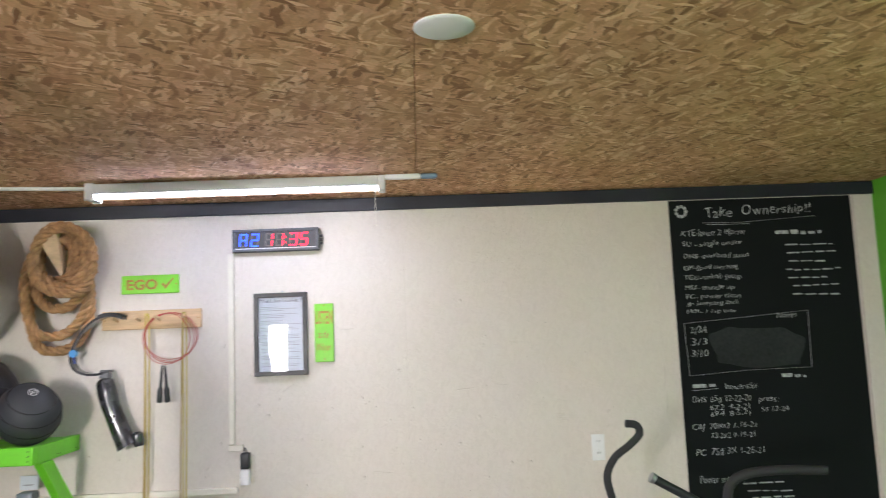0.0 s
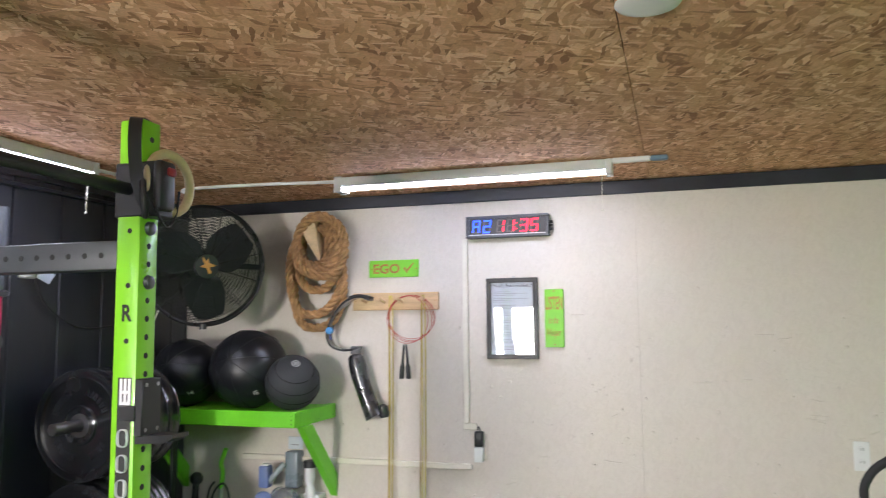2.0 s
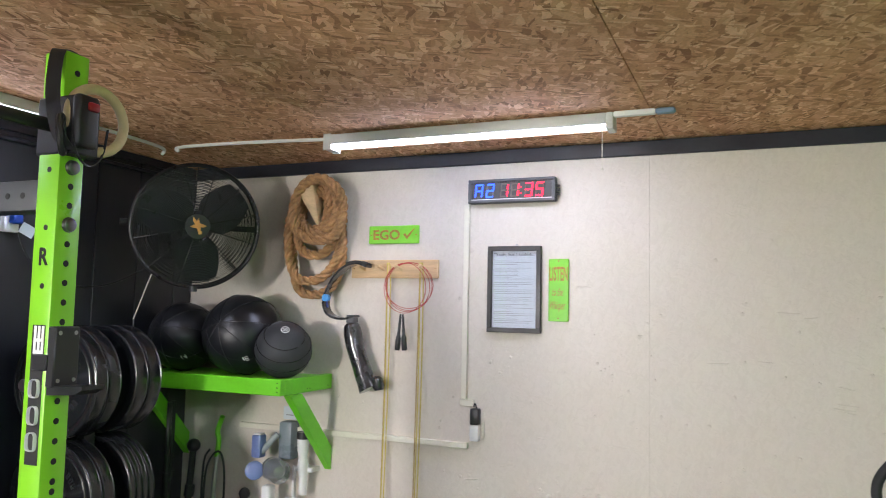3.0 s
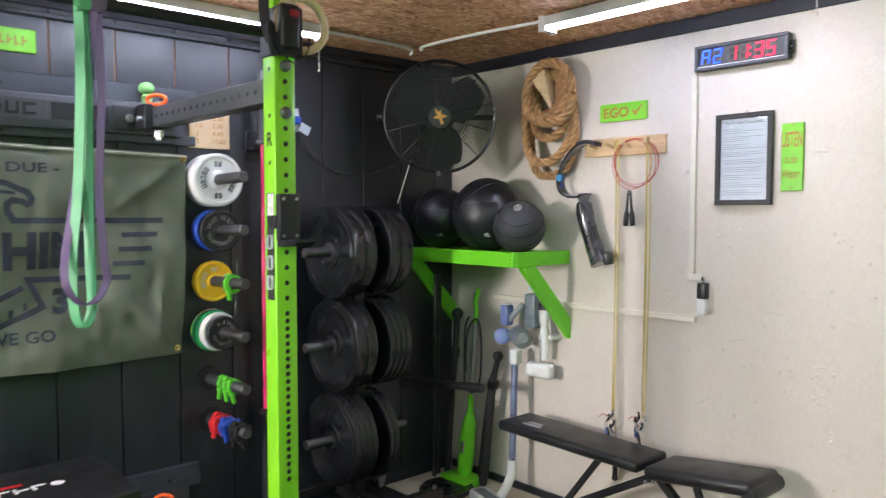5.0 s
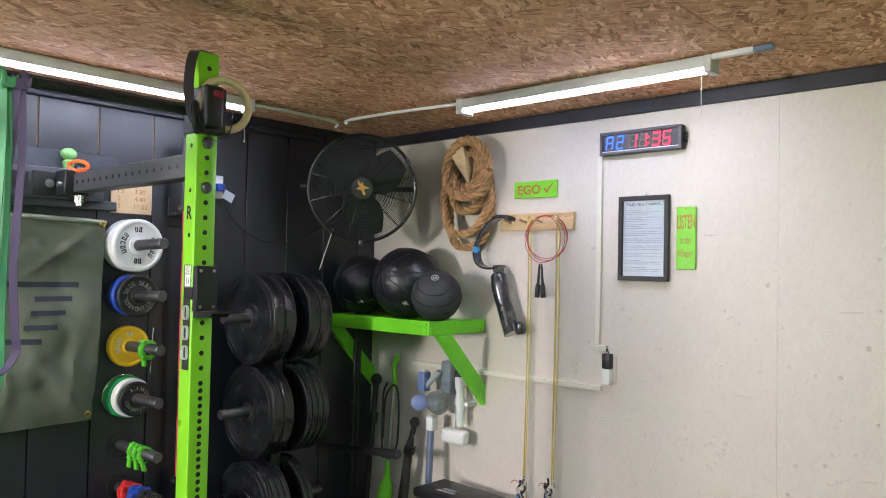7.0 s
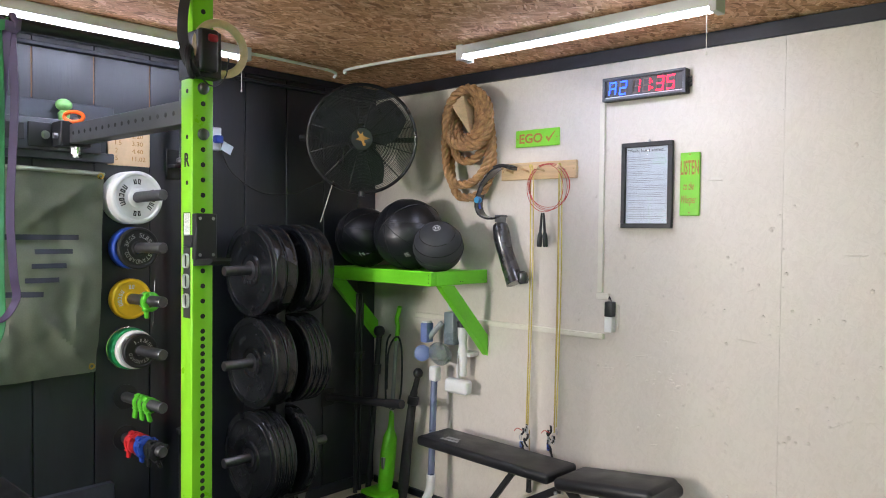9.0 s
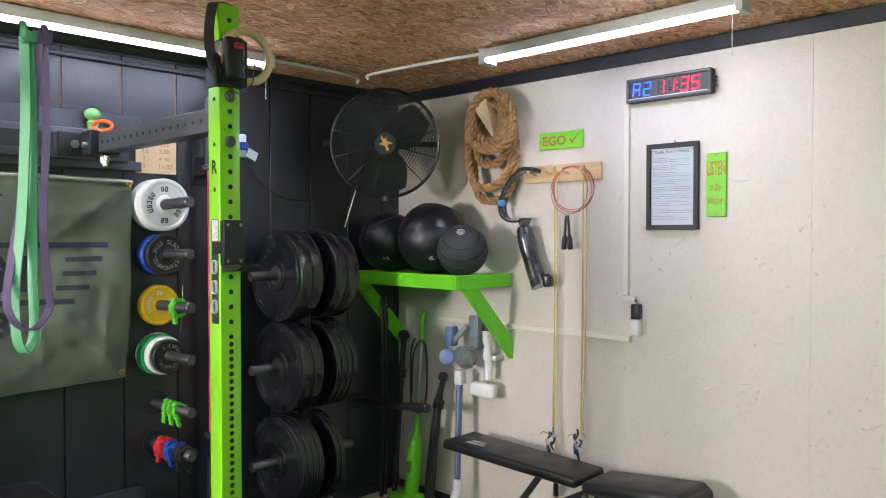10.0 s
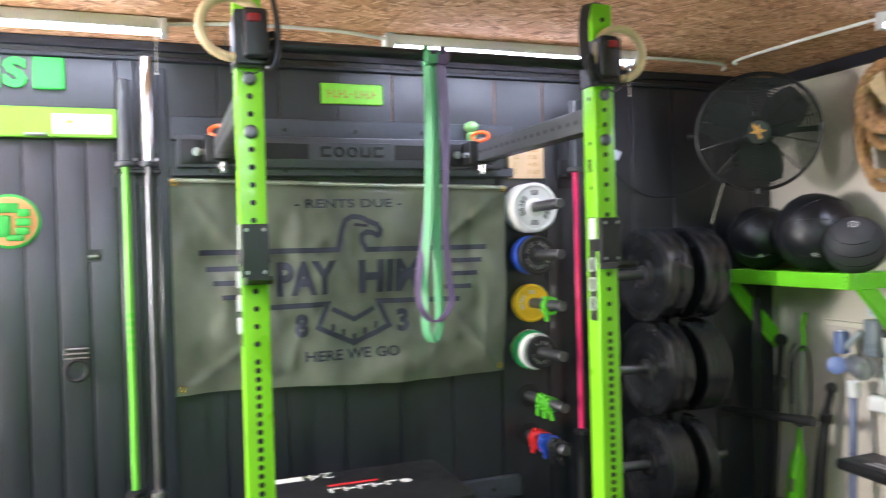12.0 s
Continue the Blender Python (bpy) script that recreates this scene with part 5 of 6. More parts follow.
for row, z in enumerate(PEGZ):
    front, back = (((0.068, 0.068), (0.075, 0.08)), ((0.063, 0.063), (0.036, 0.036, 0.036, 0.036)), ((0.034, 0.034, 0.034, 0.034), (0.03, 0.03)))[row]
    for s, stack in ((-1, front), (1, back)):
        y = TY + s * 0.04
        for k, t in enumerate(stack):
            th, rb, c = bumper(y, t - 0.0035, z, s, red=(row == 2 and s == 1), sag=-0.001 * (k % 2))
            y += s * t
        if s == -1:
            cc = (TX, y + 0.003, z)
            for a0, n in ((0.5, 6), (2.1, 5), (3.7, 6), (5.2, 4)):
                part("cast_mark", face_marks((cc[0], cc[1] + 0.006, cc[2]), (0, -1, 0), PR * 0.60, n, a0, 0.019), CASTM, rb)
for k in range(2):
    fl = thing("weight_plate", (-2.25, 3.42, FLOOR + 0.02 * k), "thin black weight plate lying on the concrete floor", "weight plate")
    part("rubber_disc", plate_mesh(B(), (-2.27 + 0.02 * k, 3.43, FLOOR + 0.02 * k), (0, 0, 1), 0.15, 0.02), BUMPER, fl)

horn = thing("wall_horn", (WX, 3.4, 0.5), "black steel storage horn sticking out of the wall", "wall hook")
part("tube", rod(B(), (WX + 0.006, 3.40, 0.475), (-1.95, 3.40, 0.535), 0.022, 16), STEELBLK, horn)
part("sleeve", rod(B(), (-2.06, 3.40, 0.524), (-1.935, 3.40, 0.537), 0.026, 16, bev=0.003), PLASTIC, horn)
part("plate", box(B(), WX + 0.001, WX + 0.008, 3.35, 3.45, 0.42, 0.53, 0.002), STEELBLK, horn)

# small plates and clamps on wall horns
HY, TIPX = 2.15, -2.205
HZ = (1.640, 1.400, 1.155, 0.915, 0.672, 0.470)


def wall_horn(z, tip=TIPX):
    t = thing("plate_hook", (WX, HY, z), "short dark steel plate horn on the black wall", "wall hook", "plate horns on the wall")
    part("horn", lathe(B(), (WX + 0.008, HY, z), (1, 0, 0.02), [(0.025, 0), (0.025, tip - WX - 0.012), (0.022, tip - WX - 0.008), (0.001, tip - WX - 0.008)], 22), PEGSTEEL, t)
    part("flange", lathe(B(), (WX + 0.001, HY, z), (1, 0, 0), [(0.06, 0), (0.06, 0.007), (0.03, 0.008)], 26), STEELBLK, t)


for z in HZ:
    wall_horn(z)


def change_plate(x, z, r, t, material, label, marks=None, markcol=None, dish=True, ring_words=()):
    th = thing("change_plate", (x, HY, z - r), label, "weight plate", "small plates on the wall")
    disc = part("disc", plate_mesh(B(), (x, HY, z), (1, 0, 0), r, t, dish=dish), material, th)
    if marks:
        for a0, n in marks:
            part("face_mark", face_marks((x + (t - min(0.006, t * 0.16) if dish else t), HY, z), (1, 0, 0), r * (0.60 if dish else 0.66), n, a0, r * 0.13), markcol, disc)
    for words, mid, way in ring_words:
        for k, ch in enumerate(words):
            if ch == " ":
                continue
            a = mid + (k - (len(words) - 1) / 2) * 0.29
            rad, tan = Vector((0, math.sin(a), math.cos(a))), Vector((0, math.cos(a), -math.sin(a)))
            m4 = Matrix((tan, rad, Vector((1, 0, 0)))).transposed().to_4x4()
            bm = letters(ch, (-r * 0.07, -r * 0.10, -0.0005), r * (0.14 if ch not in "1." else 0.06), r * (0.20 if ch != "." else 0.05), Matrix.Identity(4), depth=0.0015)
            bmesh.ops.transform(bm, matrix=Matrix.Translation(Vector((x + t - min(0.006, t * 0.16), HY, z)) + rad * r * 0.62) @ m4, verts=bm.verts)
            pieces("raised_letter", bm, ZINC, disc)
    return th


change_plate(WX + 0.012, HZ[0], 0.126, 0.068, WHITERUB, "thick white rubber plate on a wall horn")
change_plate(WX + 0.081, HZ[0], 0.126, 0.060, WHITERUB, "white rubber plate with black marks on a wall horn", ((2.47, 5), (5.61, 5), (1.45, 2), (4.55, 2)), BLACKINK)
change_plate(WX + 0.035, HZ[1], 0.100, 0.062, BLUE, "blue rubber plate on a wall horn")
change_plate(WX + 0.130, HZ[1], 0.100, 0.026, STEELBLK, "black iron plate with raised grey lettering", ring_words=(("2.3KGS 5LBS", -0.45, 1), ("STANDARD", 3.15, 1)))
change_plate(WX + 0.012, HZ[2], 0.092, 0.018, CHROME, "thin bare steel plate on a wall horn", dish=False)
change_plate(WX + 0.032, HZ[2], 0.098, 0.05, YELLOW, "yellow rubber plate with white marks", ((2.47, 5), (5.61, 5), (1.45, 2)), WHITERUB)
change_plate(WX + 0.012, HZ[3], 0.102, 0.016, CHROME, "thin bare steel plate behind a green plate", dish=False)
change_plate(WX + 0.030, HZ[3], 0.100, 0.055, GREENRUB, "green rubber plate on a wall horn")
change_plate(WX + 0.087, HZ[3], 0.092, 0.045, WHITERUB, "small white plate on a wall horn")
change_plate(WX + 0.150, HZ[3], 0.082, 0.024, STEELBLK, "small black iron plate with raised lettering", ring_words=(("1.13KGS", 0.35, 1), ("STANDARD", 3.5, 1)))


def clamp(x, z, material, label, turn=0.0, r=0.046):
    """A lock-jaw bar clamp: ribbed ring with a lever."""
    t = thing("bar_clamp", (x, HY, z - r), label, "bar clamp", "bar clamps on the wall")
    bm = B()
    n = 20
    lathe(bm, (x, HY, z), (1, 0, 0), [(0.028, 0), (r - 0.008, 0), (r, 0.006), (r, 0.022), (r - 0.008, 0.028), (0.028, 0.028), (0.028, 0)], n, cap=False)
    part("ring", bm, material, t)
    for k in range(3):
        a = turn + 2 * math.pi * k / 3
        part("lug", box(B(), -0.002, 0.030, -0.011, 0.011, r - 0.010, r + 0.006, 0.003, m=Matrix.Translation((x, HY, z)) @ pose(0, 0, 0, math.degrees(a))), material, t)
    part("lever", box(B(), -0.002, 0.026, 0.012, 0.028, -0.01, 0.075, 0.004, m=Matrix.Translation((x, HY, z)) @ pose(0, 0, 0, math.degrees(turn) + 155)), material, t)


clamp(WX + 0.25, HZ[2], CLAMP, "bright green bar clamp in front of a yellow plate", 0.5)
part("lever_wire", tube(B(), [(WX + 0.27, HY + 0.01, HZ[2] - 0.11), (WX + 0.27, HY + 0.02, HZ[2] + 0.10)], 0.002, 6), PEGSTEEL, thing("wire_clip", (WX + 0.27, HY, HZ[2] - 0.1), "thin dark wire clip on a wall horn", "wire clip"))
for k in range(3):
    clamp(WX + 0.15 + 0.05 * k, HZ[4], CLAMP, "bright green bar clamp on a wall horn", 0.35 + 0.18 * k, 0.037)
clamp(WX + 0.09, HZ[5], RED, "red bar clamp on a wall horn", 0.3, 0.05)
clamp(WX + 0.125, HZ[5], RED, "red bar clamp on a wall horn", 1.0, 0.05)
clamp(WX + 0.185, HZ[5], BLUE, "blue bar clamp on a wall horn", 0.6, 0.048)
clamp(WX + 0.220, HZ[5], BLUE, "blue bar clamp on a wall horn", 1.2, 0.048)
clamp(WX + 0.285, HZ[5], STEELBLK, "black bar clamp on a wall horn", 0.4, 0.046)
clamp(WX + 0.325, HZ[5], STEELBLK, "black bar clamp with steel ring on a wall horn", 0.9, 0.044)

card = thing("conversion_card", (WX, 2.17, 1.796), "pale wooden card with weight conversions on the black wall", "wall card")
cd = part("card", box(B(), WX + 0.001, WX + 0.010, 2.066, 2.272, 1.796, 1.99, 0.002), PLYCARD, card)
for k, (a, b) in enumerate((("1", "2.20"), ("1.5", "3.30"), ("2", "4.40"), ("5", "11.02"))):
    z = 1.932 - 0.037 * k
    pieces("letter", letters(a, (WX + 0.0102, 2.10, z), 0.012 * max(1, len(a) - 0.5), 0.021, ON_WEST), BROWNINK, cd)
    pieces("letter", letters(b, (WX + 0.0102, 2.182, z), 0.0135 * len(b), 0.021, ON_WEST), BROWNINK, cd)


# ---- barbells on end ----
def barbell(y, x, ztop, zmid, zlow, zend, shaft, sleeve, label, slot=None):
    t = thing("barbell", (x, y, zend), label, "barbell", "barbells standing by the wall")
    part("sleeve", lathe(B(), (x, y, zmid), (0, 0, 1), [(0.025, 0), (0.025, ztop - zmid - 0.004), (0.021, ztop - zmid), (0.001, ztop - zmid)], 22), sleeve, t, "rotating sleeve")
    part("collar", lathe(B(), (x, y, zmid - 0.022), (0, 0, 1), [(0.03, 0), (0.038, 0.004), (0.038, 0.020), (0.028, 0.026)], 24), CHARCOAL, t)
    sh = part("shaft", rod(B(), (x, y, zlow), (x, y, zmid - 0.02), 0.0148, 16), shaft, t, "coloured shaft")
    part("collar", lathe(B(), (x, y, zlow - 0.03), (0, 0, 1), [(0.028, 0), (0.038, 0.006), (0.038, 0.024), (0.02, 0.032)], 24), sleeve if sleeve is CHROME else STEELBLK, t)
    part("sleeve", rod(B(), (x, y, zend), (x, y, zlow - 0.03), 0.025, 20), sleeve if sleeve is CHROME else STEELBLK, t)
    hk = thing("barbell_holder", (WX, y, zmid - 0.05), "black steel barbell holder on the black wall", "wall holder", "barbell holders")
    part("yoke", box(B(), WX + 0.002, x - 0.02, y - 0.045, y + 0.045, zmid - 0.046, zmid - 0.028, 0.003), STEELBLK, hk)
    part("back_plate", box(B(), WX + 0.001, WX + 0.008, y - 0.05, y + 0.05, zmid - 0.10, zmid + 0.05, 0.002), STEELBLK, hk)
    part("screw", ball(B(), (WX + 0.01, y + 0.035, zmid + 0.02), 0.008, 10), ZINC, hk)
    return sh


sh = barbell(0.258, -2.50, 2.20, 1.855, 0.47, FLOOR + 0.02, GREENBAR, CHARCOAL, "green-shafted barbell standing on end")
for k in range(5):
    part("knurl_band", rod(B(), (-2.50, 0.258, 1.06 + 0.035 * k), (-2.50, 0.258, 1.08 + 0.035 * k), 0.0151, 16), CLAMP, sh)
barbell(0.348, -2.50, 2.30, 1.855, 0.46, FLOOR + 0.02, PEGSTEEL, CHROME, "steel barbell with bright chrome sleeves standing on end")
barbell(2.411, -2.50, 2.19, 1.845, 0.49, FLOOR + 0.02, PINK, CHARCOAL, "pink-shafted barbell standing on end")


# ---- banner ----
CREASES = ((0.45, 0.84, 0.80, 1.10, 0.012), (1.98, 0.82, 1.70, 1.15, 0.016), (2.00, 1.74, 1.62, 1.45, 0.014), (0.44, 1.78, 0.72, 1.45, 0.010), (0.9, 0.84, 1.0, 1.2, 0.008), (1.62, 0.83, 1.60, 1.25, 0.010), (1.25, 1.74, 1.2, 1.3, -0.008), (1.90, 1.30, 1.86, 0.84, 0.010), (1.78, 1.74, 1.86, 1.3, -0.009))


def ripple(y, z):
    a = 0.006 * math.sin(5.2 * y + 2.2 * z) + 0.005 * math.sin(9.0 * (z - 0.5 * y)) + 0.007 * noise.noise(Vector((y * 3.2, z * 3.4, 0.3)))
    edge = min(1.0, min(y - 0.43, 2.06 - y) / 0.12 + 0.35)
    b = 0.018 * math.sin(13 * (y + 0.8 * z)) * max(0.0, math.sin(2.3 * y + 1.1)) ** 2 + 0.016 * noise.noise(Vector((y * 6, z * 5, 4.1))) + 0.007 * noise.noise(Vector((y * 15, z * 13, 2.1)))
    for y1, z1, y2, z2, d in CREASES:
        L = math.hypot(y2 - y1, z2 - z1)
        u = ((y - y1) * (y2 - y1) + (z - z1) * (z2 - z1)) / L
        q = abs((y - y1) * (z2 - z1) - (z - z1) * (y2 - y1)) / L
        b += d * math.exp(-q / 0.022) * max(0.0, math.sin(math.pi * min(max(u / L, 0), 1)))
    return WX + 0.078 + (1.8 * a + 1.5 * b) * max(edge, 0.25)


BY0, BY1 = 0.428, 2.016


def banner_at(u, v):
    """u along the width, v up; the right edge leans in, the bottom edge waves."""
    y = BY0 + u * (BY1 - BY0 - 0.03 * (1 - v))
    top = 1.793 - 0.036 * u
    bot = 0.845 - 0.025 * u + 0.008 * math.sin(7 * u)
    return y, bot + v * (top - bot)


banner = thing("banner", (WX, 1.24, 0.82), "wrinkled olive green nylon banner with navy eagle print", "banner")
bm = B()
NU, NV = 110, 64
grid = []
for i in range(NU + 1):
    col_ = []
    for j in range(NV + 1):
        y, z = banner_at(i / NU, j / NV)
        col_.append(bm.verts.new((ripple(y, z) - 0.030 * max(0.0, (j / NV - 0.955) / 0.045) ** 1.3, y, z)))   # the hem turns back to the wall
    grid.append(col_)
for i in range(NU):
    for j in range(NV):
        bm.faces.new((grid[i][j], grid[i + 1][j], grid[i + 1][j + 1], grid[i][j + 1]))
bmesh.ops.solidify(bm, geom=bm.faces, thickness=0.0015)
cloth = part("cloth", bm, OLIVE, banner, "wrinkled olive nylon")
for u, v in ((0.012, 0.975), (0.988, 0.975), (0.985, 0.03), (0.018, 0.03)):
    y, z = banner_at(u, v)
    part("grommet", tube(B(), ring_pts((ripple(y, z) + 0.003, y, z), (1, 0, 0), 0.011, 20), 0.0045, 8, True), BRASS, banner, "brass grommet")


# paler than the cloth: the hem's sheen is put into its colour
HEM = mat("sheen_hem_nylon", (0.33, 0.37, 0.28), 0.3, var=0.15, scale=9)
part("hem", tube(B(), [(ripple(*banner_at(k / 60, 0.985)) - 0.004, *banner_at(k / 60, 0.985)) for k in range(61)], 0.0105, 10, flat=0.8), HEM, banner, "rolled top hem, paler for its sheen")


def printed(bm):
    """Lays flat shapes, given in (y, z), onto the banner."""
    for v in bm.verts:
        v.co.x = ripple(v.co.y, v.co.z) + 0.003
    return pieces("print", bm, NAVY, cloth)


def stroke(pts, w):
    """A flat line of even width in the banner's plane, mitred at its bends and cut into short lengths."""
    bm = B()
    Q = [Vector(q) for q in pts]
    side = []
    for i, q in enumerate(Q):
        d0 = (q - Q[i - 1]).normalized() if i else (Q[1] - q).normalized()
        d1 = (Q[i + 1] - q).normalized() if i + 1 < len(Q) else d0
        n0, n1 = Vector((-d0.y, d0.x)), Vector((-d1.y, d1.x))
        m = (n0 + n1).normalized()
        side.append(m * (w / 2) / max(m.dot(n0), 0.45))
    prev = None
    for i in range(len(Q) - 1):
        n = max(1, int((Q[i + 1] - Q[i]).length / 0.02))
        for k in range(n + (1 if i == len(Q) - 2 else 0)):
            p, s = Q[i].lerp(Q[i + 1], k / n), side[i].lerp(side[i + 1], k / n)
            cur = (bm.verts.new((0, p.x + s.x, p.y + s.y)), bm.verts.new((0, p.x - s.x, p.y - s.y)))
            if prev:
                bm.faces.new((prev[0], prev[1], cur[1], cur[0]))
            prev = cur
    return bm


def print_words(body, y, z, w, h, cuts=3, bold=0.045):
    printed(letters(body, (0, y, z), w, h, ON_WEST, depth=0, cuts=cuts, bold=bold))


BC = 1.222                                  # middle of the print
print_words("PAY", BC - 0.352, 1.255, 0.272, 0.155)
print_words("HIM", BC + 0.026, 1.252, 0.318, 0.155)
print_words("- RENTS DUE -", BC - 0.262, 1.652, 0.51, 0.042, 2, 0.02)
print_words("HERE WE GO", BC - 0.232, 0.948, 0.445, 0.050, 2, 0.02)
print_words("8", BC - 0.277, 1.063, 0.062, 0.108)
print_words("3", BC + 0.211, 1.060, 0.062, 0.108)
printed(stroke([(0.540, 1.462), (1.150, 1.458), (1.172, 1.545), (1.192, 1.592), (1.226, 1.612), (1.27, 1.606), (1.31, 1.585), (1.345, 1.572), (1.360, 1.545), (1.352, 1.515)], 0.024))
printed(stroke([(1.352, 1.515), (1.325, 1.532), (1.290, 1.538), (1.268, 1.522), (1.270, 1.490), (1.290, 1.455), (1.903, 1.451)], 0.024))
printed(stroke([(1.235, 1.574), (1.300, 1.566)], 0.014))
for k, (near_, far_) in enumerate(((0.499, 0.654), (0.482, 0.626), (0.456, 0.592))):
    for side in (-1, 1):
        printed(stroke([(BC + side * near_, 1.388 - 0.063 * k), (BC + side * far_, 1.388 - 0.063 * k)], 0.022))
printed(stroke([(0.695, 1.206), (1.098, 1.210), (1.050, 1.103), (1.220, 1.020), (1.393, 1.094), (1.343, 1.209), (1.749, 1.200)], 0.024))
printed(stroke([(1.119, 1.186), (1.221, 1.132), (1.320, 1.180)], 0.022))
for k in range(-2, 3):
    yv, zb = BC + 0.052 * k, 1.032 + 0.026 * abs(k)
    printed(stroke([(yv, zb), (yv, zb + 0.032)], 0.016))

# ---- things on the rack ----
for s, y, dy in ((1, RY, 0.004), (-1, LY, -0.004)):
    t = thing("gymnastic_ring", (-1.31, y + dy, 1.98), "pale birch gymnastic ring hung with black straps on the rack", "gymnastic ring", "gymnastic rings")
    part("wooden_ring", tube(B(), ring_pts((-1.318, y + 0.050 * s, POST_TOP - 0.178), (1, -0.08 * s, 0.05), 0.088, 48), 0.0145, 12, True), RINGWOOD, t)
    part("strap_web", strap(B(), smooth_path([(-1.38, y + 0.02 * s, POST_TOP + 0.003), (-1.37, y - 0.03 * s, POST_TOP + 0.005), (-1.36, y - 0.055 * s, POST_TOP - 0.012), (-1.345, y - 0.075 * s, 2.22), (-1.33, y - 0.084 * s, 2.14), (-1.315, y - 0.075 * s, 2.06), (-1.305, y - 0.05 * s, 2.02)], 6), 0.036, 0.003, (1, 0.75 * s, 0)), VINYL, t, "black webbing strap")
    part("folded_strap", box(B(), -1.300, -1.270, y - 0.002 - 0.016 * s - 0.036, y - 0.002 - 0.016 * s + 0.036, POST_TOP - 0.272, POST_TOP - 0.128, 0.012, 3), VINYL, t, "thick folded black strap")
    part("strap_web", strap(B(), smooth_path([(-1.285, y - 0.06 * s, 2.06), (-1.28, y - 0.045 * s, 2.01), (-1.285, y - 0.01 * s, 1.985), (-1.295, y + 0.03 * s, 1.992), (-1.30, y + 0.06 * s, 2.03), (-1.30, y + 0.072 * s, 2.10)], 6), 0.008, 0.002, (1, 0, 0)), VINYL, t, "thin black strap loop")
    part("buckle", box(B(), -1.292, -1.262, y - 0.008 * s - 0.018, y - 0.008 * s + 0.02, POST_TOP - 0.172, POST_TOP - 0.146, 0.008, 2), mat("dark_red_plastic", (0.28, 0.012, 0.018), 0.4), t, "red plastic buckle")
    part("strap_roll", tube(B(), ring_pts((-1.318, y - 0.062 * s, 2.06), (0.8, 0.6 * s, 0.1), 0.022, 28, 0.05), 0.010, 8, True), VINYL, t, "rolled black strap")

for nm, c, y0, zb, wid, lab in (("resistance_band", BANDGREEN, 1.228, 1.165, 0.032, "wide green latex loop band hanging from the pull-up bar"), ("resistance_band", BANDPURPLE, 1.262, 1.232, 0.022, "purple latex loop band hanging from the pull-up bar")):
    g = c is BANDGREEN
    t = thing(nm, (-1.385, y0, zb), lab, "resistance band", "resistance bands")
    yb = 1.208 if g else 1.212
    sp = 0.026 if g else 0.058
    dxx = 0.0 if g else 0.02
    pts = [(-1.40 + dxx, y0 - 0.004, 2.075), (-1.385 - dxx, y0 - (0.008 if g else 0.014), 1.85), (-1.375 - dxx, yb - sp * 0.2, 1.55), (-1.37, yb - sp * (1 if g else 0.85), 1.36), (-1.37 + dxx, yb - sp * 0.9, zb + 0.05), (-1.37 + dxx, yb - sp * 0.3, zb), (-1.372 + dxx, yb + sp * 0.4, zb + 0.004), (-1.375 + dxx, yb + sp * 1.0, zb + 0.06), (-1.375 + dxx, yb + sp * 0.9, 1.36), (-1.38 + dxx, yb + sp * 0.6 + 0.01, 1.55), (-1.395 + dxx, y0 + 0.012, 1.85), (-1.402 + dxx, y0 + 0.008, 2.075)]
    part("band_loop", strap(B(), smooth_path(pts, 8), wid, 0.0045, (0.75, 0.55, 0) if g else (0.55, 0.8, 0)), c, t)
    part("knot", tube(B(), ring_pts((-1.385, y0 + (-0.012 if g else 0.012), 2.092), (0.1, 1, 0.1), 0.023, 22), 0.010, 8, True), c, t)
    part("knot", strap(B(), smooth_path([(-1.366, y0 - 0.026, 2.088), (-1.362, y0 - 0.01, 2.078), (-1.362, y0 + 0.012, 2.078), (-1.366, y0 + 0.026, 2.088)], 5), 0.03, 0.007, (0.3, 0, 1)), c, t)

fig = B()
FG = (-2.528, 1.845, 1.9635)
lathe(fig, FG, (0, 0, 1), [(0.018, 0), (0.024, 0.03), (0.026, 0.045), (0.012, 0.058)], 16)
ball(fig, (FG[0], FG[1], FG[2] + 0.082), 0.033, 18, (0.9, 1.1, 0.85))
solo("toy_figure", fig, mat("toy_green", (0.22, 0.48, 0.16), 0.5, var=0.3, scale=40), "small green vinyl toy figure on the mounting board", "toy figure")

# ---- plyometric box ----
BX0, BX1, BYA, BYB, BZ = -2.275, -1.755, 0.70, 1.508, 0.505
pbox = thing("plyometric_box", ((BX0 + BX1) / 2, 1.1, FLOOR), "black vinyl-covered foam jump box with white markings", "jump box")
body = part("box_body", box(B(), BX0, BX1, BYA, BYB, FLOOR + 0.018, BZ, 0.012, 3), VINYL, pbox, "black vinyl cover")
for x in (BX0, BX1):
    part("piping", tube(B(), [(x + (0.003 if x == BX0 else -0.003), BYA + 0.012, BZ - 0.003), (x + (0.003 if x == BX0 else -0.003), BYB - 0.012, BZ - 0.003)], 0.0035, 6), STEELBLK, body)
part("piping", tube(B(), [(BX0 + 0.012, BYB - 0.003, BZ - 0.003), (BX1 - 0.012, BYB - 0.003, BZ - 0.003)], 0.0035, 6), STEELBLK, body)
ON_TOP = Matrix(((0, 1, 0), (-1, 0, 0), (0, 0, 1))).to_4x4()         # reads along -y seen from the west
pieces("letter", letters("24", (BX0 + 0.005, 1.043, BZ + 0.0003), 0.110, 0.075, ON_TOP), WHITE, body, "white printed number")
part("printed_mark", box(B(), BX0 + 0.012, BX0 + 0.07, 0.80, 0.915, BZ, BZ + 0.0008, 0.0003), WHITE, body)
bm = B()
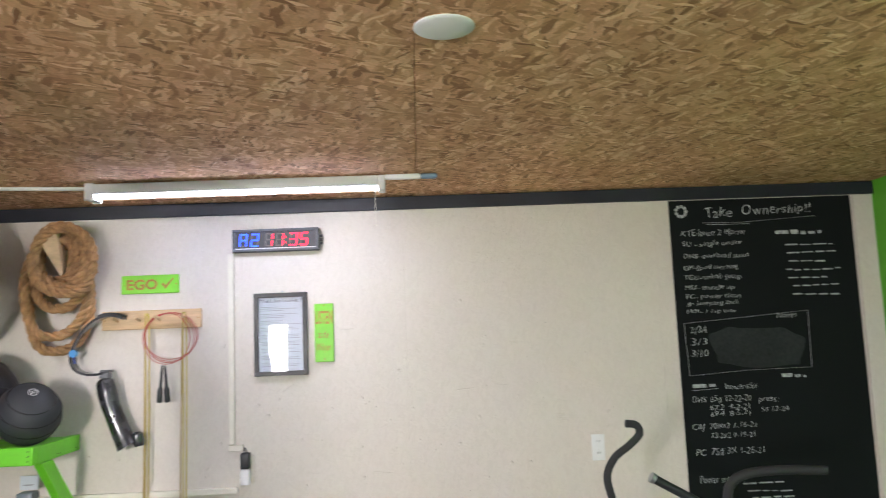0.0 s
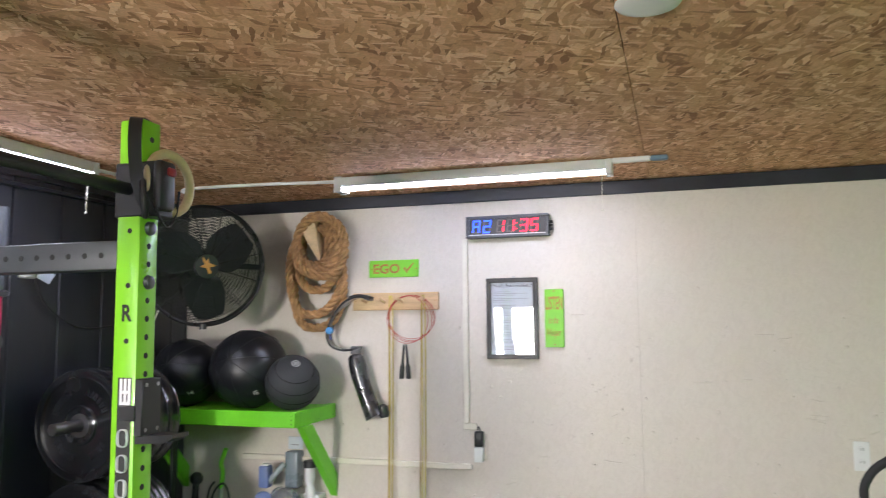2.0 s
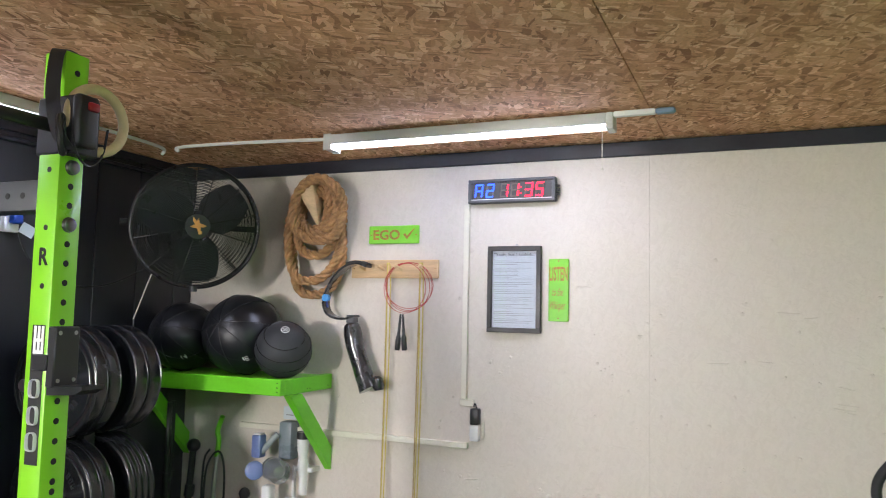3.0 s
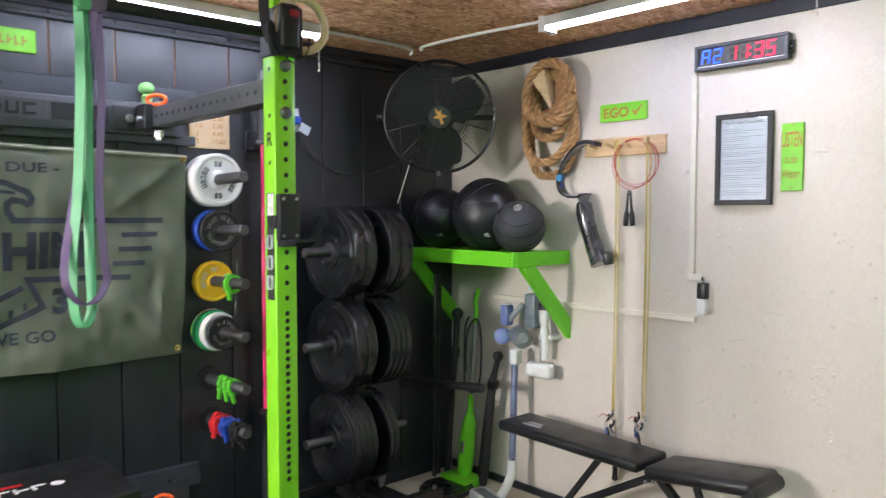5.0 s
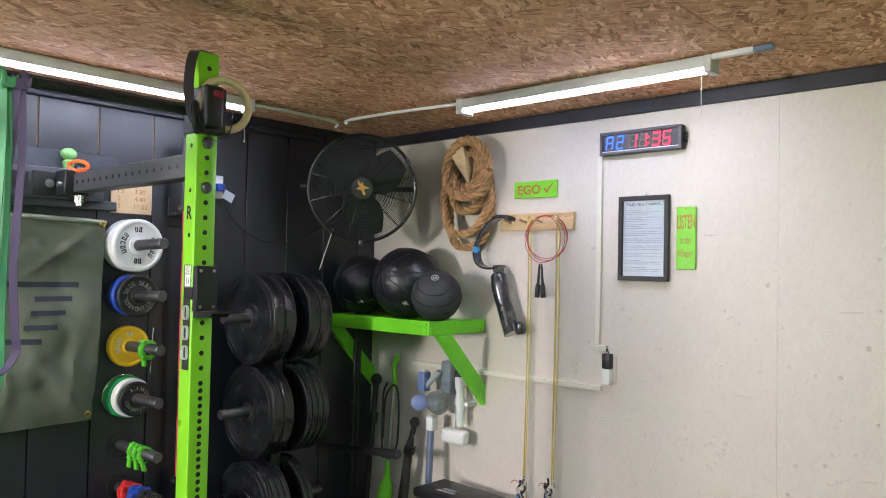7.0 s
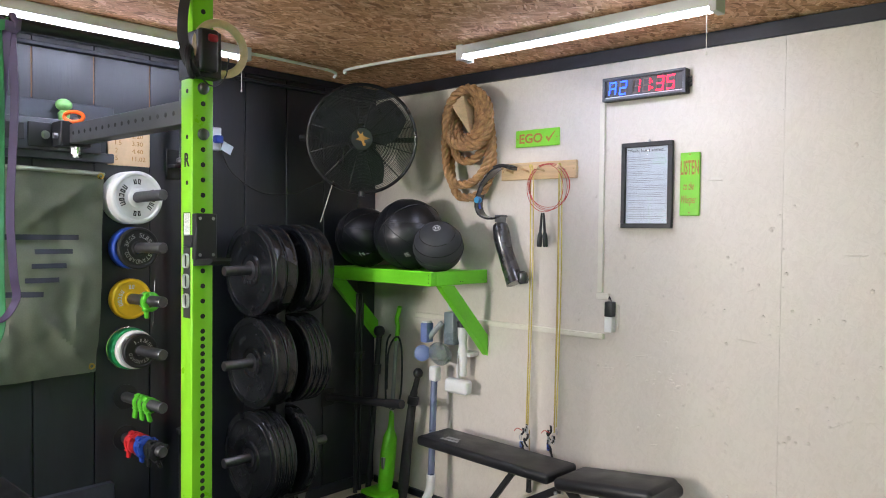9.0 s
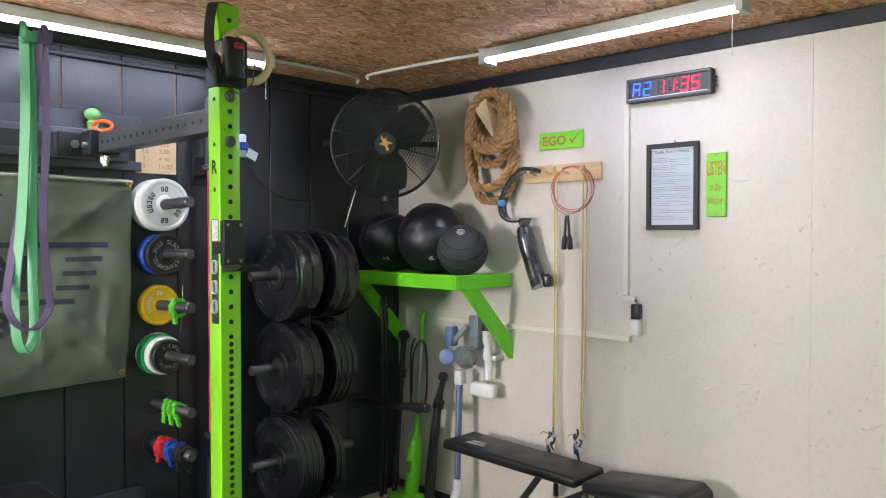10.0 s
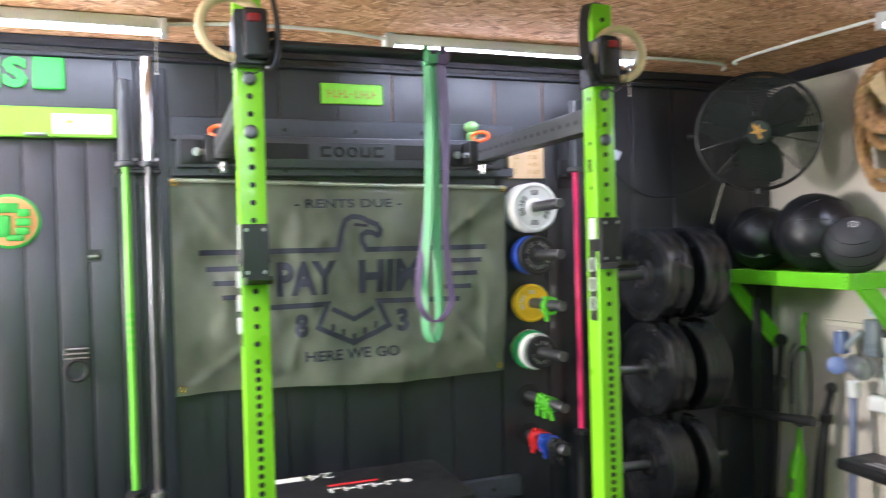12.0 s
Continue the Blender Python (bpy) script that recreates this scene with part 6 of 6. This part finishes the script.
for k in range(5):
    y = 0.985 + 0.058 * k
    box(bm, BX0 + 0.22, BX0 + 0.272, y, y + 0.014, BZ, BZ + 0.0008)
    box(bm, BX0 + 0.22 + (0.018 if k % 2 else 0), BX0 + 0.234 + (0.018 if k % 2 else 0), y, y + 0.050, BZ, BZ + 0.0009)
lathe(bm, (BX0 + 0.245, 1.303, BZ), (0, 0, 1), [(0.024, 0), (0.024, 0.0009)], 14)
part("printed_mark", bm, WHITE, body, "white maker's mark as plain shapes")
part("printed_mark", box(B(), BX0 + 0.172, BX0 + 0.196, 0.99, 1.20, BZ, BZ + 0.0008), RED, body, "red printed stroke")
UPR = Matrix(((0, 0, 1), (0, -1, 0), (1, 0, 0))).to_4x4()            # reads upwards on an east face
pieces("letter", letters("30", (BX1 + 0.0003, 1.445, 0.255), 0.105, 0.075, UPR), WHITE, body, "white printed number")
pieces("letter", letters("inch", (BX1 + 0.0003, 1.482, 0.365), 0.075, 0.034, UPR), WHITE, body)
part("arrow_mark", tube(B(), [(BX1 + 0.0006, y, z) for y, z in ((1.43, 0.366), (1.405, 0.388), (1.385, 0.388), (1.425, 0.44), (1.46, 0.388), (1.44, 0.388), (1.44, 0.366))], 0.0028, 5), WHITE, body)

# ---- far left of the black wall ----
for y0, y1 in ((-0.86, 0.226),):
    bd = thing("green_plaque", (WX, 0.0, 1.96), "long lime green board with white panels on the black wall", "wall board")
    p_ = part("board", box(B(), WX + 0.003, WX + 0.035, y0, y1, 1.962, 2.086, 0.003), LIMESIGN, bd)
    part("white_panel", box(B(), WX + 0.034, WX + 0.0368, -0.02, 0.205, 1.975, 2.06, 0.002), mat("pale_label", (0.62, 0.78, 0.50), 0.5), p_, "pale printed label")
    part("mark_bar", box(B(), WX + 0.0368, WX + 0.0376, 0.0, 0.19, 1.985, 2.0), WHITE, p_)
    part("mark_bar", box(B(), WX + 0.0368, WX + 0.0376, 0.09, 0.18, 2.02, 2.045), WHITE, p_)
    part("mark_bar", box(B(), WX + 0.0368, WX + 0.0376, 0.03, 0.06, 2.02, 2.032), GOLD, p_)
    part("small_shelf", box(B(), WX + 0.034, WX + 0.07, -0.12, -0.04, 1.964, 1.975, 0.002), ZINC, p_)
wl = thing("wall_letters", (WX, 0.0, 2.16), "green cut-out letters on the black wall", "wall letters")
part("letter", letters("S", (WX + 0.002, -0.195, 2.165), 0.085, 0.125, ON_WEST, depth=0.02, bold=0.05), mat("green_letter_paint", (0.03, 0.55, 0.07), 0.45), wl)
part("letter", box(B(), WX + 0.002, WX + 0.026, -0.086, 0.030, 2.162, 2.294, 0.004), bpy.data.materials["green_letter_paint"], wl)
part("letter", letters("I", (WX + 0.002, -0.24, 2.165), 0.03, 0.125, ON_WEST, depth=0.02, bold=0.05), bpy.data.materials["green_letter_paint"], wl)
rb = thing("round_plaque", (WX, -0.19, 1.5), "round green and orange wooden plaque on the black wall", "wall plaque")
disc = part("disc", lathe(B(), (WX + 0.002, -0.19, 1.615), (1, 0, 0), [(0.112, 0), (0.112, 0.014), (0.106, 0.018), (0.001, 0.018)], 44), mat("green_plaque_paint", (0.03, 0.36, 0.05), 0.5), rb, "green disc")
part("inlay", lathe(B(), (WX + 0.019, -0.19, 1.615), (1, 0, 0), [(0.101, 0), (0.10, 0.003), (0.001, 0.003)], 44), mat("orange_wood", (0.62, 0.27, 0.10), 0.55), rb, "orange wooden inlay")
for k, (dy, dz, w, h) in enumerate(((-0.01, 0.055, 0.09, 0.04), (0.052, 0.035, 0.05, 0.032), (0.050, -0.003, 0.058, 0.032), (0.046, -0.040, 0.055, 0.030), (-0.02, -0.02, 0.05, 0.09), (0.02, -0.068, 0.07, 0.026))):
    part("raised_block", box(B(), WX + 0.021, WX + 0.028, -0.19 + dy - w / 2, -0.19 + dy + w / 2, 1.615 + dz - h / 2, 1.615 + dz + h / 2, 0.006, 2), bpy.data.materials["green_plaque_paint"], rb)
hs = thing("word_sign", (WX, 1.26, 2.15), "bright green board sign with brown lettering on the black wall", "wall sign")
pl = part("plate", box(B(), WX + 0.001, WX + 0.012, 1.110, 1.410, 2.146, 2.243, 0.003), LIMESIGN, hs)
for k in range(9):
    a = 1.140 + 0.027 * k
    if k == 4:
        part("mark_bar", box(B(), WX + 0.012, WX + 0.0128, a, a + 0.015, 2.19, 2.196), BROWNINK, pl)
    else:
        part("mark_bar", box(B(), WX + 0.012, WX + 0.0128, a, a + 0.006, 2.174, 2.213), BROWNINK, pl)
        part("mark_bar", box(B(), WX + 0.012, WX + 0.0128, a + 0.006, a + 0.019, 2.19 - 0.014 * (k % 2), 2.197 - 0.014 * (k % 2)), BROWNINK, pl)
kb = thing("ring_hook", (WX, 0.04, 0.95), "dark steel ring hanging from a hook on the black wall", "wall hook")
part("ring", tube(B(), ring_pts((WX + 0.03, 0.04, 0.985), (1, 0, 0), 0.042, 30), 0.009, 8, True), STEELBLK, kb)
part("hook_plate", box(B(), WX + 0.002, WX + 0.02, -0.005, 0.085, 1.03, 1.085, 0.006), STEELBLK, kb)
for k in range(3):
    part("rib", tube(B(), [(WX + 0.022, -0.005, 1.035 + 0.02 * k), (WX + 0.022, 0.085, 1.035 + 0.02 * k)], 0.004, 6), ZINC, kb)
lt = thing("door_latch", (WX, 0.12, 1.44), "small steel latch on the black door", "latch")
part("bolt", rod(B(), (WX + 0.012, 0.10, 1.458), (WX + 0.012, 0.135, 1.462), 0.010, 10), ZINC, lt)
part("plate", box(B(), WX + 0.001, WX + 0.006, 0.09, 0.15, 1.44, 1.49, 0.001), STEELBLK, lt)

# ---- bench ----
bench = thing("weight_bench", (-1.1, 3.53, FLOOR), "black adjustable weight bench with padded vinyl seat", "weight bench")
bm = box(B(), -0.43, 0.43, -0.128, 0.128, -0.052, 0.0, 0.018, 4, m=pose(-1.392, 3.525, 0.378, 0, 1.2, 0))
pad = part("back_pad", bm, VINYL, bench, "black vinyl back pad")
part("stitch", tube(B(), [(-1.80, 3.399, 0.352), (-0.985, 3.399, 0.335)], 0.0015, 5), STEELBLK, pad)
bm = B()
box(bm, -1.69, -1.60, 3.49, 3.515, 0.3845, 0.3853)
box(bm, -1.70, -1.58, 3.455, 3.478, 0.3845, 0.3853)
part("printed_mark", bm, mat("grey_print", (0.35, 0.35, 0.36), 0.6), pad, "pale printed maker's mark as plain bars")
bm = box(B(), -0.25, 0.25, -0.135, 0.135, -0.062, 0.0, 0.026, 4, m=pose(-0.690, 3.53, 0.390, 0, -6.5, 0))
part("seat_pad", bm, VINYL, bench, "black vinyl seat pad")
part("seat_roll", rod(B(), (-0.452, 3.398, 0.362), (-0.452, 3.662, 0.362), 0.036, 20, bev=0.01), VINYL, bench)


def bar(name, a, b, w=0.04, parent=None):
    a, b = Vector(a), Vector(b)
    d = (b - a)
    m4 = Matrix.Translation(a) @ d.to_track_quat("X", "Z").to_matrix().to_4x4()
    return part(name, box(B(), 0, d.length, -w / 2, w / 2, -w / 2, w / 2, 0.003, m=m4), STEELBLK, parent)


bar("main_beam", (-1.60, 3.53, FLOOR + 0.045), (-0.95, 3.53, 0.285), 0.036, bench)
bar("strut", (-1.50, 3.53, FLOOR + 0.10), (-1.24, 3.53, 0.315), 0.028, bench)
bar("front_leg", (-0.94, 3.53, 0.29), (-0.55, 3.53, FLOOR + 0.05), 0.036, bench)
bar("front_leg", (-0.76, 3.53, 0.32), (-0.62, 3.53, FLOOR + 0.09), 0.028, bench)
bar("floor_bar", (-1.56, 3.34, FLOOR + 0.03), (-1.56, 3.72, FLOOR + 0.03), 0.05, bench)
bar("floor_bar", (-0.54, 3.36, FLOOR + 0.03), (-0.54, 3.70, FLOOR + 0.03), 0.05, bench)
part("pivot", rod(B(), (-0.95, 3.48, 0.285), (-0.95, 3.58, 0.285), 0.022, 14), STEELBLK, bench)
for x, z in ((-0.93, 0.275), (-0.97, 0.262)):
    part("bolt", ball(B(), (x, 3.478, z), 0.010, 10), ZINC, bench)
part("knob", lathe(B(), (-0.60, 3.495, 0.02), (0, -1, 0), [(0.012, 0), (0.012, 0.02), (0.024, 0.024), (0.024, 0.042), (0.018, 0.046)], 14), PLASTIC, bench)
for y in (3.50, 3.56):
    part("bolt", ball(B(), (-1.36, y, FLOOR + 0.14), 0.010, 10), ZINC, bench)

# ---- cleaning things and clubs in the corner ----
vac = thing("stick_vacuum", (-2.31, 3.62, FLOOR), "lime green upright stick vacuum leaning in the corner", "vacuum cleaner")
part("floor_head", box(B(), -2.40, -2.18, 3.50, 3.66, FLOOR + 0.002, FLOOR + 0.06, 0.014, 3), LIMEPAINT, vac)
P = [Vector(p) for p in ((-2.288, 3.60, FLOOR + 0.05), (-2.290, 3.615, 0.0), (-2.292, 3.63, 0.12), (-2.293, 3.645, 0.22), (-2.293, 3.655, 0.30), (-2.292, 3.66, 0.40))]
part("body", tube(B(), smooth_path(P, 5), 0.06, 18, rad=list(np.interp(np.linspace(0, 1, 26), [0, 0.2, 0.45, 0.65, 0.78, 1], [0.044, 0.052, 0.053, 0.047, 0.022, 0.015])), flat=0.8), LIMEPAINT, vac, "lime green dust body")
part("switch_badge", lathe(B(), (-2.277, 3.607, 0.20), (0.5, -0.86, 0.1), [(0.012, -0.02), (0.012, 0.004), (0.008, 0.005)], 14), PLASTIC, vac)
part("label", box(B(), -2.292, -2.268, 3.572, 3.590, 0.06, 0.13, 0.002), ZINC, vac)
part("shaft", rod(B(), (-2.292, 3.66, 0.38), (-2.287, 3.69, 0.84), 0.013, 14), ZINC, vac, "grey metal shaft")
part("handle", tube(B(), smooth_path([(-2.287, 3.69, 0.82), (-2.282, 3.695, 0.90), (-2.292, 3.695, 0.95), (-2.276, 3.695, 1.0), (-2.262, 3.69, 1.03)], 6), 0.016, 12, flat=0.75), LIMEPAINT, vac, "lime green grip")
part("power_cord", tube(B(), smooth_path([(-2.31, 3.66, 0.86), (-2.355, 3.67, 0.78), (-2.36, 3.67, 0.50), (-2.33, 3.66, 0.42), (-2.26, 3.655, 0.42), (-2.215, 3.66, 0.52), (-2.22, 3.67, 0.76), (-2.27, 3.68, 0.85), (-2.335, 3.67, 0.76), (-2.34, 3.66, 0.52)], 6), 0.006, 7), PLASTIC, vac, "black wrapped power cord")

mace = thing("mace_club", (-2.16, 3.66, FLOOR), "long black rubber club leaning in the corner", "exercise club")
part("shaft", tube(B(), smooth_path([(-2.175, 3.64, FLOOR + 0.01), (-2.165, 3.65, 0.05), (-2.15, 3.66, 0.25), (-2.125, 3.675, 0.50), (-2.10, 3.685, 0.62)], 6), 0.03, 14, rad=list(np.interp(np.linspace(0, 1, 25), [0, 0.15, 0.5, 0.8, 0.82, 1], [0.022, 0.033, 0.029, 0.022, 0.017, 0.016]))), RUBBER, mace)
part("ferrule", rod(B(), (-2.128, 3.672, 0.46), (-2.12, 3.676, 0.51), 0.034, 16, bev=0.004), PLASTIC, mace)
part("pommel", ball(B(), (-2.095, 3.685, 0.650), 0.031, 20, (0.95, 0.95, 1.0)), RUBBER, mace)
club = thing("mace_club", (-2.46, 3.68, FLOOR), "slim black steel mace leaning in the dark corner", "exercise club")
part("shaft", rod(B(), (-2.47, 3.63, FLOOR + 0.02), (-2.445, 3.69, 0.84), 0.018, 14), STEELBLK, club)
part("head", ball(B(), (-2.443, 3.69, 0.865), 0.036, 20), STEELBLK, club)
part("ferrule", rod(B(), (-2.45, 3.675, 0.60), (-2.447, 3.68, 0.66), 0.026, 14), PLASTIC, club)
for x, y in ((-2.52, 3.60), (-2.50, 3.55)):
    pole = thing("steel_pole", (x, y, FLOOR), "thin black steel pole standing in the corner", "pole", "poles in the corner")
    part("tube", rod(B(), (x, y, FLOOR), (x - 0.02, y + 0.03, 1.10), 0.013, 14), STEELBLK, pole)
    part("clamp_collar", rod(B(), (x - 0.012, y + 0.02, 0.70), (x - 0.0125, y + 0.021, 0.735), 0.022, 12), PLASTIC, pole)

dock = thing("cordless_vacuum", (-1.93, 3.62, FLOOR), "cordless stick vacuum with lavender motor on a wall dock", "vacuum cleaner")
part("tube", rod(B(), (-1.920, 3.62, 0.07), (-1.925, 3.645, 0.66), 0.0195, 16), TUBEBLUE, dock, "blue-grey suction tube")
part("upper_collar", box(B(), -1.95, -1.895, 3.62, 3.675, 0.635, 0.72, 0.012, 3), WHITE, dock)
part("lower_collar", tube(B(), smooth_path([(-1.92, 3.62, 0.10), (-1.92, 3.615, 0.02), (-1.915, 3.56, -0.05), (-1.905, 3.50, -0.085)], 5), 0.026, 14), WHITE, dock, "white swivel joint")
head = part("floor_head", box(B(), -0.155, 0.155, -0.06, 0.055, -0.028, 0.028, 0.016, 3, m=pose(-1.925, 3.46, FLOOR + 0.034, 0, 0, -16)), WHITE, dock, "white floor head")
part("brush_window", box(B(), -0.13, 0.13, -0.045, 0.02, 0.026, 0.031, 0.003, m=pose(-1.925, 3.46, FLOOR + 0.034, 0, 0, -16)), mat("grey_brush_window", (0.20, 0.20, 0.24), 0.4), head, "grey brush window")
part("motor", lathe(B(), (-1.977, 3.60, 0.795), (0.55, -0.8, 0.1), [(0.02, -0.05), (0.043, -0.045), (0.046, 0.0), (0.046, 0.018), (0.040, 0.020), (0.038, 0.026), (0.026, 0.030), (0.012, 0.031)], 28), LAVENDER, dock, "round lavender motor")
part("battery", box(B(), -2.02, -1.965, 3.62, 3.68, 0.85, 0.965, 0.010, 2), LAVENDER, dock, "lavender battery grip")
part("battery_cap", box(B(), -2.012, -1.972, 3.628, 3.672, 0.962, 0.972, 0.003), WHITE, dock)
part("grip_bridge", tube(B(), smooth_path([(-1.99, 3.65, 0.86), (-1.94, 3.66, 0.92), (-1.90, 3.68, 0.97)], 5), 0.016, 12), mat("grey_translucent", (0.30, 0.34, 0.36), 0.3), dock)
part("dust_bin", lathe(B(), (-1.872, 3.63, 0.80), (0.8, -0.55, 0.0), [(0.045, -0.06), (0.058, -0.05), (0.058, 0.06), (0.045, 0.075), (0.02, 0.08)], 28), CLEAR, dock, "clear dust bin")
part("filter_cone", lathe(B(), (-1.872, 3.63, 0.80), (0.8, -0.55, 0.0), [(0.02, -0.05), (0.036, -0.04), (0.028, 0.05), (0.02, 0.055)], 22), ZINC, dock)
part("wall_dock", box(B(), -1.91, -1.835, 3.70, NY - 0.001, 0.84, 1.03, 0.01, 2), mat("smoke_grey_plastic", (0.20, 0.24, 0.27), 0.3), dock, "grey wall dock")
wcard = thing("paper_notice", (-1.86, NY, 1.03), "small white paper notice under the shelf", "notice")
part("sheet", box(B(), -1.905, -1.818, NY - 0.05, NY - 0.047, 1.04, 1.105, 0.001), PAPER, wcard)
part("notice_line", box(B(), -1.888, -1.843, NY - 0.0508, NY - 0.05, 1.06, 1.065), INK, wcard)
hand = thing("vacuum_tool", (-1.70, 3.70, 0.62), "white handheld brush tool hanging on the cream wall", "vacuum tool")
part("tool_tube", tube(B(), smooth_path([(-1.760, 3.70, 0.975), (-1.760, 3.70, 0.90), (-1.757, 3.70, 0.84), (-1.753, 3.70, 0.77), (-1.755, 3.70, 0.68)], 5), 0.03, 16, rad=list(np.interp(np.linspace(0, 1, 21), [0, 0.25, 0.4, 0.55, 0.75, 1], [0.030, 0.028, 0.021, 0.028, 0.022, 0.020]))), WHITE, hand)
part("black_collar", rod(B(), (-1.760, 3.70, 0.955), (-1.760, 3.70, 0.99), 0.033, 20), PLASTIC, hand, "black rubber collar")
part("brush_head", box(B(), -0.076, 0.076, -0.035, 0.035, -0.040, 0.040, 0.020, 4, m=pose(-1.772, 3.68, 0.622, 0, 4, 14)), WHITE, hand, "white brush head")
part("holder", box(B(), -1.805, -1.705, 3.70, NY - 0.001, 0.79, 0.815, 0.004), WHITE, hand)
part("charging_lead", box(B(), -1.860, -1.845, NY - 0.02, NY - 0.001, 0.56, 0.80, 0.002), WHITE, hand)

# ---- air bike by the chalkboard ----
bike = thing("air_bike", (1.1, 2.9, FLOOR), "black air bike with foam-gripped swinging handles", "exercise bike")
part("handle", tube(B(), smooth_path([(0.86, 2.90, 0.45), (0.76, 2.90, 0.80), (0.705, 2.90, 1.02), (0.683, 2.90, 1.13), (0.715, 2.90, 1.20), (0.775, 2.90, 1.245), (0.815, 2.90, 1.285), (0.805, 2.90, 1.318), (0.765, 2.90, 1.325)], 7), 0.0145, 14), RUBBER, bike, "black foam-gripped handle")
part("handle", tube(B(), smooth_path([(1.20, 2.90, 0.45), (1.16, 2.90, 0.80), (1.135, 2.90, 1.0), (1.15, 2.90, 1.085), (1.22, 2.90, 1.120), (1.36, 2.90, 1.127), (1.52, 2.90, 1.118)], 7), 0.018, 14), RUBBER, bike, "black foam-gripped handle")
lever = part("lever", rod(B(), (0.852, 2.90, 1.122), (1.02, 2.90, 1.025), 0.017, 14), STEELBLK, bike, "black steel lever")
part("end_sleeve", rod(B(), (0.848, 2.90, 1.124), (0.862, 2.90, 1.116), 0.020, 14), ZINC, lever)
part("frame", tube(B(), smooth_path([(1.02, 2.90, 1.025), (1.05, 2.90, 0.9), (1.05, 2.90, 0.5), (1.05, 2.90, FLOOR + 0.08)], 5), 0.03, 14), STEELBLK, bike)
part("fan_cage", lathe(B(), (1.05, 2.83, 0.25), (0, 1, 0), [(0.10, 0), (0.27, 0.02), (0.29, 0.07), (0.27, 0.12), (0.10, 0.14)], 40), STEELBLK, bike)
for x in (0.75, 1.40):
    part("foot", box(B(), x - 0.04, x + 0.04, 2.66, 3.14, FLOOR + 0.018, FLOOR + 0.075, 0.01, 2), STEELBLK, bike)
part("floor_beam", box(B(), 0.78, 1.37, 2.87, 2.93, FLOOR + 0.03, FLOOR + 0.085, 0.004), STEELBLK, bike)

# ---- pieces of the walls ----
for x0, x1 in ((WX + 0.001, -0.065), (-0.065, 1.215), (1.215, 1.29), (1.29, EX)):
    ob = part("wall_panel", box(B(), x0 + 0.0003, x1 - 0.0003, NY, NY + 0.011, FLOOR, CEIL, 0.0005), CREAM, wall_north)
gy = [3.092 - 0.272 * k for k in range(11)]
edges = [NY] + [3.636, 3.364] + gy
edges = [e for e in edges if e > 0.3] + [0.3]
for y1, y0 in zip(edges, edges[1:]):
    part("panel", box(B(), WX - 0.011, WX, y0 + 0.0028, y1 - 0.0028, FLOOR, CEIL, 0.0022), BLACKWALL, wall_west)
# ribbed black door at the south end of the black wall
door_1 = thing("door_1", (WX, -0.4, FLOOR), "black-painted ribbed plank door", "door", kind="structure")
for k in range(16):
    y1 = 0.222 - 0.1215 * k
    part("slat", box(B(), WX - 0.011, WX + 0.004, y1 - 0.1195, y1, FLOOR + 0.02, 1.955, 0.006, 2), BLACKWALL, door_1)
part("batten", box(B(), WX, WX + 0.022, 0.386, 0.428, FLOOR + 0.075, 2.27, 0.003), TRIMBLACK, wall_west, "black upright batten")
part("door_post", box(B(), WX - 0.011, WX + 0.012, 0.2265, 0.30, FLOOR, CEIL - 0.05, 0.004), BLACKWALL, wall_west)
part("panel", box(B(), WX - 0.011, WX, SY, 0.2225, 1.96, CEIL, 0.003), BLACKWALL, wall_west)
part("panel", box(B(), WX - 0.011, WX, SY, 0.222 - 0.1215 * 16, FLOOR, 1.955, 0.003), BLACKWALL, wall_west)
# bare wood showing in a few grooves near the ceiling
BAREWOOD = mat("bare_wood", (0.26, 0.13, 0.06), 0.7, var=0.35, scale=20)
for y in (1.460, 1.732, 2.004, 2.276):
    part("bare_wood_streak", box(B(), WX - 0.010, WX - 0.003, y - 0.0028, y + 0.0028, 2.075, 2.298), BAREWOOD, wall_west)
